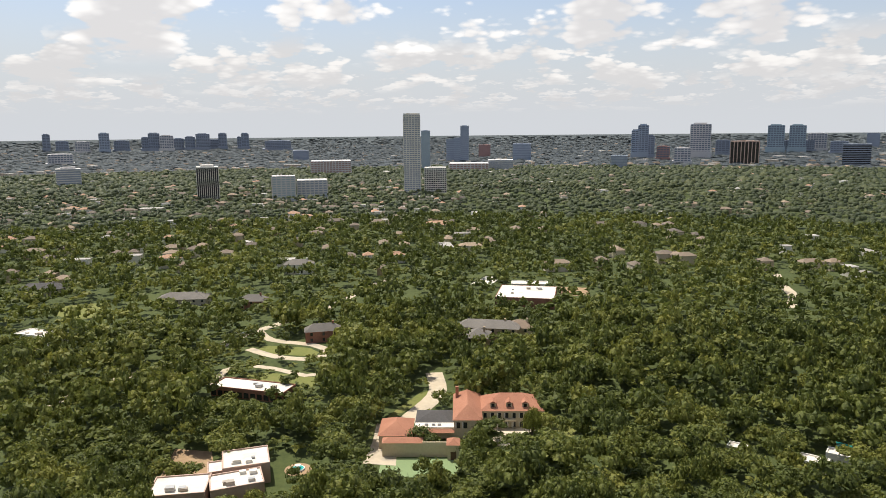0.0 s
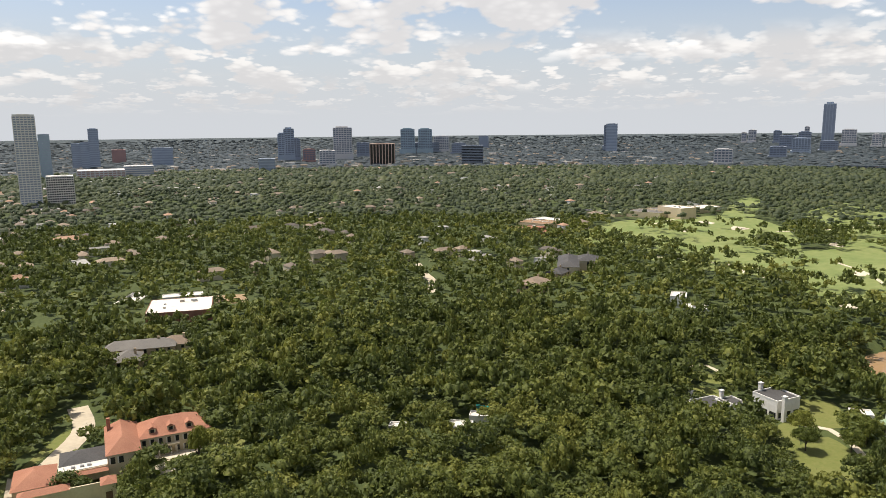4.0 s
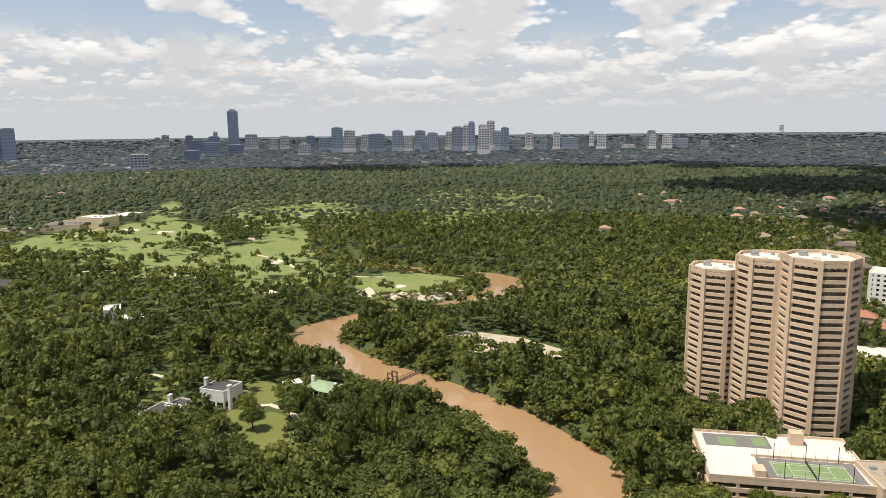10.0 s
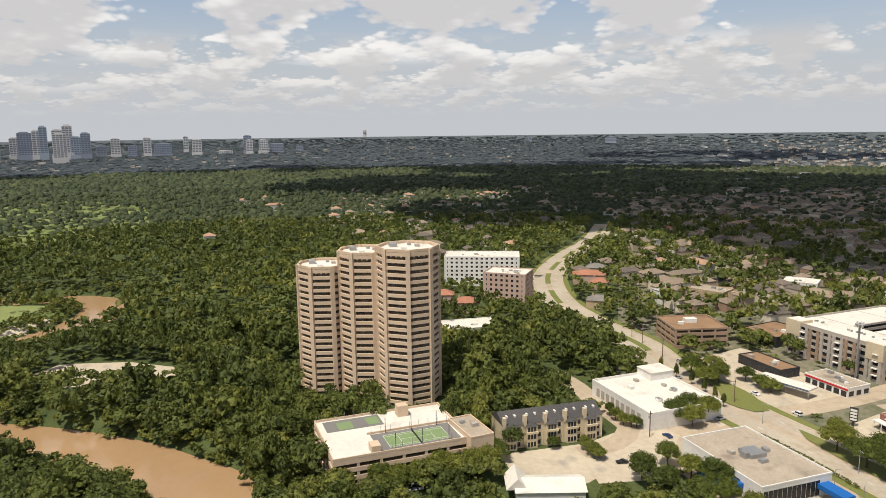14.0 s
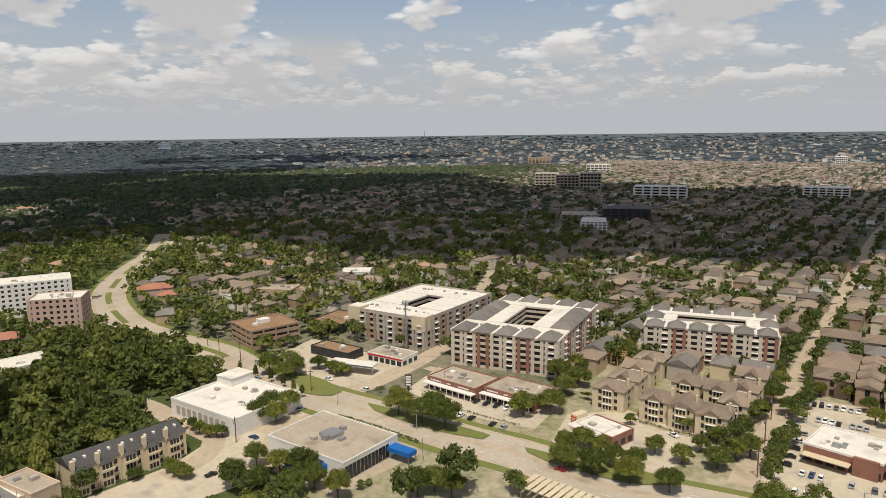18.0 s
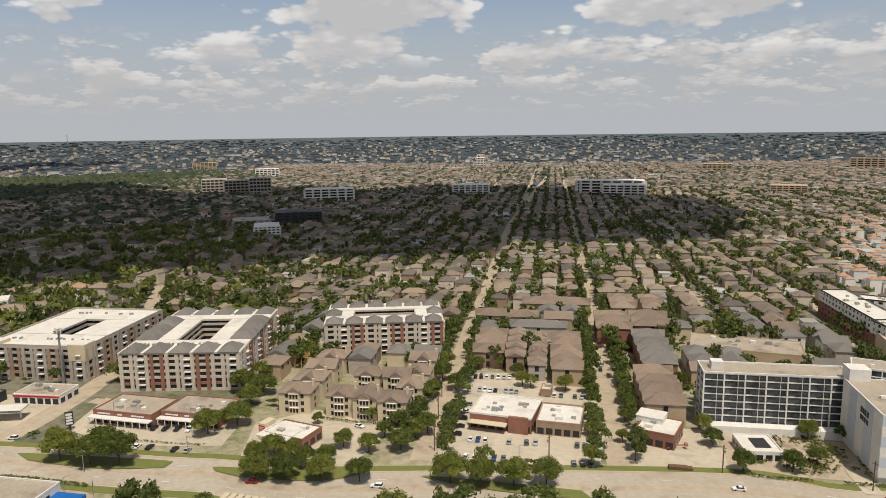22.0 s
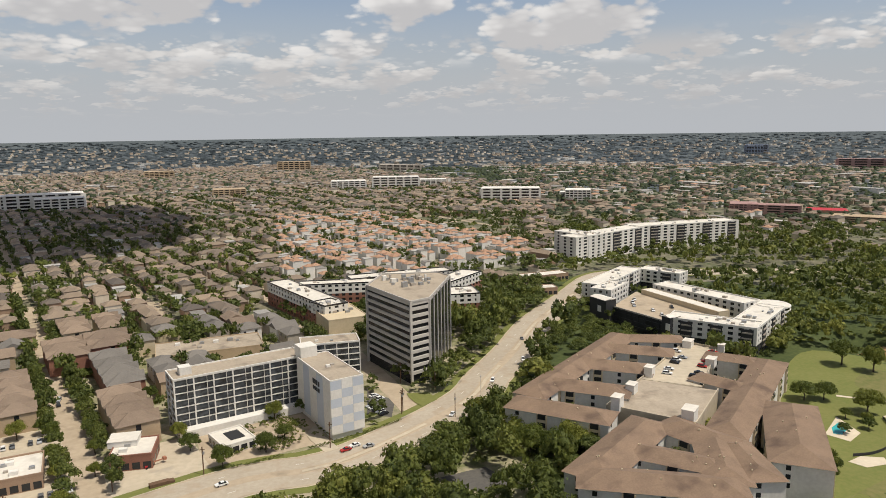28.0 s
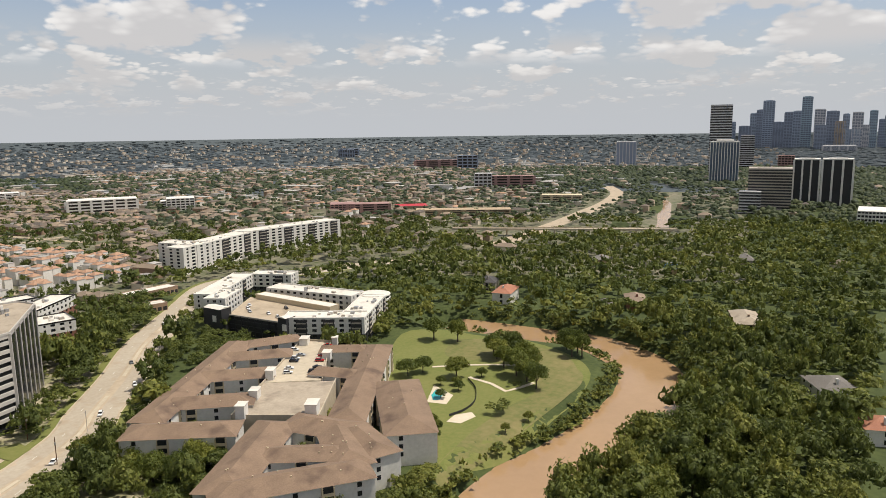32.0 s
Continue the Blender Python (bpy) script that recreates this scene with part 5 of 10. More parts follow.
annex_a, annex_b = (-90.4, -329.2), (-118.6, -322.7)
midrise("hotel_annex", "white hotel end block with dark recessed balconies", "hotel", annex_a, annex_b, 14, 24.8, 8, 5, "white_wall", "room_glass", "gravel_roof", band=0.13, pier=0.07, units=2, parapet=0.7)
va, vb = (-85.8, -270.8), (-100.9, -272)
vd = dist(va, (-84.3, -309.8))
wing = thing("hotel_wing", "windowless hotel wing in pale blue and white chequered panels", "hotel", va, turn(va, vb))
keep_off(va, vb, vd, 3)
vw = dist(va, vb)
bx(wing, "wall", "white_wall", 0, vw, 0, vd, 2.5, 26.0)
bx(wing, "base", "white_wall", 0.8, vw - 0.8, 0.8, vd - 0.8, 0, 2.6)
for i in range(6):
    for k in range(3):
        bx(wing, "panel", "blue_panel" if (i + k) % 2 else "white_wall", k * vw / 3 + 0.03, (k + 1) * vw / 3 - 0.03, -0.12, 0.05, 2.6 + i * 3.9, 6.45 + i * 3.9)
for k in range(5):
    bx(wing, "panel", "blue_panel" if k % 2 else "white_wall", -0.12, 0.05, (k + 0.04) * vd / 5, (k + 0.96) * vd / 5, 2.8, 25.6)
flat_top(wing, vw, vd, 26.0, "gravel_roof", "white_wall", 0.5, 2)
for k, (y0, y1) in enumerate(((0.30, 0.34), (0.36, 0.395), (0.41, 0.44), (0.455, 0.49))):
    bx(wing, "sign_bar", "black_wall", -0.3, -0.1, vd * y0, vd * y1, 20.2, 22.4)
    bx(wing, "sign_bar", "black_wall", -0.3, -0.1, vd * y0, vd * y1, 17.4, 19.2)
bx(wing, "roof_house", "white_wall", 1.0, 9.0, vd - 3, vd + 5, 26.0, 31.0)
pool_house = plain_block("pool_pavilion", "white pool pavilion with dark solar roof panel", "pavilion", (-42.8, -278.5), (-56.6, -281.3), 16, 3.8, "white_wall", "white_roof", front="glass", units=0)
bx(pool_house, "roof_panel", "black_wall", 5, dist((-42.8, -278.5), (-56.6, -281.3)) - 3, 4, 12.5, 3.95, 4.25)
plain_block("office", "low tan office with gravel roof", "office", (-29.9, -406.3), (-88.5, -400.9), 28, 6.5, "tan", "gravel_roof", units=8)

# ---- striped office tower with cut corner ----
OT = 43.5
o1, o2, o3, o4 = (-137.7, -361.3), (-142.8, -313.9), (-154.6, -316.7), (-189.8, -361.2)
o5, o6 = (o4[0] + (o1[0] - o2[0]) * 0.25, o4[1] + (o1[1] - o2[1]) * 0.25), (o1[0] + (o4[0] - o3[0]) * 0.55, o1[1] + (o4[1] - o3[1]) * 0.55)
OC = ((o1[0] + o4[0]) / 2, (o1[1] + o4[1]) / 2)
office = thing("office_tower", "eleven-storey office tower with white bands and black glass", "office", OC)
opts = [(p[0] - OC[0], p[1] - OC[1]) for p in (o1, o2, o3, o4, o5, o6)]
RECTS.append((OC[0], OC[1], 1, 0, 30, 30))
inner = [(x * 0.975, y * 0.975) for x, y in opts]
link("glazing", prism("glazing", inner, 0, OT - 0.5, M["glass"]), office)
band_me = prism("spandrel", opts, 0, 1.0, M["office_band"])
for i in range(1, 11):
    link("spandrel", band_me, office, (0, 0, 1.7 + i * 3.72), 0, (1, 1, 1.62))
link("roof", prism("roof", inner, OT, OT + 0.2, M["gravel_roof"]), office)
link("spandrel", band_me, office, (0, 0, OT - 1.8), 0, (1, 1, 1.75))
for p, q in zip(opts, opts[1:] + opts[:1]):
    c = bx(office, "parapet", "office_band", 0, dist(p, q), 0.0, 0.5, OT - 0.1, OT + 0.9)
    c.location, c.rotation_euler, c.scale = ((p[0] + q[0]) / 2, (p[1] + q[1]) / 2, OT - 0.1), (0, 0, turn(p, q)), (dist(p, q), 0.5, 1.0)
for p, q, n in ((opts[2], opts[3], 6), (opts[0], opts[1], 1)):
    for k in range(n + 1):
        t = k / n
        c = bx(office, "fin" if n > 1 else "corner_column", "office_band", -0.5, 0.5, -0.9, 0.3, 0, OT)
        c.location, c.rotation_euler = (p[0] + (q[0] - p[0]) * t, p[1] + (q[1] - p[1]) * t, 0), (0, 0, turn(p, q))
pane = bx(office, "curtain_glass", "glass", -dist(opts[2], opts[3]) / 2 + 0.4, dist(opts[2], opts[3]) / 2 - 0.4, -0.35, 0.3, 1, OT - 1.4)
pane.location, pane.rotation_euler = ((opts[2][0] + opts[3][0]) / 2, (opts[2][1] + opts[3][1]) / 2, 1.0), (0, 0, turn(opts[2], opts[3]))
rnd = random.Random(4)
for k in range(26):
    x, y = rnd.uniform(-12, 12), rnd.uniform(-10, 14)
    s = rnd.uniform(0.8, 2.6)
    bx(office, "roof_unit", rnd.choice(("steel", "white_wall", "grey_wall")), x, x + s * 1.3, y, y + s, OT + 0.2, OT + 0.2 + rnd.uniform(1, 3))

# ---- brick and white apartments behind the office ----
for a, b, d, t in (((-120.8, -524.9), (-134.7, -429.5), 17, 17), ((-134.7, -429.5), (-149.8, -433.4), 17, 17), ((-137.8, -498.9), (-193.7, -479.4), 14, 17.4), ((-176.9, -496.9), (-258.3, -487.2), 16, 18),
                   ((-240.1, -453.7), (-279.5, -477.1), 18, 17), ((-222.1, -420.8), (-241.9, -415.1), 24, 16)):
    midrise("apartment_block", "five-storey brick and white stucco apartment wing", "apartment building", a, b, d, t, 5, max(3, round(dist(a, b) / 5)), "white_wall", "glass", "white_roof", "brick and white apartments", pier=0.5, band=0.45, units=8, base="brick", base_floors=3, cap="bronze")
plain_block("garage", "pale concrete garage block with flat deck", "garage", (-131.5, -412.7), (-157.9, -412.3), 45, 12.0, "cream", "cream", units=4)

# ---- brown-roofed apartment village ----
def village_wing(p, q, width, eaves=13.0, gable=False, floors=4):
    """A wing under a low ridge from p to q."""
    w, rz = dist(p, q) + width * 0.7, turn(p, q)
    a = (p[0] - math.cos(rz) * width * 0.35 + math.sin(rz) * width / 2, p[1] - math.sin(rz) * width * 0.35 - math.cos(rz) * width / 2)
    b = (a[0] + math.cos(rz) * w, a[1] + math.sin(rz) * w)
    keep_off(a, b, width, 1.0)
    o = thing("apartment_wing", "cream apartment wing with low brown shingle roof", "apartment building", a, rz, "brown-roofed apartment village")
    bx(o, "wall", "white_wall", 0, w, 0, width, 0, eaves)
    hip(o, "roof", "village_roof", 0, w, 0, width, eaves, width * 0.19, 0.8, gable)
    vr = random.Random(int(w * 10 + width))
    for k in range(4):
        x, y = vr.uniform(0.15, 0.85) * w, vr.uniform(0.15, 0.85) * width
        bx(o, "roof_vent", "cream", x, x + 0.45, y, y + 0.45, eaves + 0.6, eaves + 0.6 + width * 0.38 * min(y, width - y) / width)
    fh = eaves / floors
    n = max(2, int(w / 10))
    for side in (0, 1):
        y0, y1 = ((-0.9, 0.1), (width - 0.1, width + 0.9))[side]
        for k in range(n):
            x = (k + 0.5) * w / n
            if (k + side) % 2:
                bay = bx(o, "balcony_bay", "cream", x - 2.2, x + 2.2, y0, y1, 0.2, eaves - 0.5)
                for i in range(1, floors):
                    under(bay, bx(o, "balcony_opening", "glass", x - 1.7, x + 1.7, y0 - 0.06, y1 + 0.06, i * fh + 0.95, i * fh + fh - 0.35))
            else:
                for i in range(1, floors):
                    bx(o, "window", "glass", x - 0.8, x + 0.8, y0 + 0.82 if side == 0 else width - 0.2, 0.2 if side == 0 else width + 0.08, i * fh + 0.8, i * fh + fh - 0.7)
    for x0, x1 in ((-0.08, 0.2), (w - 0.2, w + 0.08)):
        for i in range(1, floors):
            bx(o, "window", "glass", x0, x1, width * 0.3 - 0.8, width * 0.3 + 0.8, i * fh + 0.8, i * fh + fh - 0.7)
    return o


for p, q, width in (((-160.7, -239.9), (-180.0, -212.8), 15.0), ((-185.9, -253.7), (-205.4, -231.2), 15.0), ((-215.1, -270.2), (-235.2, -248.8), 15.5),
                    ((-242.5, -282.9), (-262.5, -262.4), 14.0), ((-266.5, -288.8), (-284.7, -276.8), 13.0), ((-172.5, -248.0), (-262.4, -294.6), 15.0),
                    ((-190.0, -196.8), (-147.9, -177.1), 17.0), ((-199.0, -190.8), (-202.5, -171.4), 17.0), ((-171.8, -181.3), (-186.3, -160.0), 13.0),
                    ((-145.3, -173.5), (-178.1, -147.1), 16.0), ((-201.2, -174.0), (-183.8, -152.8), 15.0), ((-213.6, -178.3), (-294.2, -223.6), 15.0),
                    ((-250.9, -224.8), (-255.4, -208.6), 12.0), ((-280.3, -245.3), (-289.4, -230.9), 12.0), ((-252.4, -180.5), (-217.7, -150.7), 20.0), ((-204.0, -166.9), (-194.7, -148.4), 13.0)):
    village_wing(p, q, width)
deck = thing("parking_deck", "weathered concrete parking deck between the wings", "garage", (0, 0))
for nm, quad, m in (("slab", ((-191.0, -222.0), (-226.7, -239.9), (-246.7, -212.5), (-209.5, -190.3)), "gravel_roof"), ("slab", ((-226.7, -239.9), (-287.7, -271.8), (-293.9, -255.7), (-243.8, -218.3)), "pale_concrete")):
    link("structure", prism("structure", quad, 0, 11.6, M["pale_concrete"]), deck)
    c = np.mean(quad, axis=0)
    link(nm, prism(nm, [tuple(c + (np.array(p) - c) * 0.985) for p in quad], 11.6, 11.8, M[m]), deck)
    POLYS.append([np.array(p) for p in quad])
    for k, (p, q) in enumerate(zip(quad, quad[1:] + quad[:1])):
        if (nm, k) != ("slab", 1 if m == "gravel_roof" else 3):
            rail = bx(deck, "parapet", "pale_concrete", -0.5, 0.5, -0.2, 0.2, 11.0, 12.8)
            rail.location, rail.rotation_euler, rail.scale = ((p[0] + q[0]) / 2, (p[1] + q[1]) / 2, 11.0), (0, 0, turn(p, q)), (dist(p, q), 0.4, 1.8)
for (x, y), sz, top in (((-194.0, -218.8), 5.5, 17.0), ((-211.2, -229.1), 5.5, 16.0), ((-233.6, -241.7), 5.5, 16.4), ((-210.4, -194.6), 7.0, 17.0), ((-271.2, -238.8), 6.0, 15.2), ((-283.8, -265.9), 6.5, 15.4), ((-293.8, -252.4), 4.5, 15.2)):
    hut = bx(deck, "stair_house", "white_wall", -0.5, 0.5, -0.5, 0.5, 11, top)
    hut.location, hut.rotation_euler, hut.scale = (x, y, 11.0), (0, 0, 0.52), (sz, sz * 0.7, top - 11.0)
    lid = bx(deck, "stair_roof", "white_roof", -0.5, 0.5, -0.5, 0.5, top, top + 0.25)
    lid.location, lid.rotation_euler, lid.scale = (x, y, top), (0, 0, 0.52), (sz + 0.5, sz * 0.7 + 0.5, 0.25)

# ---- charcoal and white apartments with a garage ----
CG = "charcoal and white apartments"
DECK4 = ((-306.5, -352.6), (-349.1, -377.4), (-343.2, -296.7), (-308.9, -306.9))
cgar = thing("garage", "black louvred parking garage with open roof deck", "garage", (0, 0), 0, CG)
POLYS.append([np.array(p) for p in DECK4])
link("structure", prism("structure", DECK4, 0, 12.2, M["black_wall"]), cgar)
link("deck", prism("deck", [(x * 0.998 - 0.6, y * 0.998 - 0.6) for x, y in DECK4], 12.2, 12.35, M["concrete"]), cgar)
ga_, gb_ = DECK4[0], DECK4[3]
gl, gt = dist(ga_, gb_), turn(ga_, gb_)
for i in range(4):
    rail = bx(cgar, "guard_rail", "grey_wall" if i == 3 else "black_wall", -0.5, 0.5, -0.5, 0.5, 0, 1)
    rail.location, rail.rotation_euler, rail.scale = ((ga_[0] + gb_[0]) / 2 + 0.25, (ga_[1] + gb_[1]) / 2, 2.6 + i * 3.1), (0, 0, gt), (gl, 0.6, 1.0)
for k in range(9):
    col = bx(cgar, "column", "black_wall", -0.5, 0.5, -0.5, 0.5, 0, 1)
    col.location, col.rotation_euler, col.scale = (ga_[0] + (gb_[0] - ga_[0]) * k / 8 + 0.3, ga_[1] + (gb_[1] - ga_[1]) * k / 8, 0), (0, 0, gt), (0.5, 0.7, 12.4)
for (x, y), sx, sy, top in (((-302.9, -358.4), 9.0, 15.0, 17.5), ((-309.0, -303.5), 9.0, 6.5, 16.8)):
    st = bx(cgar, "stair_tower", "black_wall", -0.5, 0.5, -0.5, 0.5, 0, top)
    st.location, st.rotation_euler, st.scale = (x, y, 0), (0, 0, 0.1), (sx, sy, top)
    hip(cgar, "stair_roof", "white_roof", x - sx / 2, x + sx / 2, y - sy / 2, y + sy / 2, top, 1.0, 0.3, True)
    win = bx(cgar, "stair_window", "white_wall", -0.5, 0.5, -0.5, 0.5, 5, 11)
    win.location, win.rotation_euler, win.scale = (x + sx * 0.49, y + 2.0, 9.0), (0, 0, 0.1), (0.5, 3.0, 4.0)
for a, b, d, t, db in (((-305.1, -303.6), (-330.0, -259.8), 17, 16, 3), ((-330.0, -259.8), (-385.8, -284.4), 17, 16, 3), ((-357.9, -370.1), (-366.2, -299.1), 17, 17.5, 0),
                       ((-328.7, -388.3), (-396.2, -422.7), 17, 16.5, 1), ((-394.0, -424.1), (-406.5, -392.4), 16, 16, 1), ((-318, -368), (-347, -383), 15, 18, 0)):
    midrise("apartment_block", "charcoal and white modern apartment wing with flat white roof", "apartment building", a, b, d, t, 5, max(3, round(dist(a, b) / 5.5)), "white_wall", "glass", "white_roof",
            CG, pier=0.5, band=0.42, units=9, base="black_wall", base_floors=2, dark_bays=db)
plain_block("carport_row", "long pale roofed row with dark garage openings", "garage", (-347.1, -369.9), (-343.8, -298.8), 9, 15.5, "cream", "white_roof", CG, parapet=0.3, units=0, front="glass")
cx_, cy_ = (-386.7, -294.5)
drum = thing("apartment_corner", "rounded charcoal and white corner of modern apartments", "apartment building", (cx_, cy_), 0, CG)
ring8 = [(11 * math.cos(k * 0.3142), 11 * math.sin(k * 0.3142)) for k in range(20)]
in8 = [(x * 0.95, y * 0.95) for x, y in ring8]
link("glazing", prism("glazing", in8, 0, 15.9, M["glass"]), drum)
for i in range(6):
    link("spandrel", prism("spandrel", ring8, i * 3.1 + 0.1, i * 3.1 + 1.5 if i < 5 else 16.4, M["black_wall" if i < 2 else "white_wall"]), drum)
link("roof", prism("roof", in8, 16.4, 16.6, M["white_roof"]), drum)

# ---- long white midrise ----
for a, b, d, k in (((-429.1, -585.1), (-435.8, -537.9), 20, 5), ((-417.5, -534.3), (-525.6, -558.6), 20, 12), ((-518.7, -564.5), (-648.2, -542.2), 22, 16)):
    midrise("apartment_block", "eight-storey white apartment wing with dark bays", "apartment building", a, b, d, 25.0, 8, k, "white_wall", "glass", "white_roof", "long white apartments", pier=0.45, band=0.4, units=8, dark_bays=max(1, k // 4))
for a, b, d in (((-326.1, -485.7), (-368.9, -482), 14), ((-301, -448.5), (-327, -440.6), 12)):
    plain_block("pavilion", "low brown brick building with white roof edge", "building", a, b, d, 5.5, "tan_brick", "white_roof", "pavilions by the bend", front="glass")


# ---- clouds overhead, whose shade lies on the woods and the town ----
def cloud(x, y, long_, wide, rz, seed):
    rng = np.random.RandomState(seed)
    V, F, n = [], [], 0
    for k in range(34):
        a, q = rng.uniform(0, 6.28), math.sqrt(rng.rand())
        c = np.array([q * long_ * math.cos(a), q * wide * math.sin(a), 0])
        s = rng.uniform(0.22, 0.42) * wide
        bm = bmesh.new()
        bmesh.ops.create_icosphere(bm, subdivisions=2, radius=1.0)
        v = np.array([tuple(w.co) for w in bm.verts])
        f = np.array([[w.index for w in g.verts] for g in bm.faces])
        bm.free()
        v = v * (1 + rng.uniform(-0.12, 0.12, (len(v), 1))) * s * np.array([1, 1, 0.45]) + c
        v[:, 2] = np.maximum(v[:, 2], -0.1 * wide)
        ca, sa = math.cos(rz), math.sin(rz)
        V.append(np.stack([v[:, 0] * ca - v[:, 1] * sa, v[:, 0] * sa + v[:, 1] * ca, v[:, 2]], 1))
        F.append(f + n)
        n += len(v)
    ob = link("cloud", mesh_np("cloud", np.concatenate(V), np.concatenate(F), M["cloud"]), None, (x, y, CLOUD_H))
    return tagged(ob, "white heaped cumulus cloud drifting high overhead", "cloud", kind="structure")


CLOUD_H = 1100.0
lean = CLOUD_H / math.tan(radians(SUN_EL))
shift = (-math.sin(radians(SUN_AZ)) * lean, math.cos(radians(SUN_AZ)) * lean)
for k, (az, r, long_, wide) in enumerate(((122, 1130, 300, 330), (137, 1080, 330, 380), (152, 1120, 330, 380), (166, 1150, 320, 360), (176, 1120, 170, 240), (104, 1650, 420, 260), (92, 2500, 500, 260), (66, 2400, 420, 220), (112, 2200, 400, 260), (128, 3400, 700, 330), (121, 1700, 380, 330), (117, 2500, 520, 300), (131, 1750, 300, 260))):
    cloud(r * math.sin(radians(az)) + shift[0], r * math.cos(radians(az)) + shift[1], long_, wide, radians(-az), 40 + k)


# ---- the terracotta mansion ----
def mansion():
    a, b = (16.2, 290.3), (43.2, 289.6)
    rz = turn(a, b)
    o = thing("mansion", "cream stucco mansion with terracotta tiled hipped roofs and dormers", "mansion", a, rz)
    w = dist(a, b)
    keep_off(a, b, 20, 2)
    bx(o, "wall", "cream", 0, w, 0, 17, 0, 8.2)
    hip(o, "roof", "terracotta", 0, w, 0, 17, 8.2, 5.0, 0.6)
    for x in (4.0, 11.0, 18.0):
        dorm = bx(o, "dormer", "cream", x, x + 2.6, 1.6, 5.0, 8.2, 11.0)
        hip(o, "dormer_roof", "terracotta", x, x + 2.6, 1.6, 6.5, 11.0, 1.0, 0.25, True)
        under(dorm, bx(o, "dormer_window", "glass", x + 0.6, x + 2.0, 1.5, 1.8, 9.0, 10.7))
    for i in range(2):
        for k in range(8):
            x = 1.2 + k * (w - 2) / 8
            bx(o, "window", "glass", x, x + 1.3, -0.08, 0.2, 0.9 + i * 4.0, 3.2 + i * 4.0)
            bx(o, "shutter", "white_wall", x - 0.45, x - 0.08, -0.1, 0.1, 0.9 + i * 4.0, 3.2 + i * 4.0)
    for k in range(4):
        bx(o, "column", "white_wall", 7.0 + k * 2.2, 7.4 + k * 2.2, -1.6, -1.2, 0, 4.0)
    bx(o, "portico", "cream", 6.0, 15.0, -2.0, 0.1, 4.0, 4.7)
    bx(o, "terrace", "sand", 2.0, w - 2, -6, 0, 0, 0.4)
    # cross wing
    c = (a[0] - 11.5 * math.cos(rz) + 10.0 * math.sin(rz), a[1] - 11.5 * math.sin(rz) - 10.0 * math.cos(rz))
    keep_off(c, (c[0] + 11 * math.cos(rz), c[1] + 11 * math.sin(rz)), 30, 2)
    bx(o, "wall", "cream", -11.5, -0.1, -10, 19, 0, 8.3)
    hip(o, "roof", "terracotta", -11.5, -0.1, -10, 19, 8.3, 4.6, 0.6)
    bx(o, "chimney", "terracotta", -11.0, -9.6, 12, 13.4, 8, 14.5)
    for x in (-10.5, -7.6):
        bx(o, "window", "glass", x, x + 1.6, -10.1, -9.8, 4.6, 7.2)
        bx(o, "shutter", "white_wall", x - 0.5, x - 0.05, -10.12, -9.9, 4.6, 7.2)
    # link with white flat roof, glazed court and side wing
    bx(o, "wall", "cream", -28, -11.6, -10, -5, 0, 4.6)
    bx(o, "flat_roof", "white_roof", -28.2, -11.6, -9.6, -4.8, 4.6, 4.9)
    for x in (-24.0, -21.0, -18.5):
        bx(o, "roof_unit", "steel", x, x + 1.4, -8, -6.8, 4.9, 5.6)
    hip(o, "canopy_roof", "terracotta", -28, -11.6, -12.4, -9.8, 3.6, 1.0, 0.2)
    hip(o, "court_roof", "slate", -28, -12, -4.4, 9, 4.8, 2.6, 0.2)
    bx(o, "court_wall", "white_wall", -28, -12, -4.4, 9, 0, 4.8)
    bx(o, "wall", "cream", -42, -29, -20, -3, 0, 5.8)
    hip(o, "roof", "terracotta", -42, -29, -20, -3, 5.8, 3.6, 0.6)
    for x in (-40.5, -33.5):
        bx(o, "window", "white_wall", x, x + 2.2, -20.1, -19.8, 1.6, 4.2)
    bx(o, "garden_wall", "cream", -40, -11, -27.0, -26.4, 0, 6.2)
    hip(o, "wall_roof", "terracotta", -40, -24, -27.4, -22.4, 6.0, 1.5, 0.2)
    bx(o, "gatehouse", "cream", -14, -9.4, -30, -24, 0, 6.4)
    hip(o, "gatehouse_roof", "terracotta", -14, -9.4, -30, -24, 6.4, 1.6, 0.4)
    bx(o, "gate_opening", "wood", -12.8, -10.6, -30.1, -29.8, 0, 3.6)
    for x0, d0, wd, dp in ((-42, -20, 13, 18), (-28, -12, 17, 22), (-40, -36, 31, 14)):
        p = (a[0] + x0 * math.cos(rz) - d0 * math.sin(rz), a[1] + x0 * math.sin(rz) + d0 * math.cos(rz))
        keep_off(p, (p[0] + wd * math.cos(rz), p[1] + wd * math.sin(rz)), dp, 1)
    bx(o, "tennis_court", "court", -40, -10, -44, -28, 0.0, 0.12, "faded green tennis court")
    p = (a[0] - 40 * math.cos(rz) + 44 * math.sin(rz), a[1] - 40 * math.sin(rz) - 44 * math.cos(rz))
    keep_off(p, (p[0] + 30 * math.cos(rz), p[1] + 30 * math.sin(rz)), 16, 0)


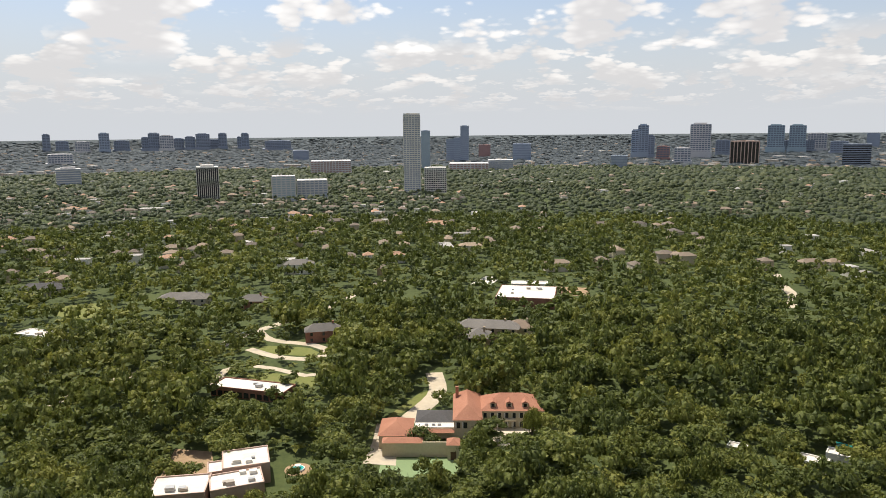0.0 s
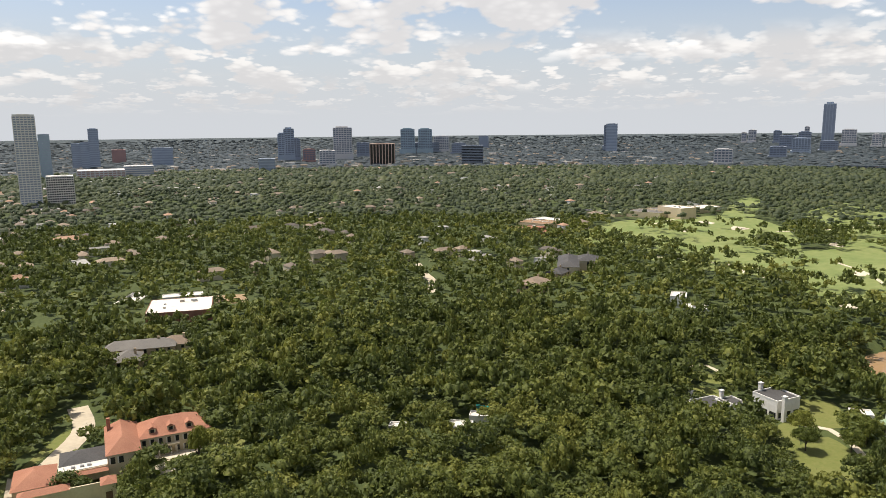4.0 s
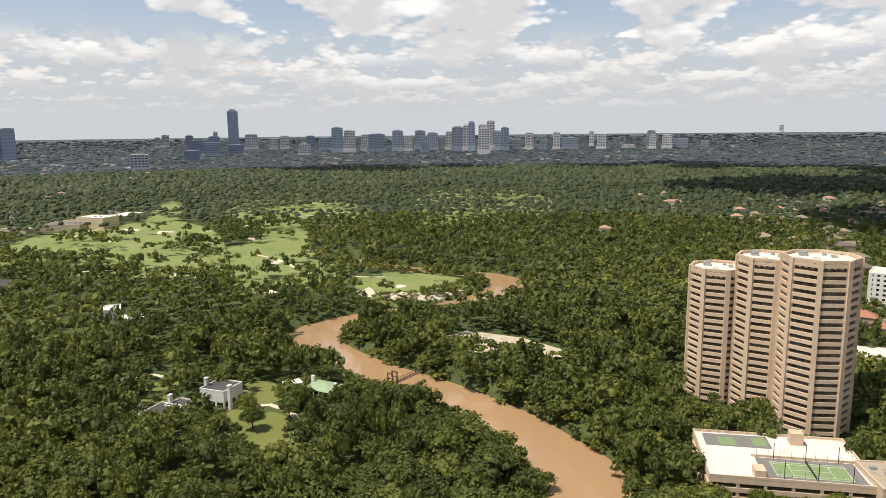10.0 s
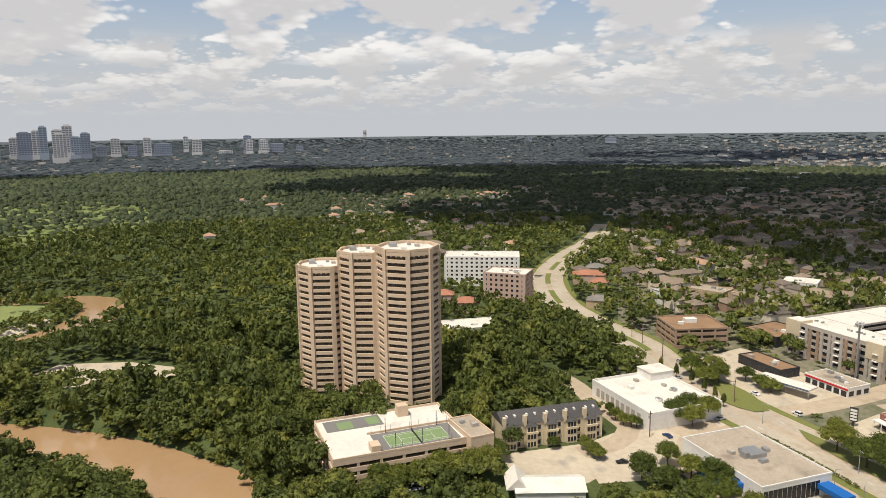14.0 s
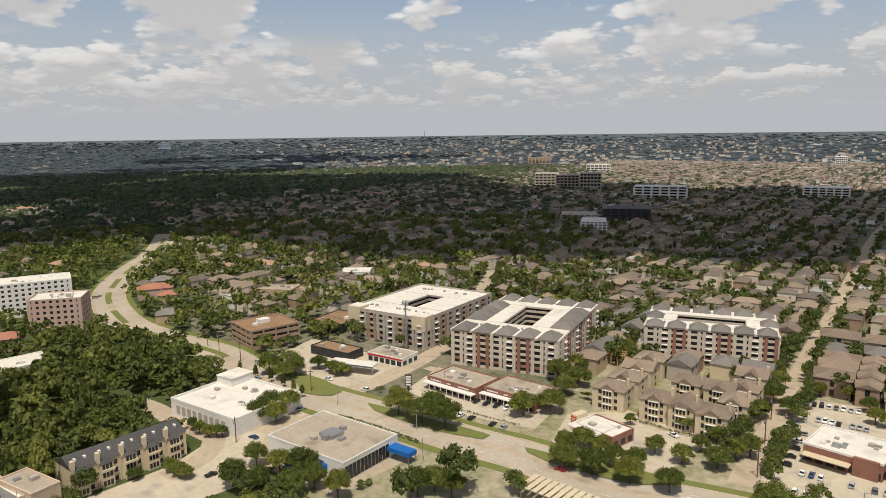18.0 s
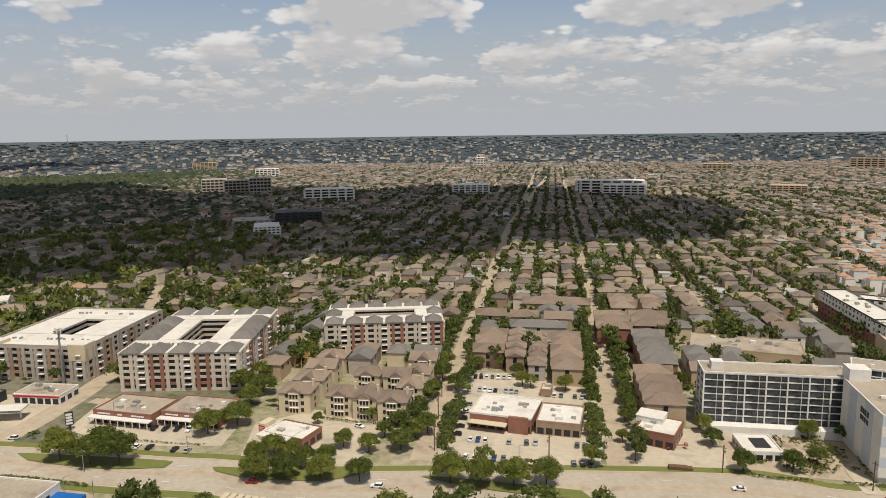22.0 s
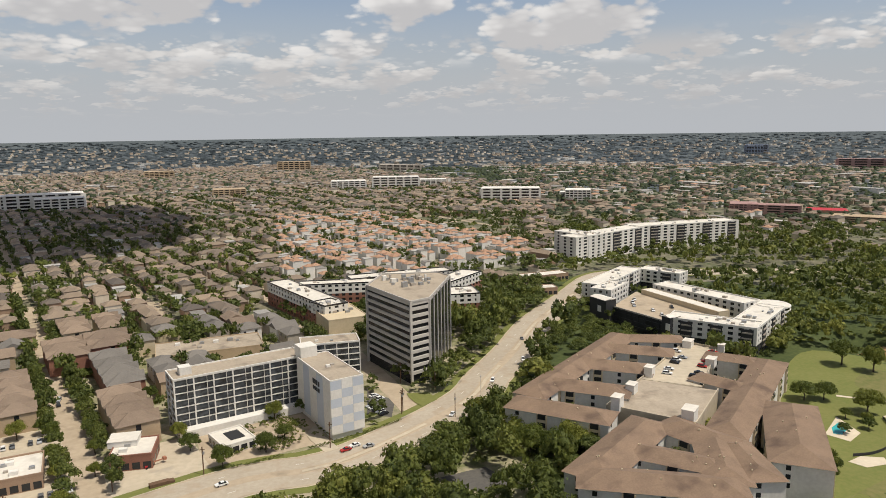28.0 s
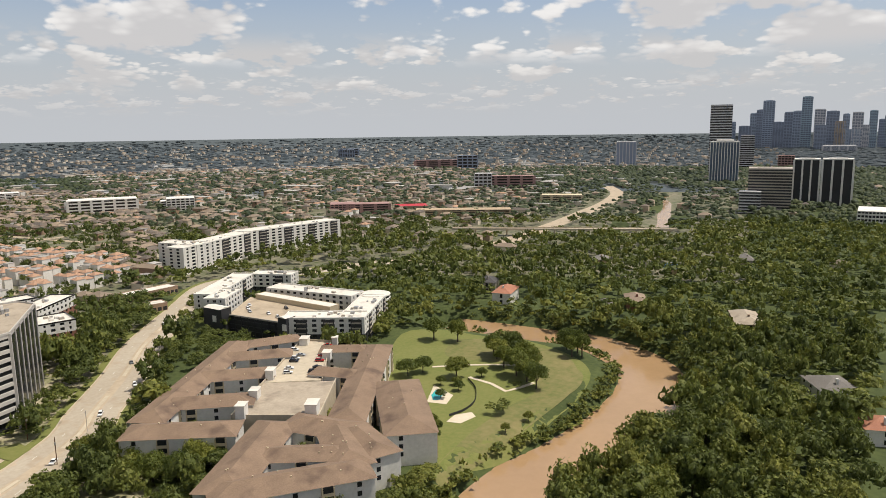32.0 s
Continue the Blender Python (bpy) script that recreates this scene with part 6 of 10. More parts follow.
mansion()
plain_block("modern_house", "salmon stucco house with stained white flat roof", "house", (-80.2, 239.7), (-64.1, 244.6), 15, 7.5, "pink", "white_roof", "salmon stucco house", units=4)
plain_block("modern_house", "salmon stucco house with stained white flat roof", "house", (-80, 225.3), (-63, 231.6), 12, 6.6, "pink", "white_roof", "salmon stucco house", units=5)
plain_block("modern_house", "salmon stucco house with stained white flat roof", "house", (-100.6, 222), (-81.7, 224.6), 14, 6.6, "pink", "white_roof", "salmon stucco house", units=4)
plain_block("modern_house", "salmon stucco porch with open carport", "house", (-86.2, 241.2), (-81.1, 242.8), 9, 5.2, "pink", "white_roof", "salmon stucco house", units=0)
plain_block("modern_house", "long low brick house with white flat roof", "house", (-114.7, 333.2), (-76.5, 321.5), 13, 4.6, "brick", "white_roof", units=4, front="glass")
plain_block("unfinished_house", "large brick house under a new white membrane roof", "house", (38.5, 503.4), (80.3, 494.6), dist((38.5, 503.4), (48.6, 543.2)), 7.6, "brick", "white_roof", parapet=0.3, units=5)
slab("pavement", [(22.5, 578.6), (38.7, 573.5), (53.5, 609.3), (39.9, 614.9)], "white_roof", 0.4, "white concrete slab on a building site")
plain_block("modern_house", "white pavilion with flat roof", "house", (55.6, 556.2), (84.6, 552.6), 12, 5.4, "white_wall", "white_roof", units=1)
slab("pavement", [(92.4, 544.3), (113.5, 528.1), (118.5, 563.3), (96.4, 568.6)], "dirt", 0.1, "bare sandy building site")
for x, y, w, d, h, wall, roof, rz, lab in (
        (*(28.9, 427.8), 38, 12, 7.5, "tan", "shingle_grey", -0.2, "large tan house with grey hipped roof"), (*(21, 411.8), 14, 16, 6.5, "tan", "shingle_grey", -0.2, "tan house wing with grey hipped roof"),
        (*(48.6, 430.6), 16, 12, 6.5, "cream", "shingle", -0.2, "cream house with arched white porch"), (*(-74, 425.3), 22, 10, 7.0, "brick", "shingle_grey", 0.2, "red brick house with twin chimneys"),
        (*(-193.7, 518.1), 36, 16, 6.5, "grey_wall", "shingle_grey", 0.1, "broad house with grey hipped roof"), (*(-322.3, 559.3), 34, 14, 6.0, "grey_wall", "slate", 0.1, "long low house with dark roof"),
        (*(-139.6, 510.3), 20, 12, 6.0, "brick", "shingle_grey", 0.0, "red brick house among trees"), (*(-130.5, 638.3), 26, 14, 9.0, "white_wall", "shingle_grey", 0.0, "white house with grey roof"),
        (*(390.5, 498.9), 55, 18, 11.0, "cream", "slate", 0.9, "chateau-like mansion with steep slate roofs"), (*(414.6, 501.4), 26, 20, 11.0, "cream", "slate", 0.9, "chateau-like mansion wing with slate roof"),
        (*(323.6, 456.7), 26, 18, 7.5, "tan", "shingle", 0.5, "tan house with brown hipped roof"), (*(362.8, 477.6), 18, 14, 8.0, "tan", "slate", 0.5, "tan house with slate turret roof")):
    house(lab, (x, y), rz, w, d, h, wall, roof, 4.0, False, chimney=True)
    RECTS.append((x, y, math.cos(rz), math.sin(rz), w / 2 + 1, d / 2 + 1))
plain_block("modern_house", "white flat-roofed house with brick end walls", "house", (-266.6, 426.9), (-234.4, 416), 12, 5.4, "white_wall", "white_roof", units=4, front="glass")
plain_block("white_villa", "white two-storey villa with grey flat roof and chimneys", "house", (268.6, 206.7), (267.7, 193.1), 14, 8.4, "white_wall", "slate", front="glass", units=0)
plain_block("white_villa", "low white villa wing with grey roof", "house", (241.6, 220.4), (240.8, 208.6), 16, 4.4, "white_wall", "slate", units=0)
plain_block("white_villa", "low white villa wing with chimney", "house", (254.6, 215.6), (253.8, 206.6), 10, 4.4, "white_wall", "slate", units=0)
for a, h in (((273.7, 206.6), 12), ((269.1, 190.7), 11.5), ((246.2, 222.6), 8), ((259, 215.9), 8)):
    c = thing("chimney", "white stuccoed chimney stack", "chimney", a)
    bx(c, "stack", "white_wall", -0.9, 0.9, -0.7, 0.7, 0, h)
    bx(c, "cap", "white_wall", -1.1, 1.1, -0.9, 0.9, h, h + 0.35)
ga, gb = (292.6, 165.3), (289.8, 150.3)
gp = thing("garden_pavilion", "white pavilion with pale green hipped copper roof", "pavilion", ga, turn(ga, gb))
gpw = dist(ga, gb)
keep_off(ga, gb, 12, 3)
bx(gp, "wall", "white_wall", 0.6, gpw - 0.6, 1.0, 11, 0, 4.8)
# dark glazing panel painted in for the shade under the porch
bx(gp, "porch_shadow", "glass", 1.5, gpw - 1.5, 0.85, 1.2, 0.2, 3.8)
hip(gp, "roof", "green_metal", 0, gpw, 0, 12, 4.8, 1.8, 0.7)
for k in range(6):
    bx(gp, "column", "white_wall", k * (gpw - 0.4) / 5, k * (gpw - 0.4) / 5 + 0.4, -0.2, 0.2, 0, 4.8)
bx(gp, "chimney", "white_wall", -1.6, 0.0, 8, 9.6, 0, 8.0)
bx(gp, "chimney", "white_wall", gpw, gpw + 1.6, 4, 5.6, 0, 8.0)
plain_block("garden_pavilion", "low white pavilion wing with flat roof", "pavilion", (293.8, 175.4), (300, 169.4), 7, 3.8, "white_wall", "white_roof", units=0)
slab("pool", [(161.6, 274.1), (165.7, 269.4), (160.2, 259.4), (156.6, 264.5)], "pool", 0.12, "turquoise swimming pool", "pool")
for p, w, d in (((111.9, 263.3), 7, 5), ((133.9, 250.8), 10, 7), ((147.6, 256.3), 9, 6)):
    plain_block("pool_house", "white flat-roofed pool house among trees", "house", p, (p[0] + w * 0.8, p[1] - w * 0.6), d, 3.4, "white_wall", "white_roof", units=0)


# ---- timber footbridge ----
def bridge():
    a, b = (309.5, 134.5), (343.6, 123.5)
    o = thing("footbridge", "rusty timber and steel footbridge over the bayou", "bridge", a, turn(a, b))
    w = dist(a, b)
    bx(o, "deck", "wood", 0, w, -1.2, 1.2, -0.6, -0.3)
    for s in (-1.2, 1.2):
        bx(o, "rail", "wood", 0, w, s - 0.08, s + 0.08, 0.9, 1.05)
        for k in range(16):
            bx(o, "rail_post", "wood", k * w / 15 - 0.08, k * w / 15 + 0.08, s - 0.08, s + 0.08, -0.4, 1.0)
    for x in (w * 0.32, w * 0.32 + 3.5):
        for s in (-1.6, 1.6):
            bx(o, "pylon", "wood", x - 0.25, x + 0.25, s - 0.25, s + 0.25, -8, 6.0)
        bx(o, "crossbeam", "wood", x - 0.25, x + 0.25, -1.6, 1.6, 5.4, 6.0)
        bx(o, "pylon_cap", "wood", x - 0.4, x + 0.4, -2.0, 2.0, 3.0, 3.3)


bridge()

# ---- country club and other mid-distance blocks ----
for a, b, d, h, wall, roof, lab in (
        ((722, 788.5), (740.4, 740.4), 40, 8, "cream", "shingle_grey", "long cream clubhouse wing with grey roof"), ((758.2, 757.7), (790.7, 749.1), 40, 9, "cream", "shingle_grey", "cream clubhouse wing with grey roof"),
        ((761.6, 721.4), (791.6, 721.6), 45, 15, "cream", "white_roof", "tall cream clubhouse hall with colonnade"), ((828.5, 755.4), (892.7, 764.2), 30, 7, "cream", "white_roof", "low cream clubhouse wing with flat roof"),
        ((666.7, 847.3), (693.1, 829.3), 20, 6, "black_wall", "slate", "dark low pavilion with slate roof"), ((700.3, 832.3), (702.8, 791.4), 18, 5, "cream", "green_metal", "low cream pavilion with green roof"),
        ((521.9, 778.3), (539.2, 734.7), 40, 7, "cream", "brown_roof", "tan club building with flat roof"), ((554.3, 754.7), (590.7, 762.4), 40, 7, "white_wall", "white_roof", "pale club building with flat roof"),
        ((490.4, 751.8), (508.7, 726.4), 14, 4.5, "brick", "terracotta", "low brick pavilion with terracotta roof"), ((513.1, 746.6), (525.5, 726.1), 14, 4.5, "brick", "terracotta", "low brick pavilion with terracotta roof"),
        ((503.1, 700.4), (520.1, 677.9), 14, 4.5, "brick", "terracotta", "low brick pavilion with terracotta roof"), ((377.3, 363.9), (384.5, 355.7), 16, 8, "white_wall", "white_roof", "white modern house with flat roof"),
        ((370.1, 344.4), (380.9, 331.1), 12, 5, "white_wall", "white_roof", "white modern house wing with flat roof"), ((412.9, -100), (411.4, -137), 22, 5.5, "white_wall", "white_roof", "long white hall with flat roof"),
        ((455.1, -307.8), (443.3, -331), 18, 7, "tan", "gravel_roof", "tan stepped stucco office building"), ((465.8, -304.5), (441.6, -318.5), 18, 8, "tan", "gravel_roof", "tan stepped stucco office building"),
        ((460.9, -384.7), (442.7, -401.1), 20, 9, "white_wall", "white_roof", "white building with flat roof")):
    plain_block("building", lab, "building", a, b, d, h, wall, roof, units=3)
for a, b, d, t, f, wall, lab in (((560.9, -138.5), (540.7, -197.2), 28, 24, 7, "white_wall", "seven-storey white apartment building with arched ground floor"),
                                 ((498.4, -153), (480, -179.7), 24, 22, 6, "pink", "six-storey pink stucco apartment building with white roof")):
    midrise("apartment_block", lab, "apartment building", a, b, d, t, f, max(4, round(dist(a, b) / 4.2)), wall, "glass", "white_roof", pier=0.55, band=0.5, units=10)
for x, y, w, d, h, wall, roof, rz, lab in (
        (*(500.9, -122.3), 16, 12, 8, "pink", "terracotta", 1.3, "pink house with terracotta roof"), (*(473, -132.6), 18, 12, 8, "pink", "terracotta", 1.3, "pink house with terracotta roof"),
        (*(536.7, -257.4), 26, 14, 8, "pink", "terracotta", 1.2, "pink mediterranean mansion with terracotta roof"), (*(514.1, -256), 14, 10, 6, "pink", "terracotta", 1.2, "pink mansion wing with terracotta roof"),
        (*(566.8, -279), 18, 14, 7, "grey_wall", "shingle_grey", 1.0, "grey house with shingle roof"), (*(458.5, -229), 18, 12, 6, "tan", "shingle_grey", 1.0, "house with dark turret roofs"),
        (*(757.5, -468.4), 18, 12, 7, "brick", "terracotta", 0.3, "house with orange tiled roof"), (*(-470, -234), 26, 14, 9, "white_wall", "terracotta", 0.2, "white villa with terracotta roofs"),
        (*(-494.6, -261.4), 18, 14, 9, "grey_wall", "slate", 0.3, "grey house with slate roof"), (*(-497.9, -143.3), 24, 14, 7, "brick", "shingle", 0.4, "brick house with steep brown roofs"),
        (*(-478.7, -159.9), 16, 10, 5, "grey_wall", "shingle_grey", 0.2, "small grey house among trees"), (*(-634.3, -151.7), 16, 12, 6, "tan", "blue_cloth", 0.2, "house under a bright blue tarpaulin"),
        (*(-473.8, -65.4), 34, 16, 8, "tan_brick", "gravel_roof", 0.3, "tan brick mansion with flat roof"), (*(-373.4, -12.3), 22, 18, 6, "white_wall", "shingle_grey", 0.5, "white house with grey metal roof"),
        (*(-328.5, 8.5), 16, 16, 7, "white_wall", "terracotta", 0.3, "white house with terracotta roof"), (*(-641.8, -218.2), 20, 12, 7, "tan", "shingle_grey", 0.3, "tan house with grey roof"),
        (*(-708.6, -101), 26, 12, 6, "grey_wall", "shingle_grey", 0.3, "low grey house among trees")):
    house(lab, (x, y), rz, w, d, h, wall, roof, 3.4, False, chimney=True)
    RECTS.append((x, y, math.cos(rz), math.sin(rz), w / 2 + 1, d / 2 + 1))


# ---- far towers ----
def far_tower(label, spec, m, glass="far_dark", bands=0, fins=0, depth=None, category="tower", cap=0):
    x, y, w, z0, h = spec
    o = thing("tower_block", label, category, (x, y), math.atan2(-x, y), z=z0 - 3)
    d = depth or w * 0.8
    r = math.hypot(x, y)
    h += 3
    if category == "skyline tower" and not (bands or fins):
        bands, fins, glass = max(4, int(h / 8)), max(3, int(w / 9)), "far_night"
    bx(o, "shaft", glass if (bands or fins) else m, -w / 2 + 0.3, w / 2 - 0.3, 0.3, d, 0, h - 0.5)
    if r > 1000 and (bands or fins):
        V, F = [], []
        for x0, x1, y0, y1, q0, q1 in [(-w / 2, w / 2, 0, d + 0.2, k * h / bands, (k + 0.42) * h / bands) for k in range(bands)] + [(-w / 2 + (k - 0.14 * (fins - 1) / fins) * w / (fins - 1), -w / 2 + (k + 0.14 * (fins - 1) / fins) * w / (fins - 1), -0.2, 0.5, 0, h) for k in range(fins)]:
            F += [tuple(i + len(V) for i in f) for f in CUBE_F]
            V += [((x0 + x1) / 2 + a * (x1 - x0), (y0 + y1) / 2 + b * (y1 - y0), q0 + c * (q1 - q0)) for a, b, c in CUBE_V]
        tagged(link("facade_grid", mesh_of("facade_grid", V, F, M[m]), o), kind="stuff")
        bands = fins = 0
    for k in range(bands):
        bx(o, "spandrel", m, -w / 2, w / 2, 0, d + 0.2, k * h / bands, (k + 0.52) * h / bands)
    for k in range(fins):
        t = -w / 2 + k * w / (fins - 1)
        bx(o, "fin", m, t - 0.22 * w / fins, t + 0.22 * w / fins, -0.2, 0.5, 0, h)
    bx(o, "roof", m, -w / 2, w / 2, 0, d + 0.2, h - 0.5, h + 0.02 * h)
    if category == "skyline tower":
        bx(o, "upper_tier", m, -w * 0.36, w * 0.30, 0.15 * d, d * 0.8, h, h * 1.06)
        bx(o, "podium", m, -w * 0.62, w * 0.58, -2, d, 0, h * 0.22)
    else:
        bx(o, "plant_room", m, -w * 0.3, w * 0.3, d * 0.25, d * 0.7, h, h + (cap or 0.03 * h))
    keep_off((x, y), (x + w * math.cos(math.atan2(-x, y)), y), d, 5)
    return o


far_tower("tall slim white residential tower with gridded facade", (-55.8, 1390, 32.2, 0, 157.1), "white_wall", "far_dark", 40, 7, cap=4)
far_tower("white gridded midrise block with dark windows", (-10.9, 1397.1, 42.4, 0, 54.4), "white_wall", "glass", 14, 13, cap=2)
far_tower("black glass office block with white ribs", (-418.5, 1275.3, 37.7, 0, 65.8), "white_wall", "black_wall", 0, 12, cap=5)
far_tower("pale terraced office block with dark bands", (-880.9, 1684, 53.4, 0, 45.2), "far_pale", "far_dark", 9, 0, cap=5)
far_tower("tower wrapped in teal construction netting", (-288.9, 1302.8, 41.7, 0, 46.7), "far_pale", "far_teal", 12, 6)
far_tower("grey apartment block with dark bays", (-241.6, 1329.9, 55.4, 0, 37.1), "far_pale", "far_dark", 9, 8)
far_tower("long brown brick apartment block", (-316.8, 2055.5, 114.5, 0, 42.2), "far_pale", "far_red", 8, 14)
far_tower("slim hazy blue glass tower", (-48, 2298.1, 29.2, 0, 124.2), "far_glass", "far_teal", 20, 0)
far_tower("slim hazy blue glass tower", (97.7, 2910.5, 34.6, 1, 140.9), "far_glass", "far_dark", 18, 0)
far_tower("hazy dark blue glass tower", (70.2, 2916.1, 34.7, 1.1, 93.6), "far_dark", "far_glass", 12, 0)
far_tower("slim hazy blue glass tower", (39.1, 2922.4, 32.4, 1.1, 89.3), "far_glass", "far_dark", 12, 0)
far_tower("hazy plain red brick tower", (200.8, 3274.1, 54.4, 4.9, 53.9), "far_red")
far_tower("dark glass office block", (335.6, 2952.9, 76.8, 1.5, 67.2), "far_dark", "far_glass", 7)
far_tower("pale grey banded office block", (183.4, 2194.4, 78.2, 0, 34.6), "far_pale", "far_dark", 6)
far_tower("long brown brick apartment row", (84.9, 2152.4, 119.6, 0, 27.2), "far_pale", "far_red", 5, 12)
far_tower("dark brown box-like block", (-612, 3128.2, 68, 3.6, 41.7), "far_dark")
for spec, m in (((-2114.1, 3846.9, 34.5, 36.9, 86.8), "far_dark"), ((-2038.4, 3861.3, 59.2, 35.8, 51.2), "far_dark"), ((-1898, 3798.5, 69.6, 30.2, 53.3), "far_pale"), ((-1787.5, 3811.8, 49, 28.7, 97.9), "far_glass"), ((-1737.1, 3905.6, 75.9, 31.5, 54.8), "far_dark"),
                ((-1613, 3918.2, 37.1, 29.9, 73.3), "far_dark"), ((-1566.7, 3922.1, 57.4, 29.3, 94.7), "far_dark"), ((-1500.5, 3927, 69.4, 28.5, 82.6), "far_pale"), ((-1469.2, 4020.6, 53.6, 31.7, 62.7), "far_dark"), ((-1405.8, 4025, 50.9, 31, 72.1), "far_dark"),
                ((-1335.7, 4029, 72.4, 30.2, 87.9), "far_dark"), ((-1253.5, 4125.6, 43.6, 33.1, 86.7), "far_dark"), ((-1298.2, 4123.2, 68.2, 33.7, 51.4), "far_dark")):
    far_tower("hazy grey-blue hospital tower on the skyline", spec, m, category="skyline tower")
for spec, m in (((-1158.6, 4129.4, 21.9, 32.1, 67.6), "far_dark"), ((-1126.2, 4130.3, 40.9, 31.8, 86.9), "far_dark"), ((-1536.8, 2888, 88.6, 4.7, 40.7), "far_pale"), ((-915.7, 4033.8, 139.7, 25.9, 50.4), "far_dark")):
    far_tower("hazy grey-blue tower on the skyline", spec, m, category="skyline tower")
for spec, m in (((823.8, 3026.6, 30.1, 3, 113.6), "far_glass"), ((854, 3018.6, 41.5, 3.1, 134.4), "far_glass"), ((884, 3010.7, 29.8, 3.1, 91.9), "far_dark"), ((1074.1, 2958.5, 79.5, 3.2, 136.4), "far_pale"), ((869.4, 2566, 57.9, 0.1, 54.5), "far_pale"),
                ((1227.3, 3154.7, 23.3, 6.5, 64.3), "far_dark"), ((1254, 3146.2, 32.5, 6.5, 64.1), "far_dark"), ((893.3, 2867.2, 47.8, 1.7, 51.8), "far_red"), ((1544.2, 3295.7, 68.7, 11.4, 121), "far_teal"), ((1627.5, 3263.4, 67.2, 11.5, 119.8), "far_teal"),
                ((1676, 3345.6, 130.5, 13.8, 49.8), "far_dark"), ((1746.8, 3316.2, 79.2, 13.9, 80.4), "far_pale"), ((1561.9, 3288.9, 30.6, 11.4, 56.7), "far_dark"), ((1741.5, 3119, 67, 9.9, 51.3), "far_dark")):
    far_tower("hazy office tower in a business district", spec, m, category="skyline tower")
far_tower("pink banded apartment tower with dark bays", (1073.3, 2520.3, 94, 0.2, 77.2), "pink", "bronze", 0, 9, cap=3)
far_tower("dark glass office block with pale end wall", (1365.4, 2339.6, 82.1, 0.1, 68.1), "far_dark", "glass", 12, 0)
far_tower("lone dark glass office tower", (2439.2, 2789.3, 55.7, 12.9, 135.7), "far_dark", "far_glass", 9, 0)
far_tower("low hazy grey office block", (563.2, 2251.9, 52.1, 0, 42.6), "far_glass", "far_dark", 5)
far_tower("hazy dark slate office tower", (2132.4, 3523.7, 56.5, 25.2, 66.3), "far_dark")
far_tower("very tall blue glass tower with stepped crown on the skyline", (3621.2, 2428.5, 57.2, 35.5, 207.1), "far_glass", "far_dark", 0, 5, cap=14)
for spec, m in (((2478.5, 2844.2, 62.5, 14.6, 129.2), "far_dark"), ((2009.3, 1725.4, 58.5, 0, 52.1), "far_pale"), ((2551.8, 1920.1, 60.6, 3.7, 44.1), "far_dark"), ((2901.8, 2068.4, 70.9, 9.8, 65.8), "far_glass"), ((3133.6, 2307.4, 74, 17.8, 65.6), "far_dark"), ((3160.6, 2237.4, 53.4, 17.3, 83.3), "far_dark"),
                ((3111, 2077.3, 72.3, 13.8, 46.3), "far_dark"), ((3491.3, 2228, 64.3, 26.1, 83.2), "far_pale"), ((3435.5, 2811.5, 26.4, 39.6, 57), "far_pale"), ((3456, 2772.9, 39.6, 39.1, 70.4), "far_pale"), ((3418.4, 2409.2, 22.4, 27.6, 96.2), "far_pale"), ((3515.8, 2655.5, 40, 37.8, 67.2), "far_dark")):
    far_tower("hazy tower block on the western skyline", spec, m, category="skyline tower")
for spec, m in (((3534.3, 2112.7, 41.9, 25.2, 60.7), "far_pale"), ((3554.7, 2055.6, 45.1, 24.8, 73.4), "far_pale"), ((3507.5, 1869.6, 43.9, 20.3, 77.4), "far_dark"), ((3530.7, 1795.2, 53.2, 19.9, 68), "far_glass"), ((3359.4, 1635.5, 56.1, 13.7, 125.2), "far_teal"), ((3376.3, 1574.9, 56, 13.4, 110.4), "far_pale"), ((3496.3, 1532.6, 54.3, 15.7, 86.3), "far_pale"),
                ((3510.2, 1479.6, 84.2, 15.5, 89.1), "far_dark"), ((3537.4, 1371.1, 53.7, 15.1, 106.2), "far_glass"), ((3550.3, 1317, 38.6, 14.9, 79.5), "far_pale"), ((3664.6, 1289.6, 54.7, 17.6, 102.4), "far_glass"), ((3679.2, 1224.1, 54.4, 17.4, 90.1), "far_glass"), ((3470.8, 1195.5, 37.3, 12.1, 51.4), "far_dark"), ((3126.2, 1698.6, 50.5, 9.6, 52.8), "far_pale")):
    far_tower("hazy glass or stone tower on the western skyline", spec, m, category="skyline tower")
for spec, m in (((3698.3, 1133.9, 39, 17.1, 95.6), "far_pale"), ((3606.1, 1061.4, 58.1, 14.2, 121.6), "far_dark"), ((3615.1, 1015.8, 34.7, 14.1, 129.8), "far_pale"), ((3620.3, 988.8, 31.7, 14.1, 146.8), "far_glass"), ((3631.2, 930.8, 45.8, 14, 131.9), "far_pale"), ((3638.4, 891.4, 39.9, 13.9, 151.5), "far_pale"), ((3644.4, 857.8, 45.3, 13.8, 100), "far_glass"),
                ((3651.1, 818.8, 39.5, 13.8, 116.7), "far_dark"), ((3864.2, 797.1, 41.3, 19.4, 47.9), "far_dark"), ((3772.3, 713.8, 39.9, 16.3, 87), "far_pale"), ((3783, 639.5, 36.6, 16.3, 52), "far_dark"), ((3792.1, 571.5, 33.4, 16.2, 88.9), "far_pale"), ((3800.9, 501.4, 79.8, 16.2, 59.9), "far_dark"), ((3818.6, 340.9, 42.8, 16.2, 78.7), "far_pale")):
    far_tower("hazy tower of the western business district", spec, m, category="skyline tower")
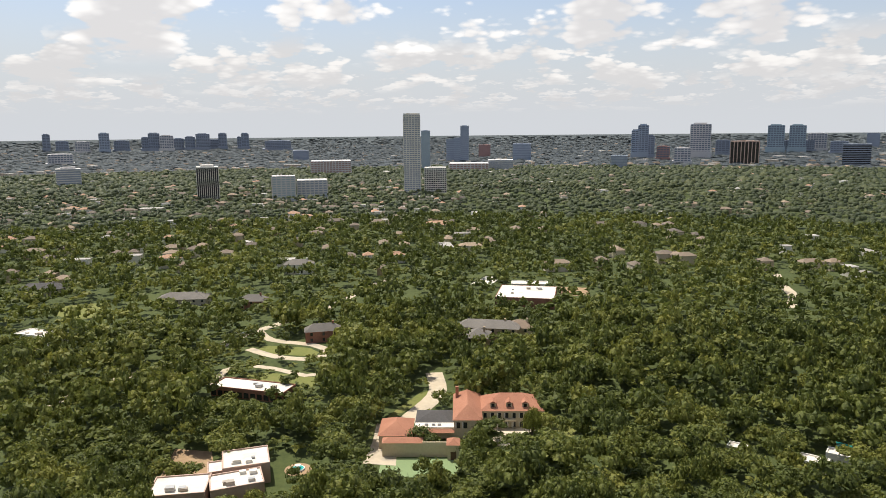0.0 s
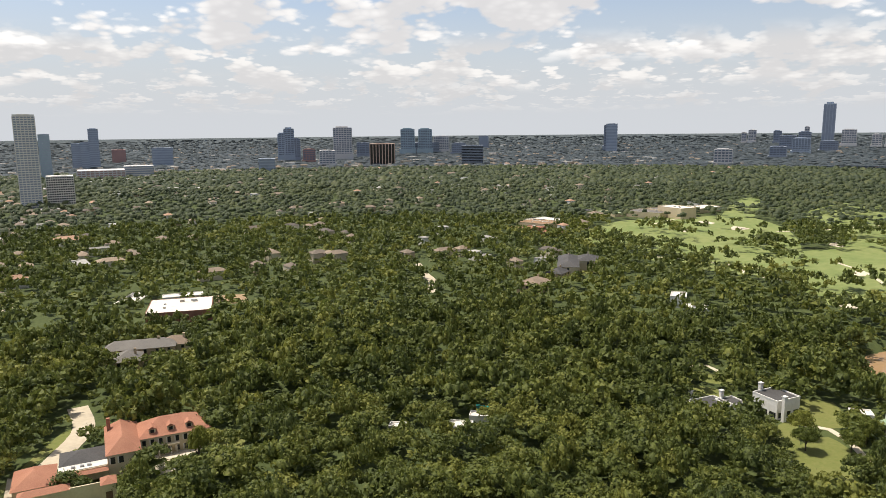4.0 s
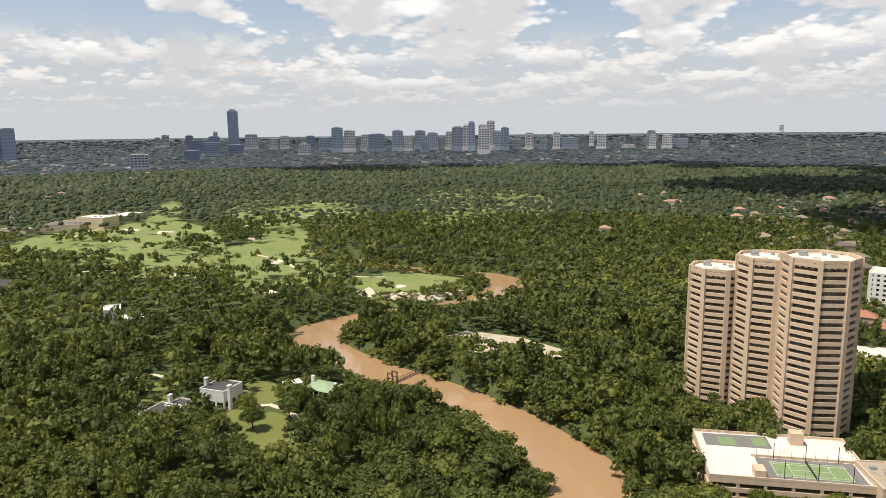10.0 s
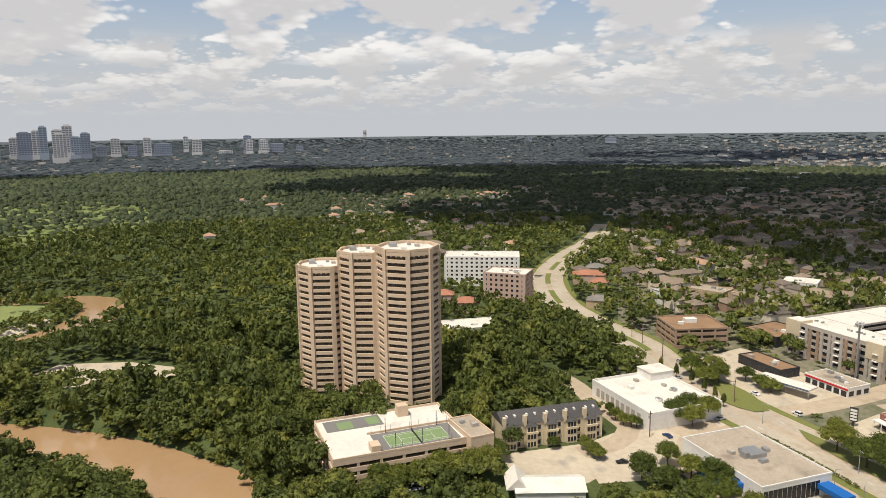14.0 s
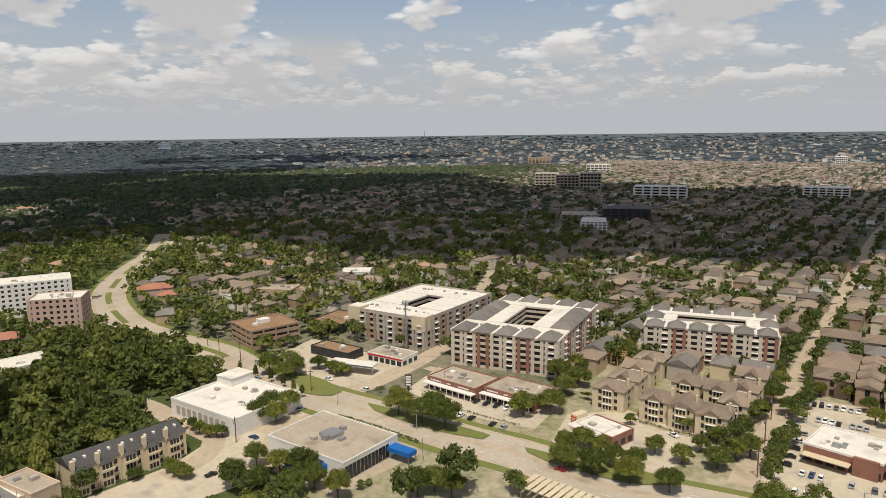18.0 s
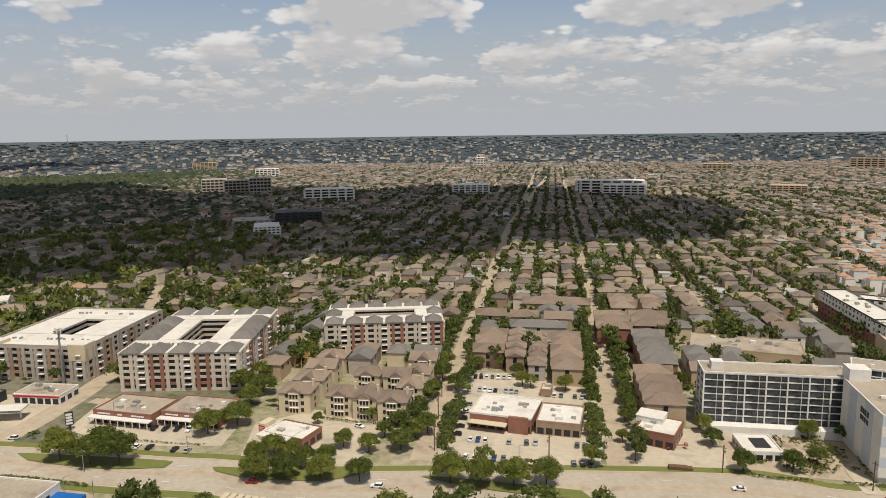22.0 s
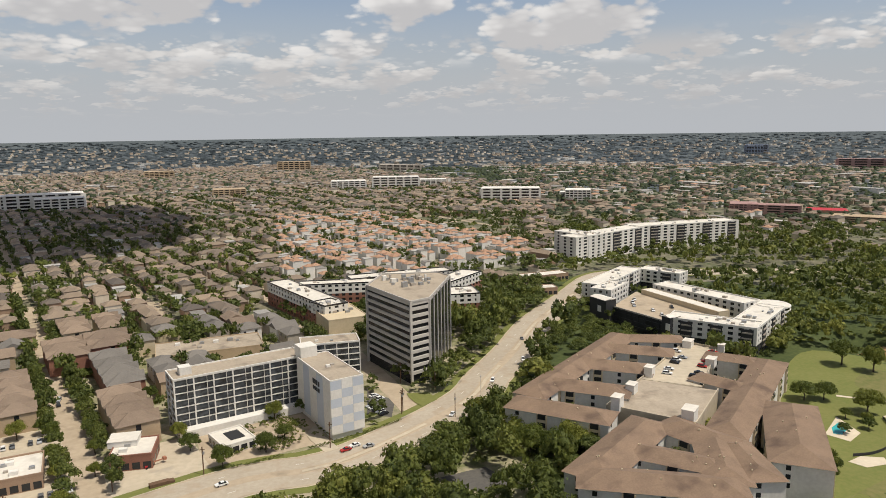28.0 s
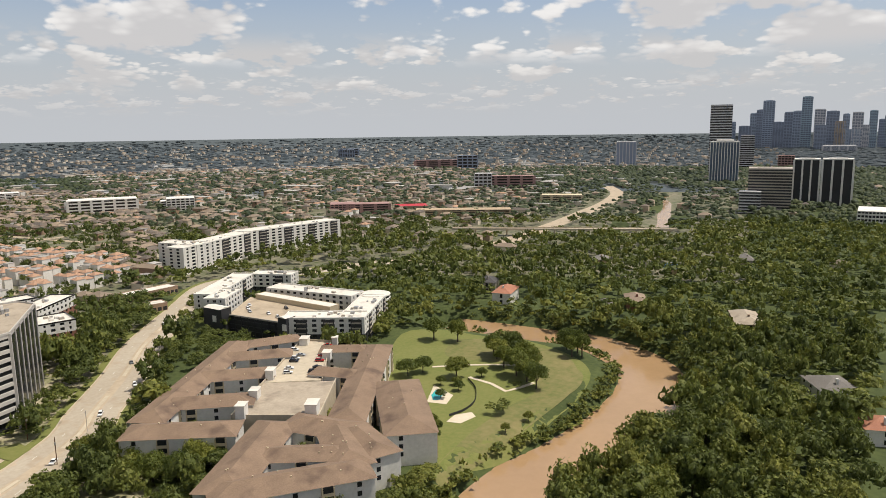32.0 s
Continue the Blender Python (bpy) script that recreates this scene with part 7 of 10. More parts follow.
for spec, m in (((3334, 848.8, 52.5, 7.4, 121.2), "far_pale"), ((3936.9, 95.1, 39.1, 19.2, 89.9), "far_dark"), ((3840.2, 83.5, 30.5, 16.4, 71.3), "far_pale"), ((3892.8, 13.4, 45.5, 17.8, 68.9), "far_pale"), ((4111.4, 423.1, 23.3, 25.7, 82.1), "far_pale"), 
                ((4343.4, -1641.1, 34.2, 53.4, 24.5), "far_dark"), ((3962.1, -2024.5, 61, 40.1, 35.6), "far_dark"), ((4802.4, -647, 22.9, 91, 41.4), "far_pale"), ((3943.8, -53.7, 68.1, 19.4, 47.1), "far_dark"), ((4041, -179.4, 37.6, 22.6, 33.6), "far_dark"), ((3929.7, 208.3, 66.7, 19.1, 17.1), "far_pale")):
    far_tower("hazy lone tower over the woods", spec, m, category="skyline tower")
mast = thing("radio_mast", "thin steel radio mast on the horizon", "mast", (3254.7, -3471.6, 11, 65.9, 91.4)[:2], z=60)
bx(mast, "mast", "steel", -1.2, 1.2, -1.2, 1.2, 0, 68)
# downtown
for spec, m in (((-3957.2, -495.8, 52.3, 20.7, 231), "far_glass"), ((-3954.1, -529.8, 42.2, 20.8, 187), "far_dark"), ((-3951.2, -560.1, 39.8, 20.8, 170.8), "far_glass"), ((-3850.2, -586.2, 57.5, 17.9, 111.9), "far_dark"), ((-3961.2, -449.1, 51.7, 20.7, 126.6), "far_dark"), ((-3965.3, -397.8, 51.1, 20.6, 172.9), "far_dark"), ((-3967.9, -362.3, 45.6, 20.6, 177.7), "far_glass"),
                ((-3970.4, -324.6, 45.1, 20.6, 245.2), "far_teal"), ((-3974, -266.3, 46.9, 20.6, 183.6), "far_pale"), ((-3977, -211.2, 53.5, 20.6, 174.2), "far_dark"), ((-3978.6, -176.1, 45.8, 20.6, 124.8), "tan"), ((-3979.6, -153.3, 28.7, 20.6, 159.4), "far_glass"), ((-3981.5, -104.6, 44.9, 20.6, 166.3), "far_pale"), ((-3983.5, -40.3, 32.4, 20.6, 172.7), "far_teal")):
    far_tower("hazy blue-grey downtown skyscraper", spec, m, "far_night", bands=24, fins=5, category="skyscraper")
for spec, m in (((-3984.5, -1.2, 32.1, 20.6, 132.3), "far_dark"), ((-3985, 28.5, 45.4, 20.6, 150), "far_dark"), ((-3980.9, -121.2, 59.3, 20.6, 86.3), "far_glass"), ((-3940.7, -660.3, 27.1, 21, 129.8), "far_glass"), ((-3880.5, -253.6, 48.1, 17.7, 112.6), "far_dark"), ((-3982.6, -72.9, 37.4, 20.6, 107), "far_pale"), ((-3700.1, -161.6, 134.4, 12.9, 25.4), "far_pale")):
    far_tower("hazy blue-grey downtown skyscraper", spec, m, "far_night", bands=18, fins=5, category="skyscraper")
far_tower("tall cream and bronze banded office tower", (-1984.3, -361.8, 54.4, 0, 182.2), "far_pale", "bronze", 28, 0, cap=3)
far_tower("white residential tower with dark glass centre", (-1709.6, -301.1, 61.1, 0, 94.2), "white_wall", "blue_glass", 0, 11, cap=6)
far_tower("brown and cream banded office block", (-2330.2, -345.9, 39.6, 0, 100.3), "far_pale", "bronze", 16, 0)
far_tower("stepped concrete frame of an unfinished block", (-1148.9, -136.8, 59.8, 0, 65.4), "grey_wall", "black_wall", 16, 0)
far_tower("stepped concrete frame podium", (-1129.9, -160.3, 30.1, 0, 32.7), "far_pale", "black_wall", 8, 0)
far_tower("dark glass residential tower with white frame", (-1270.6, -98.7, 37.2, 0, 74.9), "white_wall", "black_wall", 0, 4)
far_tower("dark glass residential tower with white frame", (-1272, -55.3, 42.9, 0, 75.3), "white_wall", "black_wall", 0, 4)
far_tower("brown brick banded apartment block", (-2364.2, -240.2, 44.4, 0, 40.5), "far_red", "bronze", 6, 6)
far_tower("pale grey flat-roofed apartment block", (-1029.2, -3.3, 32.1, 0, 21.3), "white_wall", "glass", 5, 9, depth=60)
far_tower("tan ribbed slab apartment tower", (-2499, -769.9, 68.1, 0, 79.5), "far_pale", "far_dark", 0, 7)
for spec, m in (((-2035.5, -1262.8, 161.6, 0, 30.2), "far_red"), ((-2006.4, -1137.1, 64, 0, 47.2), "far_dark"), ((-1411.2, -696, 111.9, 0, 27.4), "far_red"), ((-1363, -733.9, 36.9, 0, 34.4), "far_pale"), ((-1162.8, -470.1, 70.3, 0, 13.9), "cream"), ((-2718.3, -2202.4, 95.3, 8.5, 38.1), "far_dark"), ((-680.7, -1063.3, 100, 0, 24.6), "white_wall"), ((-791, -1020.2, 51.6, 0, 15.5), "white_wall"),
                ((-917.4, -527.8, 144.1, 0, 10.2), "tan"), ((-874.6, -687.1, 88, 0, 16), "far_red")):
    far_tower("mid-distance brick or stucco apartment block", spec, m, "bronze", bands=5, fins=5, category="apartment building", depth=30)
for spec, m in (((842.3, -1279.2, 50.5, 0, 33.4), "grey_wall"), ((783.9, -1266.6, 46.2, 0, 32.7), "grey_wall"), ((730.6, -1266.9, 41.2, 0, 38), "grey_wall"), ((535, -1165.5, 87, 0, 26.6), "white_wall"), ((1017.6, -1807.3, 64.9, 0, 26), "white_wall"), ((1506.2, -2231.7, 79.7, 0.1, 22.8), "tan"), ((315.2, -1336.4, 69.7, 0, 22.7), "white_wall"), ((53, -1359.2, 125.1, 0, 30.6), "white_wall"),
                ((28.1, -1323.2, 74, 0, 25.7), "white_wall"), ((445.4, -868.6, 59.2, 0, 20.4), "black_wall"), ((494.6, -829.5, 47.8, 0, 13.1), "grey_wall"), ((-208.3, -2147.7, 78.2, 0, 24.2), "tan"), ((527.8, -2384, 30.2, 0, 34.1), "white_wall"), ((428.5, -753.3, 30.2, 0, 16.7), "white_wall")):
    far_tower("pale mid-distance block with flat roof", spec, m, "bronze", bands=6, fins=7, category="building", depth=42)
far_tower("block with a crimson end wall", (298.1, -1340.9, 34.2, 0, 21.6), "red_paint", depth=25, category="building")
for spec, m in (((-520.4, -1452.7, 73.8, 0, 23.1), "white_wall"), ((-616, -1417.5, 100.6, 0, 29.4), "white_wall"), ((-666, -1035.5, 99.6, 0, 27.5), "white_wall"), ((-771.6, -985.1, 43.5, 0, 22.6), "white_wall"), ((-628.1, -2265.3, 103.7, 0, 34.5), "tan"), ((-899.8, -2033.7, 128.5, 0, 24.5), "grey_wall"), ((-856.3, -709.8, 37.8, 0, 16.5), "far_red"), ((-2081.4, -1320.7, 116.8, 0, 26.8), "far_red"),
                ((50.7, -1356.6, 113.9, 0, 31.2), "white_wall"), ((-263.2, -1420.1, 61.3, 0, 19.9), "tan"), ((-733.9, -1484.7, 72.6, 0, 15.8), "white_wall"), ((-2696.3, -2193.5, 69.3, 8.1, 34.9), "far_dark")):
    far_tower("mid-distance flat-roofed apartment block", spec, m, "bronze", bands=6, fins=7, category="building", depth=42)

plain_block("building", "low brick hall under a bright red roof", "building", (-942.9, -669.4), (-976.4, -628.2), 40, 6.5, "tan_brick", "red_paint", units=0, parapet=0.3)

# ---- highway and flyover to the east ----
road("road", [(-690.5, -361.4), (-744.7, -363.5), (-868.2, -369.7), (-1033.2, -384.2), (-1213.5, -404.8), (-1393.6, -445.5), (-1551.4, -518.4)], 26.0, "concrete", "wide tan concrete parkway", clear=2)
fly = thing("flyover", "long concrete flyover on round piers", "bridge", (-746, -445.5), turn((-746, -445.5), (-855.8, -198.5)))
fl = dist((-746, -445.5), (-855.8, -198.5))
LINES.append((smooth_line([(-802.4, -479.2), (-920.5, -213.5)], 40.0), 14.0))
LINES.append((smooth_line([(-745.9, -453.7), (-863.2, -196.6)], 40.0), 22.0))
bx(fly, "deck", "pale_concrete", 0, fl, -6, 6, 7.6, 9.0)
for s in (-6, 5.6):
    bx(fly, "rail", "pale_concrete", 0, fl, s, s + 0.4, 9.0, 10.0)
for k in range(14):
    bx(fly, "pier", "pale_concrete", (k + 0.5) * fl / 14 - 0.8, (k + 0.5) * fl / 14 + 0.8, -2, 2, 0, 7.6)


# ---- the city district: yards, straight streets and rows of town houses ----
NU = np.array([0.117, -0.993])  # along the streets
NV = np.array([0.993, 0.117])   # across them, to the west


def azimuth(x, y):
    """Degrees turned to the right of +y, 0 to 360."""
    return np.degrees(np.arctan2(x, y)) % 360


def district(name, label, a0, a1, r0, r1, material, z):
    """A sector of ground between two azimuths and two radii."""
    a = np.radians(np.linspace(a0, a1, 24))
    rr = np.linspace(r0, r1, 30)
    ra, aa = np.meshgrid(rr, a, indexing="ij")
    x, y = (ra * np.sin(aa)).ravel(), (ra * np.cos(aa)).ravel()
    zz = ground_z(x, y) + z
    i, j = np.meshgrid(np.arange(29), np.arange(23), indexing="ij")
    q = (i * 24 + j).ravel()
    tris = np.concatenate([np.stack([q, q + 25, q + 24], 1), np.stack([q, q + 1, q + 25], 1)])
    tagged(link(name, mesh_np(name, np.stack([x, y, zz], 1), tris[:, ::-1], M[material])), label, "ground", kind="structure")


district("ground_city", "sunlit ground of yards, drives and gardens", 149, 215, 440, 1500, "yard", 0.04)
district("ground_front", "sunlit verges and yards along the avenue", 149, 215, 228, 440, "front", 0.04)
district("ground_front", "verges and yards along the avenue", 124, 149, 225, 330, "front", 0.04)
district("ground_suburb", "ground of yards and gardens between trees", 118, 149, 330, 1500, "yard", 0.04)
district("ground_east", "ground of yards and car parks", 215, 262, 620, 1500, "yard", 0.04)
STREETS = [52.0 + 80.0 * k for k in range(-14, 12)]
for s in STREETS:
    u0 = max(480.0, s / 0.50, -s / 0.80)
    if abs(s - 52) < 1:
        u0 = 1250.0
    if abs(s + 28) < 1:
        u0 = 640.0
    ends = [NU * u0 + NV * s, NU * 1700 + NV * s, NU * 2500 + NV * s]
    road("road", [tuple(q) for q in ends], 9.0, "concrete", "straight narrow residential street", step=60.0, clear=1.0)
for u in (560.0, 820.0, 1120.0, 1500.0):
    road("road", [tuple(NU * u + NV * (-0.75 * u)), tuple(NU * u), tuple(NU * u + NV * 0.42 * u)], 9.0, "concrete", "straight cross street", step=60.0, z=0.13, clear=1.0)

HOUSE_PAL = (("tan", "shingle"), ("tan", "shingle_grey"), ("cream", "shingle"), ("grey_wall", "shingle_grey"), ("tan_brick", "shingle"), ("brick", "shingle_grey"), ("white_wall", "shingle_grey"), ("cream", "shingle_grey"))
WALL_WORD = {"tan": "tan stucco", "cream": "cream stucco", "grey_wall": "grey stucco", "tan_brick": "tan brick", "brick": "red brick", "white_wall": "white stucco"}
house_rng = np.random.RandomState(11)
# measured rows before the deep town: centre, length along the street, width, eaves height, wall, roof, gable, pieces
NEAR_ROWS = ((79.3, -385, 46, 16, 9.0, "tan_brick", "shingle", False, 2), (64.0, -383, 50, 9.5, 9.0, "tan_brick", "shingle", True, 3), (51.5, -378, 60, 8.5, 8.6, "grey_wall", "shingle", False, 4),
             (36.0, -377, 66, 15, 9.0, "tan", "shingle", False, 4), (-11.0, -330, 50, 17, 10.0, "tan", "shingle", False, 3), (-9.5, -392, 60, 17, 9.6, "brick", "shingle_grey", False, 4),
             (-8.0, -447, 34, 22, 10.5, "brick", "shingle", False, 2), (14.0, -440, 38, 20, 10.0, "brick", "shingle", False, 2), (92.0, -446, 15, 19, 9.0, "tan", "shingle", False, 1), (70.0, -447, 15, 17, 9.0, "tan", "shingle", False, 1),
             (48.0, -447, 15, 17, 9.0, "tan", "shingle", True, 1), (58.0, -427, 12, 34, 8.0, "grey_wall", "shingle_grey", False, 1), (54.0, -487, 18, 46, 9.0, "tan", "shingle", False, 1), (10.0, -487, 36, 15, 11.0, "cream", "shingle", False, 2), (-10.0, -490, 36, 14, 11.0, "cream", "shingle", False, 2))
for rx_, ry_, length, width, tall, wall, roof, gabled, pieces in NEAR_ROWS:
    pieces = max(1, round(length / 14.0))
    step = length / pieces
    for k in range(pieces):
        along = (k - (pieces - 1) / 2) * step
        at = (rx_ + NU[0] * along, ry_ + NU[1] * along)
        o = house(WALL_WORD[wall] + " row house with brown hipped roof" if roof != "shingle_grey" else WALL_WORD[wall] + " row house with grey hipped roof", at, turn((0, 0), NU), step - 0.3, width, tall + 0.5 * (k % 2), wall, roof, min(3.4, width * 0.22), gabled, "row houses by the restaurants", 2, name="row_house")
        for side in (-1, 1):
            hip(o, "cross_gable", roof, -2.4 - k % 2, 1.8, 0.0 if side > 0 else -width / 2 - 0.7, width / 2 + 0.7 if side > 0 else 0.0, tall + 0.5 * (k % 2), min(3.4, width * 0.22) * 0.9, 0.3, True)
        RECTS.append((at[0], at[1], NU[0], NU[1], step / 2 + 1.0, width / 2 + 1.0))
ROWS = []
for s in STREETS:
    for off in (14.0, 30.5, 49.5, 66.0):
        for along in np.arange(330, 2600, 13.6):
            p = NU * (along + house_rng.uniform(-1.5, 1.5)) + NV * (s + off + house_rng.uniform(-1.2, 1.2))
            ROWS.append((p[0], p[1], house_rng.rand(), house_rng.rand(), house_rng.rand()))
ROWS = np.array(ROWS)
az_h, r_h = azimuth(ROWS[:, 0], ROWS[:, 1]), np.hypot(ROWS[:, 0], ROWS[:, 1])
ok = (az_h > 119) & (az_h < 216) & (r_h > 362 + 80 * (az_h < 150)) & ~blocked(ROWS[:, 0], ROWS[:, 1], 5.0)
ok &= (np.sin(ROWS[:, 0] / 23.0 + 3 * np.sin(ROWS[:, 1] / 41.0)) * 0.5 + 0.5) * 0.35 + ROWS[:, 3] * 0.65 < np.where(az_h < 150, 0.45, np.where(r_h > 1300, 0.60, 0.76))
ok &= ~((az_h > 196) & (r_h < 560))
ROWS, r_h, az_h = ROWS[ok], r_h[ok], az_h[ok]
order = np.argsort(r_h)
NEAR_HOUSES = 45


def townhouse(wall, roof, gable):
    o = thing("townhouse", WALL_WORD[wall] + (" townhouse with brown shingle roof" if roof == "shingle" else " townhouse with grey shingle roof"), "house", (0, 0), 0, "townhouse rows")
    w, d, h = 14.0, 12.2, 8.8
    bx(o, "wall", wall, -w / 2, w / 2, -d / 2, d / 2, 0, h)
    hip(o, "roof", roof, -w / 2, w / 2, -d / 2, d / 2, h, 3.1, 0.6, gable)
    for s in (-1, 1):
        for x in (-3.6, 3.6):
            bx(o, "window", "glass", x - 0.8, x + 0.8, s * d / 2 - 0.09, s * d / 2 + 0.09, 5.6, 7.6)
    bx(o, "garage_door", "white_wall", -5.6, -1.2, -d / 2 - 0.08, -d / 2 + 0.1, 0, 2.4)
    return o


templates = [townhouse(wall, roof, g) for wall, roof in HOUSE_PAL for g in (False, True)]
base_turn = math.atan2(NV[1], NV[0])
used = set()
for i in order[:NEAR_HOUSES]:
    x, y, a, b, c = ROWS[i]
    k = int(a * len(templates)) % len(templates)
    side = 90 if c > 0.3 else 0
    if k in used:
        copy_thing(templates[k], pose(x, y, 0, 0, 0, math.degrees(base_turn) + side))
    else:
        used.add(k)
        templates[k].location, templates[k].rotation_euler = (x, y, 0), (0, 0, base_turn + radians(side))
    RECTS.append((x, y, NV[0], NV[1], 5.0, 5.0))
for k, t in enumerate(templates):
    if k not in used:
        for ch in list(t.children):
            bpy.data.objects.remove(ch)
        bpy.data.objects.remove(t)


# far houses: joined, one mesh for walls and one for roofs a district
def far_houses(name, label, pts, size, wall_m, roof_m, rz, zs):
    """pts: x, y, three random numbers each."""
    hw, rv, rt = [], [], []
    n = len(pts)
    if not n:
        return
    w, d, h = size[0] * (0.62 + 0.35 * pts[:, 3] + 1.1 * pts[:, 2] ** 3), size[1] * (0.8 + 0.4 * pts[:, 3]), size[2] * (0.75 + 0.5 * pts[:, 4])
    ca, sa = np.cos(rz), np.sin(rz)
    rise = 0.35 if roof_m == "flat_mix" else 2.8 * size[1] / 11
    lx = np.stack([-w / 2, w / 2, w / 2, -w / 2], 1)
    ly = np.stack([-d / 2, -d / 2, d / 2, d / 2], 1)

    def world(ax, ay, az):
        return np.stack([pts[:, 0, None] + ax * ca[:, None] - ay * sa[:, None], pts[:, 1, None] + ax * sa[:, None] + ay * ca[:, None], az], -1)
    low = world(lx, ly, np.repeat(zs[:, None] - 2, 4, 1))
    eav = world(lx, ly, np.repeat((zs + h)[:, None], 4, 1))
    wv = np.concatenate([low, eav], 1).reshape(-1, 3)
    base = (np.arange(n) * 8)[:, None]
    wt = np.concatenate([base + np.array(t) for t in ((0, 1, 5), (0, 5, 4), (1, 2, 6), (1, 6, 5), (2, 3, 7), (2, 7, 6), (3, 0, 4), (3, 4, 7))])
    ex = world(lx * 1.08, ly * 1.08, np.repeat((zs + h)[:, None], 4, 1))
    k = np.maximum(w - d, 1.0) / 2
    rg = world(np.stack([-k, k], 1), np.zeros((n, 2)), np.repeat((zs + h + rise)[:, None], 2, 1))
    rv = np.concatenate([ex, rg], 1).reshape(-1, 3)
    base = (np.arange(n) * 6)[:, None]
    rt = np.concatenate([base + np.array(t) for t in ((0, 1, 5), (0, 5, 4), (1, 2, 5), (2, 3, 4), (2, 4, 5), (3, 0, 4))])
    o = thing(name, label, "houses", (0, 0), kind="stuff")
    for nm, vv, tt, mm in (("walls", wv, wt, wall_m), ("roofs", rv, rt, roof_m)):
        me = mesh_np(nm, vv, tt, M[mm])
        me.shade_flat()
        link(nm, me, o)


FAR_WALLS = (("wall_mix", "roof_mix"), ("wall_mix", "roof_mix"), ("white_wall", "flat_mix"), ("tan_brick", "roof_mix"), ("white_wall", "clay"), ("wall_mix", "flat_mix"))
rest_i = order[NEAR_HOUSES:]
FR = ROWS[rest_i]
kind = (FR[:, 2] * 97 % 1.0 * 4).astype(int)
warm = (az_h[rest_i] > 194) & (az_h[rest_i] < 214) & (r_h[rest_i] > 590) & (r_h[rest_i] < 1060)
FR, kind, warm = FR[~warm], kind[~warm], warm[~warm]
kind[(kind == 2) & ~warm & (FR[:, 4] > 0.45)] = 0
for k in range(5):
    s = kind == k
    far_houses("house_rows", "rows of %s townhouses" % ("tan and brown", "tan and grey", "white flat-roofed", "brick and brown", "white and terracotta")[k], FR[s], (13.5, 11.0, 8.6) if k not in (2, 4) else (10.0, 9.0, 10.5), FAR_WALLS[k][0], FAR_WALLS[k][1],
               np.where(FR[s][:, 3] * 57 % 1 > 0.6, base_turn, base_turn + math.pi / 2) + 0.12 * (FR[s][:, 4] - 0.5), np.zeros(s.sum()))

PACKED = np.array([(*(NU * (u + house_rng.uniform(-1, 1)) + NV * (v + house_rng.uniform(-1, 1))), house_rng.rand() * 0.6, house_rng.rand(), house_rng.rand()) for u in np.arange(520, 1090, 10.5) for v in np.arange(-500, -60, 9.5) if int(v / 9.5) % 4])
paz, pr = azimuth(PACKED[:, 0], PACKED[:, 1]), np.hypot(PACKED[:, 0], PACKED[:, 1])
PACKED = PACKED[(paz > 194) & (paz < 214) & (pr > 590) & (pr < 1060) & ~blocked(PACKED[:, 0], PACKED[:, 1], 4.0) & (PACKED[:, 3] < 0.9)]
for flat_, s in ((False, PACKED[:, 4] * 7 % 1 < 0.72), (True, PACKED[:, 4] * 7 % 1 >= 0.72)):
    far_houses("house_rows", "packed white stucco town houses with orange clay roofs" if not flat_ else "packed white flat-roofed town houses", PACKED[s], (10.0, 8.4, 10.5), "white_wall", "flat_mix" if flat_ else "clay", np.full(s.sum(), base_turn), np.zeros(s.sum()))


def scatter(n, r0, r1, a0, a1, rng, power=2.0):
    """Random places between two radii and two azimuths (degrees to the right of +y)."""
    r = (r0 ** power + (r1 ** power - r0 ** power) * rng.rand(n)) ** (1 / power)
    a = np.radians(a0 + (a1 - a0) * rng.rand(n))
    return r * np.sin(a), r * np.cos(a)


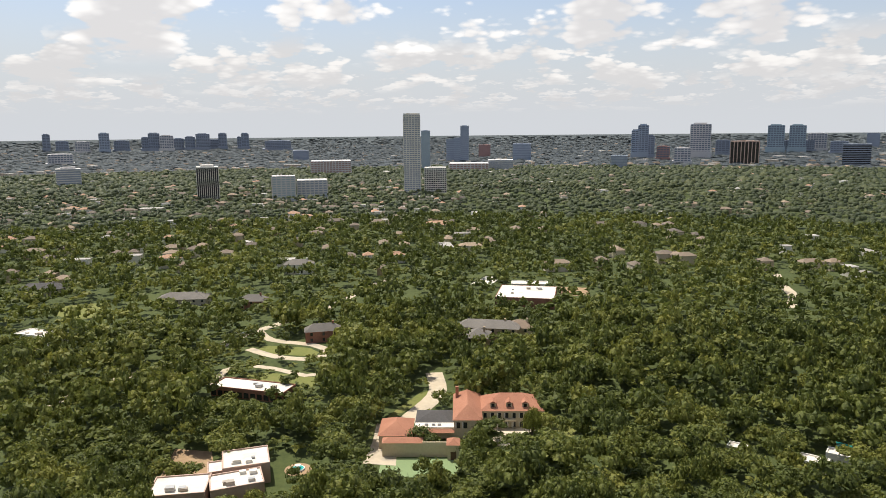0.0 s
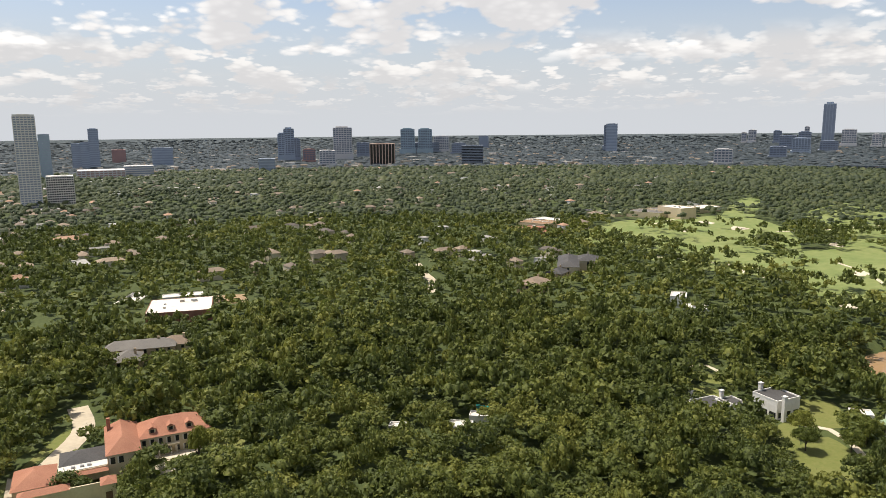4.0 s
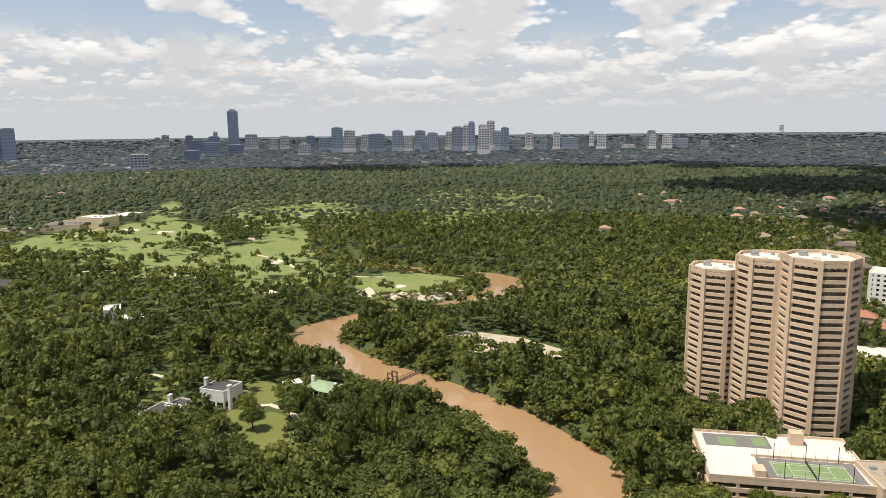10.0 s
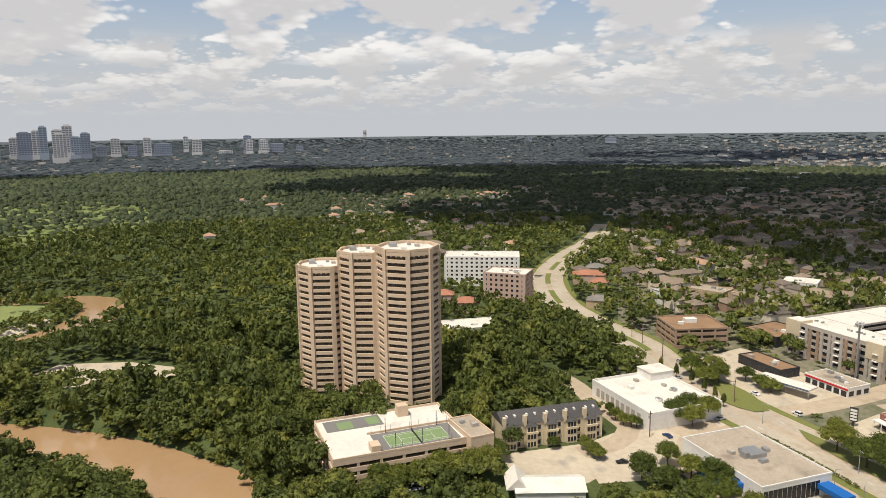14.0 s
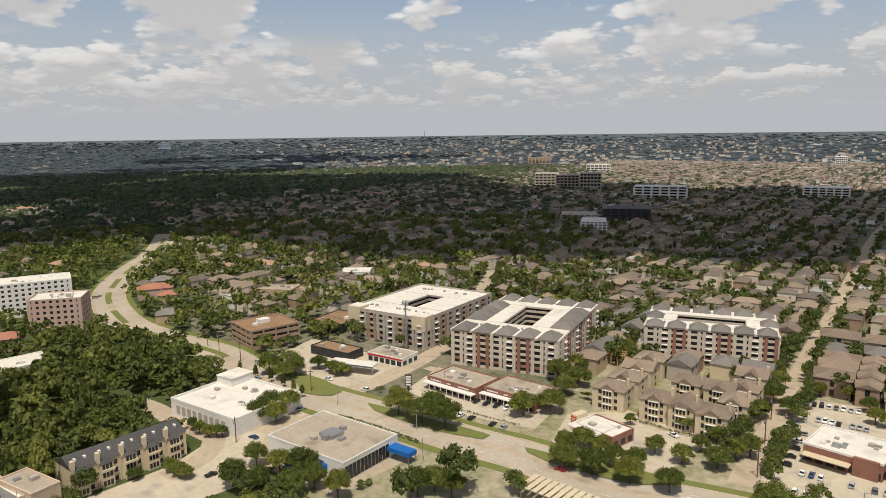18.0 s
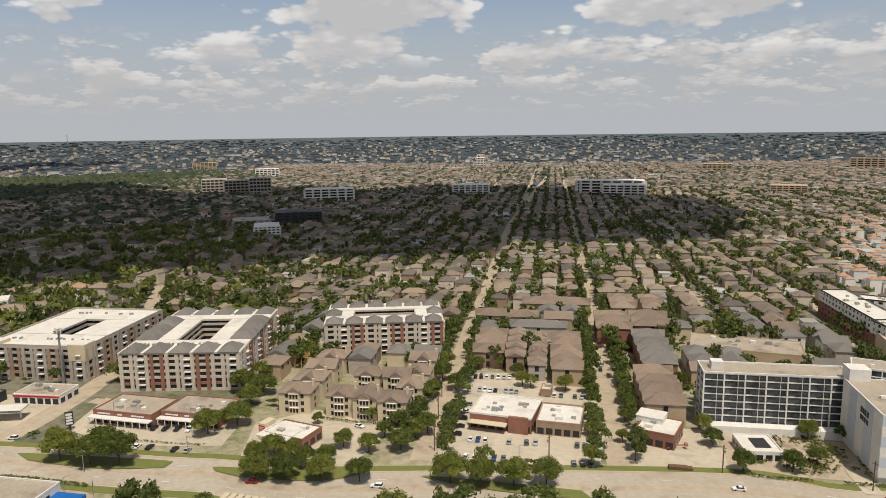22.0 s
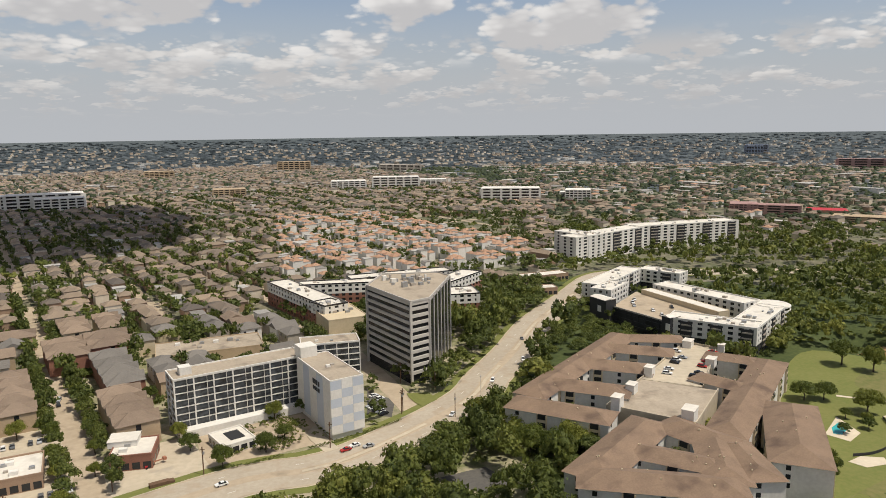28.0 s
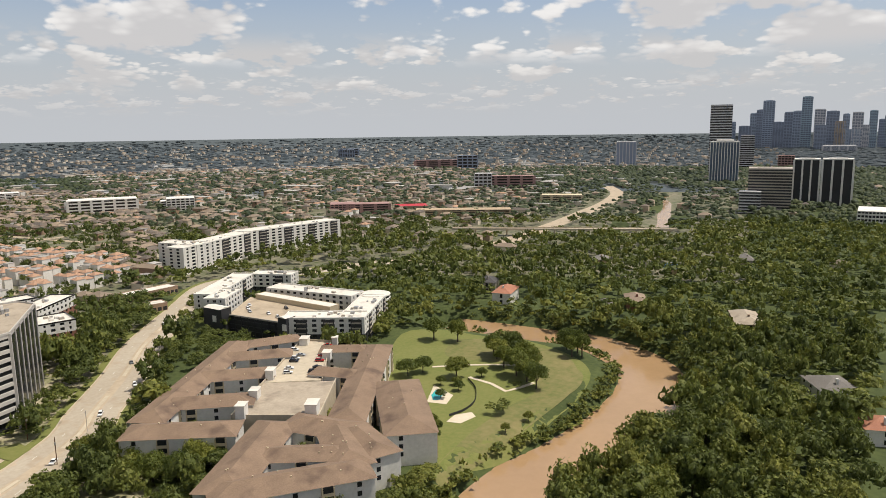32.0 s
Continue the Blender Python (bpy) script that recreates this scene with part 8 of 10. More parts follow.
# suburb houses among the trees, and sheds and stores on the plain
rs = np.random.RandomState(5)
for n, r0, r1, a0, a1, size, k, power in (
        (110, 640, 2600, -34, 42, (15, 11, 8.5), 0, 1.4), (170, 620, 2600, -34, 40, (15, 11, 8.5), 1, 1.4), (50, 640, 2600, -34, 50, (14, 10, 9), 2, 1.4), (50, 640, 2600, -34, 50, (14, 11, 8.5), 4, 1.4), (45, 1200, 2600, -34, 10, (24, 16, 9), 5, 1.4),
        (200, 560, 1500, 95, 150, (17, 12, 9), 1, 1.5), (80, 600, 1500, 85, 150, (17, 12, 9), 4, 1.5), (60, 700, 2600, 235, 272, (18, 12, 9), 1, 1.3),
        (760, 800, 2600, 212, 246, (12, 10, 8), 0, 1.4), (260, 900, 2600, 212, 246, (13, 10, 8), 3, 1.4), (220, 900, 2600, 212, 248, (18, 11, 7), 5, 1.4), (120, 900, 2600, 212, 246, (11, 10, 9), 4, 1.4), (130, 1100, 2600, 246, 264, (14, 10, 7), 0, 1.4), (50, 1200, 2600, 246, 264, (22, 14, 7), 5, 1.4),
        (150, 1400, 2700, 124, 250, (44, 26, 9), 5, 1.2), (110, 1400, 3000, 124, 250, (34, 20, 10), 2, 1.2), (260, 2500, 4700, 124, 262, (40, 20, 6), 2, 1.0), (80, 1700, 4700, -34, 45, (40, 20, 6), 2, 1.0), (50, 1500, 3000, -34, 45, (30, 18, 8), 5, 1.2), (900, 2300, 4600, 128, 264, (14, 9, 7), 5, 1.0), (1200, 2300, 4600, 128, 264, (14, 9, 8), 0, 1.0), (110, 3300, 4600, 60, 142, (12, 7, 5), 0, 1.0), (200, 2300, 4500, -34, 50, (12, 7, 5), 5, 1.0), (380, 2300, 4500, -34, 66, (14, 9, 5), 0, 1.0), (150, 680, 1800, -34, 2, (14, 11, 8), 0, 1.2), (60, 680, 1800, -34, 2, (14, 11, 8), 4, 1.2), (50, 680, 1800, -34, 4, (16, 11, 8), 2, 1.2), (120, 2600, 4300, 60, 112, (22, 14, 6), 5, 1.0)):
    x, y = scatter(n, r0, r1, a0, a1, rs, power)
    good = ~blocked(x, y, 9.0)
    for p in GOLF:
        good &= ~in_poly(x, y, p)
    x, y = x[good], y[good]
    pts = np.stack([x, y, rs.rand(len(x)), rs.rand(len(x)), rs.rand(len(x))], 1)
    far_houses("far_houses", "scattered houses and sheds among trees", pts, size, FAR_WALLS[k][0], FAR_WALLS[k][1], rs.choice([0.0, 1.57], len(x)) + base_turn, ground_z(x, y))
    if r1 < 2700:
        for px, py in zip(x, y):
            if math.hypot(px, py) < 1100:
                RECTS.append((px, py, 1, 0, 7, 7))


# ---- trees ----
DOME_V = np.array([(0, 0, 1.0)] + [(0.82 * math.cos(k * 1.2566), 0.82 * math.sin(k * 1.2566), 0.58) for k in range(5)] + [(1.0 * math.cos(k * 1.2566 + 0.6), 1.0 * math.sin(k * 1.2566 + 0.6), -0.12) for k in range(5)])
DOME_F = np.array([(0, 1 + k, 1 + (k + 1) % 5) for k in range(5)] + [(1 + k, 6 + k, 1 + (k + 1) % 5) for k in range(5)] + [(1 + (k + 1) % 5, 6 + k, 6 + (k + 1) % 5) for k in range(5)])


def leafy(rng, clumps, cores, leaves, leaf, flat=0.62):
    """A crown of unit radius on z = 0: dark inner masses under a broken shell of leaf sprays facing outwards."""
    V, F, n = [], [], 0
    centres = []
    for k in range(clumps):
        d = rng.normal(size=3)
        d /= np.linalg.norm(d)
        d[2] = abs(d[2]) * 1.15 - 0.22
        s = rng.uniform(0.24, 0.46)
        c = d * (rng.uniform(0.78, 1.12) - s * 0.7)
        c[2] = c[2] * flat + 0.42
        centres.append((c, s))
        if k < cores:
            V.append(DOME_V * (1 + rng.uniform(-0.3, 0.3, size=(11, 1))) * s * 0.74 * np.array([1, 1, 0.85]) + c - np.array([0, 0, 0.05]))
            F.append(DOME_F + n)
            n += 11
    ci = rng.randint(clumps, size=leaves)
    cs, ss = np.array([centres[i][0] for i in ci]), np.array([centres[i][1] for i in ci])
    d = rng.normal(size=(leaves, 3))
    d[:, 2] = np.abs(d[:, 2]) * 1.2 - 0.35
    d /= np.linalg.norm(d, axis=1)[:, None]
    p = cs + d * ss[:, None] * np.array([1, 1, 0.85]) * rng.uniform(0.72, 1.18, size=(leaves, 1))
    nrm = d + rng.normal(size=(leaves, 3)) * 0.55
    nrm /= np.linalg.norm(nrm, axis=1)[:, None]
    u = np.cross(nrm, rng.normal(size=(leaves, 3)))
    u /= np.linalg.norm(u, axis=1)[:, None]
    v = np.cross(nrm, u)
    k = leaf * rng.uniform(0.55, 1.45, size=(leaves, 1))
    tri = np.stack([p + u * k, p - u * k * 0.6 + v * k * 0.8, p - u * k * 0.5 - v * k * 0.8], 1)
    V.append(tri.reshape(-1, 3))
    F.append(np.arange(leaves * 3).reshape(-1, 3) + n)
    return np.concatenate(V), np.concatenate(F)


def spread(name, label, templates, x, y, radius, height, tint, material, rng, zoff=None):
    """One mesh of many crowns: stuff."""
    if not len(x):
        return
    V, F, T = [], [], []
    z = ground_z(x, y)
    pick, ang = rng.randint(len(templates), size=len(x)), rng.uniform(0, 6.28, len(x))
    n = 0
    for k, (tv, tf) in enumerate(templates):
        s = np.nonzero(pick == k)[0]
        if not len(s):
            continue
        ca, sa = np.cos(ang[s])[:, None], np.sin(ang[s])[:, None]
        px = (tv[None, :, 0] * ca - tv[None, :, 1] * sa) * radius[s][:, None] + x[s][:, None]
        py = (tv[None, :, 0] * sa + tv[None, :, 1] * ca) * radius[s][:, None] + y[s][:, None]
        pz = (tv[None, :, 2] * 0.56 + 0.36) * height[s][:, None] + z[s][:, None]
        V.append(np.stack([px, py, pz], -1).reshape(-1, 3))
        F.append((tf[None] + (np.arange(len(s)) * len(tv))[:, None, None]).reshape(-1, 3) + n)
        T.append(np.repeat(tint[s], len(tv)))
        n += len(s) * len(tv)
    tagged(link(name, mesh_np(name, np.concatenate(V), np.concatenate(F), material, np.concatenate(T))), label, "trees", kind="stuff")


def patch(x, y, scale):
    """Slow random field, about 0 to 1."""
    return 0.5 + 0.5 * np.sin(x / scale + 2.1 * np.sin(y / (scale * 1.7))) * np.cos(y / (scale * 1.3) + 1.7 * np.sin(x / (scale * 0.9)))


def tree_cover(x, y):
    """How likely a tree is at a place, by district."""
    az, r = azimuth(x, y), np.hypot(x, y)
    c = np.full(x.shape, 0.93)
    south = (az > 325) | (az < 42)
    c = np.where(south & (r > 560), 0.88, c)
    c = np.where(south & (r > 1500), 0.86, c)
    city = (az > 118) & (az < 214)
    c = np.where(city & (az < 152) & (r > 380), 0.85, c)
    c = np.where(city & (az >= 152) & (r > 380), 0.32 + 0.55 * (patch(x, y, 38.0) > 0.55), c)
    c = np.where(city & (az >= 152) & (r > 1100), 0.34 + 0.5 * (patch(x, y, 75.0) > 0.5), c)
    c = np.where(city & (r > 2400), 0.62, c)
    c = np.where(city & (r < 420), np.where(az < 126, 0.85, 0.05), c)
    east = (az >= 214) & (az < 272)
    c = np.where(east & (az < 230) & (r > 480), 0.66, c)
    c = np.where(east & (r > 1150) & (az < 262), np.where(az < 244, 0.55, 0.85), c)
    c = np.where((az >= 150) & (az < 197) & (r < 226), 0.75, c)
    c = np.where((az >= 197) & (az < 217) & (r < 560), 0.8, c)
    c = np.where((az > 194) & (az < 214) & (r > 590) & (r < 1060), 0.10, c)
    c = np.where((az > 272) & (az < 325), 0.35, c)
    return c


def grid_points(r0, r1, step, rng, shrink=1.0):
    n = int(r1 / step) + 1
    gx, gy = np.meshgrid(np.arange(-n, n + 1) * step, np.arange(-n, n + 1) * step)
    x = gx.ravel() + rng.uniform(-0.42, 0.42, gx.size) * step
    y = gy.ravel() + rng.uniform(-0.42, 0.42, gx.size) * step
    r = np.hypot(x, y)
    keep = (r >= r0) & (r < r1)
    x, y = x[keep], y[keep]
    keep = rng.rand(len(x)) < tree_cover(x, y) * shrink
    x, y = x[keep], y[keep]
    keep = ~blocked(x, y, 1.0)
    g = np.zeros(len(x), bool)
    for p in GOLF:
        g |= in_poly(x, y, p) & ((GOLF.index(p) not in (1, 4, 5)) | (patch(x, y, 55.0) > 0.62))
    keep &= ~(g & (rng.rand(len(x)) > 0.03 + 0.80 * np.clip(patch(x, y, 34.0) * 3.2 - 2.2, 0, 1)))
    return x[keep], y[keep]


def far_crown(rng, lumps):
    V, F, n = [], [], 0
    for k in range(lumps):
        v = DOME_V * (1 + rng.uniform(-0.28, 0.28, size=(11, 1))) * (1.0 if lumps == 1 else rng.uniform(0.45, 0.7)) * np.array([1, 1, 0.8])
        c = np.array([0, 0, 0.3]) if lumps == 1 else np.array([*rng.uniform(-0.55, 0.55, 2), rng.uniform(0.3, 0.6)])
        V.append(v + c)
        F.append(DOME_F + n)
        n += 11
    return np.concatenate(V), np.concatenate(F)


tr = np.random.RandomState(21)
near_templates = [leafy(tr, 34, 28, 4200, 0.047, 0.66 + 0.05 * k) for k in range(6)]
wood_templates = [leafy(tr, 15, 12, 430, 0.094, 0.58 + 0.04 * k) for k in range(8)]
back_templates = [leafy(tr, 9, 9, 125, 0.15, 0.60 + 0.04 * k) for k in range(8)]
mid_templates = [leafy(tr, 5, 4, 28, 0.26) for _ in range(8)]
small_templates = [far_crown(tr, 2) for _ in range(10)]
bush_templates = [leafy(tr, 5, 4, 22, 0.28) for _ in range(8)]
far_templates = [far_crown(tr, 1) for _ in range(8)]

# near trees: things with a trunk and a crown
def trunk_mesh(name):
    V, F = [], []

    def limb(p, q, r0, r1):
        p, q = np.array(p, float), np.array(q, float)
        k = len(V)
        for c, r in ((p, r0), (q, r1)):
            for i in range(6):
                V.append((c[0] + r * math.cos(i * 1.047), c[1] + r * math.sin(i * 1.047), c[2]))
        for i in range(6):
            F.append((k + i, k + (i + 1) % 6, k + 6 + (i + 1) % 6, k + 6 + i))
    limb((0, 0, 0), (0.1, 0.05, 3.2), 0.45, 0.34)
    limb((0.1, 0.05, 3.2), (-0.1, 0.2, 8.0), 0.34, 0.14)
    for a, l, h in ((0.4, 3.2, 6.8), (2.3, 3.0, 6.2), (4.4, 3.4, 7.2), (5.5, 2.4, 8.4)):
        limb((0.08, 0.05, 3.4), (l * math.cos(a), l * math.sin(a), h), 0.2, 0.07)
    return mesh_of(name, V, F, M["bark"])


trunk_me = trunk_mesh("trunk")
crown_me = [mesh_np("crown", v, f, LEAF["near"]) for v, f in near_templates]
for me in crown_me:
    me.polygons.foreach_set("use_smooth", np.ones(len(me.polygons), bool))
    me.update()


def tree(x, y, radius, height, k, rz, label, group=""):
    z = float(ground_z(np.array([x]), np.array([y]))[0])
    o = thing("tree", label, "tree", (x, y), rz, group, z=z - 0.1)
    link("trunk", trunk_me, o, (0, 0, 0), 0, (height / 13, height / 13, height / 12))
    link("crown", crown_me[k % len(crown_me)], o, (0, 0, height * 0.36), 0, (radius, radius, height * 0.56))
    return o


def in_view(x, y):
    az = azimuth(x, y)
    return (az < 271) | (az > 326)


def city_scale(x, y):
    """Trees between town houses are smaller than those in the woods."""
    az, r = azimuth(x, y), np.hypot(x, y)
    return np.where((az > 150) & (az < 216) & (r > 330) & ~((az > 197) & (r < 560)), 0.82, np.where((az >= 216) & (az < 262) & (r > 900), 0.75, 1.0))


def low_before(x, y):
    """Shrubs, not tall trees, stand on the near side of lawns, drives and houses."""
    r = np.hypot(x, y)
    open_ = np.zeros(x.shape, bool)
    for step in (9.0, 17.0, 25.0):
        s = 1 + step / r
        open_ |= blocked(x * s, y * s, -1.0) & (r < 950)
    wet = np.zeros(x.shape, bool)
    for step in (8.0, 16.0, 26.0):
        s = 1 + step / r
        wet |= (line_dist(x * s, y * s, river_pts) < RIVER_HALF) & (r > 330)
    return np.where(wet, 0.3, np.where(open_, np.where(r < 420, 0.46, 0.62), 1.0))


def wood(name, label, r0, r1, step, sizes, heights, kinds, material, skip=0):
    x, y = grid_points(r0, r1, step, tr)
    s = in_view(x, y)
    x, y = x[s], y[s]
    if skip:
        o = np.argsort(np.hypot(x, y))
        for i in o[:skip]:
            f = low_before(x[i:i + 1], y[i:i + 1])[0]
            tree(x[i], y[i], tr.uniform(*sizes) * (0.4 + 0.6 * f), tr.uniform(*heights) * f, tr.randint(6), tr.uniform(0, 6.28), "leafy green broadleaf tree in dense woodland", "woodland trees by the bayou")
        x, y = x[o[skip:]], y[o[skip:]]
    k = city_scale(x, y) * low_before(x, y)
    tint = np.clip(tr.normal(0.34, 0.28, len(x)) + 0.45 * (patch(x, y, 70.0) - 0.5) + 0.25 * (patch(x, y, 260.0) - 0.5) - np.where(city_scale(x, y) < 1, 0.30, 0.0), 0, 1)
    spread(name, label, kinds, x, y, tr.uniform(*sizes, len(x)) * (0.6 + 0.4 * k), tr.uniform(*heights, len(x)) * (0.15 + 0.85 * k), tint, material, tr)


wood("woodland", "dense green broadleaf woodland canopy", 150, 300, 10.4, (4.4, 9.4), (9, 21), wood_templates, LEAF["stuff"], 90)
wood("woodland", "dense green broadleaf woodland canopy", 300, 470, 10.6, (4.4, 9.6), (9, 21), back_templates, LEAF["stuff"])
wood("undergrowth", "dense green bushes under the woodland trees", 150, 470, 9.2, (3.4, 5.8), (3.5, 7.0), bush_templates, LEAF["stuff"])
wood("woodland", "green tree canopy among houses and lawns", 470, 1000, 12.0, (4.0, 10.0), (8, 19), mid_templates, LEAF["stuff"])
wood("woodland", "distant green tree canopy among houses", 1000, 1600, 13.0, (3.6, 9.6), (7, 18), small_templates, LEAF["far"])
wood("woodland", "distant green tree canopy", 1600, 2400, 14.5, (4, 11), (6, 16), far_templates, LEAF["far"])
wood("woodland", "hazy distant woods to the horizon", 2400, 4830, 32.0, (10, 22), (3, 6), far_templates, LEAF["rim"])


# trees along the straight streets and between the rows
sx, sy = [], []
for s in STREETS:
    for off in (-7.0, 7.0, 22.5, 40.0, 57.5):
        for u in np.arange(360.0, 1500.0, 11.0):
            if tr.rand() < (0.72 if abs(off) < 8 else 0.36):
                q = NU * (u + tr.uniform(-3, 3)) + NV * (s + off + tr.uniform(-1, 1))
                sx.append(q[0])
                sy.append(q[1])
sx, sy = np.array(sx), np.array(sy)
sa, sr = azimuth(sx, sy), np.hypot(sx, sy)
keep = (sa > 150) & (sa < 215) & (sr > 350) & ~blocked(sx, sy, -2.0)
sx, sy, sr = sx[keep], sy[keep], sr[keep]
for lo, hi, kinds, mm in ((0, 450, back_templates, LEAF["stuff"]), (450, 1600, mid_templates, LEAF["stuff"])):
    s = (sr >= lo) & (sr < hi)
    spread("street_trees", "green street trees between the rows of houses", kinds, sx[s], sy[s], tr.uniform(3.4, 7.0, s.sum()), tr.uniform(8.5, 14.5, s.sum()), np.clip(tr.normal(0.08, 0.14, s.sum()), 0, 1), mm, tr)

# bushes on the banks of the bayou
bank_x, bank_y = [], []
for q0, q1 in zip(river_pts[:-1], river_pts[1:]):
    t_ = (q1 - q0) / (np.linalg.norm(q1 - q0) + 1e-9)
    for k in range(34):
        side = tr.choice((-1, 1))
        o = RIVER_HALF + tr.uniform(-1.0, 17)
        q = q0 + (q1 - q0) * tr.rand() + np.array([-t_[1], t_[0]]) * side * o
        bank_x.append(q[0])
        bank_y.append(q[1])
bank_x, bank_y = np.array(bank_x), np.array(bank_y)
keep = (line_dist(bank_x, bank_y, river_pts) > RIVER_HALF - 2.0) & in_view(bank_x, bank_y)
keep &= ~((in_poly(bank_x, bank_y, PARK) | in_poly(bank_x, bank_y, BANK)) & (line_dist(bank_x, bank_y, river_pts) > RIVER_HALF + 6.0))
bank_x, bank_y = bank_x[keep], bank_y[keep]
spread("bank_bushes", "bright green bushes along the river bank", bush_templates, bank_x, bank_y, tr.uniform(1.6, 4.2, len(bank_x)), tr.uniform(2.0, 6.0, len(bank_x)), np.clip(tr.normal(0.62, 0.2, len(bank_x)), 0, 1), LEAF["stuff"], tr)


# shrubs and hedges round the hotel, the shops and the village
def shrubs(label, poly, step, radius, height, seed):
    rng = np.random.RandomState(seed)
    p = np.array(poly)
    n = int((np.ptp(p[:, 0]) * np.ptp(p[:, 1])) / step ** 2)
    x, y = rng.uniform(p[:, 0].min(), p[:, 0].max(), n), rng.uniform(p[:, 1].min(), p[:, 1].max(), n)
    ok_ = in_poly(x, y, poly) & (patch(x, y, 7.0) > 0.35)
    x, y = x[ok_], y[ok_]
    spread("shrubs", label, bush_templates, x, y, rng.uniform(*radius, len(x)), rng.uniform(*height, len(x)), np.clip(rng.normal(0.5, 0.22, len(x)), 0, 1), LEAF["stuff"], rng)


def hedge(label, pts, seed, half=0.9, tall=1.4):
    rng = np.random.RandomState(seed)
    line = smooth_line(pts, 1.1)
    x, y = line[:, 0] + rng.uniform(-0.3, 0.3, len(line)), line[:, 1] + rng.uniform(-0.3, 0.3, len(line))
    spread("hedge", label, bush_templates, x, y, rng.uniform(0.8, 1.2, len(x)) * half, rng.uniform(0.85, 1.15, len(x)) * tall, rng.uniform(0.2, 0.6, len(x)), LEAF["stuff"], rng)


shrubs("planted shrubs in the hotel garden", [(-40.1, -280.8), (-70.3, -269.6), (-82.1, -291.4), (-72.8, -310.6), (-55.7, -308.5)], 2.0, (0.7, 1.6), (1.0, 2.4), 61)
shrubs("planted shrubs beside the hotel drive", [(-80.4, -280.7), (-85.6, -269.2), (-91.9, -287.3), (-85.5, -291.9)], 2.2, (0.7, 1.5), (1.0, 2.2), 62)
hedge("clipped green hedge along the hotel front", [(-74.9, -267.4), (-94.9, -270), (-119.2, -275.9)], 63)
hedge("clipped green hedge along the garden terrace", [(-36.3, -267.7), (-48.7, -265.9), (-63.5, -266.9)], 64)
hedge("clipped hedge beside the bank branch", [(149.5, -251.6), (139, -251.4), (134.2, -251.5)], 65)
hedge("red and green hedge by the showroom car park", [(239.4, -195.5), (219.3, -197.8), (192.7, -198.7)], 66, 1.1)
hedge("clipped hedge by the shop car park", [(208.6, -236.5), (189.4, -237.5), (171.3, -239.8)], 67, 0.7, 0.9)
hedge("clipped hedge along the town houses", [(138.5, -277.1), (115.2, -276.4), (93.3, -279.7)], 68)
shrubs("low shrubs before the apartment village", [(-135.9, -234.1), (-157.9, -199.4), (-174.3, -205.3), (-163.8, -256), (-150.3, -258.3)], 3.0, (1.2, 2.6), (1.6, 3.6), 69)


# dense trees along the side streets off the avenue
side_x, side_y = [], []
for line, offs in (([(79.2, -248.8), (84.1, -284.6), (89.3, -335.2), (101.1, -415), (116.1, -539.5)], (-8.0, 8.5)), ([(3.6, -260.3), (8.2, -306.5), (17.7, -389), (26.6, -468.5), (40.7, -609.5)], (-8.0, 8.0)),
                   ([(-132.1, -319.1), (-134.2, -362.1), (-133.7, -423.6), (-113.4, -477.5)], (8.0,)), ([(269.2, -291.4), (285.5, -331.9), (391.5, -507.8)], (-9.0, 9.0))):
    q = smooth_line(line, 5.5)
    g = np.gradient(q, axis=0)
    g /= np.linalg.norm(g, axis=1)[:, None]
    for o in offs:
        for p, t_ in zip(q, g):
            if tr.rand() < 0.8:
                side_x.append(p[0] - t_[1] * (o + tr.uniform(-1, 1)))
                side_y.append(p[1] + t_[0] * (o + tr.uniform(-1, 1)))
side_x, side_y = np.array(side_x), np.array(side_y)
keep = np.ones(len(side_x), bool)
for cx, cy, ux, uy, hu, hv in RECTS:
    dx, dy = side_x - cx, side_y - cy
    keep &= ~((np.abs(dx * ux + dy * uy) < hu) & (np.abs(-dx * uy + dy * ux) < hv))
for pts, hw in LINES[2:8]:
    keep &= line_dist(side_x, side_y, pts) > hw
side_x, side_y = side_x[keep], side_y[keep]
spread("street_trees", "leafy dark green trees lining the side streets", wood_templates, side_x, side_y, tr.uniform(2.6, 4.8, len(side_x)), tr.uniform(6.5, 11.5, len(side_x)), np.clip(tr.normal(0.22, 0.18, len(side_x)), 0, 1), LEAF["stuff"], tr)


# ---- single trees on medians, car parks and lawns ----
def trees_at(spots, radius, height, label, group):
    for x, y in spots:
        tree(x, y, radius * tr.uniform(0.85, 1.15), height * tr.uniform(0.88, 1.12), tr.randint(6), tr.uniform(0, 6.28), label, group)


trees_at([(219.7, -214.2), (205, -214), (193, -216.2), (203.3, -220.4)], 7.0, 12.0, "dark green live oak on the grass median", "median oaks")
trees_at([(135.1, -219.2), (124.1, -221.4), (110.2, -223.8), (96.6, -227)], 5.6, 10.0, "dark green live oak on the grass median", "median oaks")
trees_at([(63.7, -234), (52.4, -234.7), (40.7, -237.4), (29.3, -240.9)], 6.4, 10.5, "dark green live oak on the grass median", "median oaks")
trees_at([(312.7, -209.3), (299.7, -209.3), (298.9, -216.1), (308.7, -219.5)], 6.0, 10.5, "dark green live oak on the grass median", "median oaks")
trees_at([(298.9, -231.5), (288.1, -232.7), (281.3, -233)], 4.6, 7.0, "rounded green tree beside the filling station", "filling station trees")
trees_at([(175.5, -283.7), (176.6, -298.2), (188, -298.3), (186.4, -317.2), (168.8, -261.6), (182.7, -345.8), (180.5, -354.4), (176.1, -250.2)], 6.0, 11.0, "leafy green street tree beside the shops", "street trees by the shops")
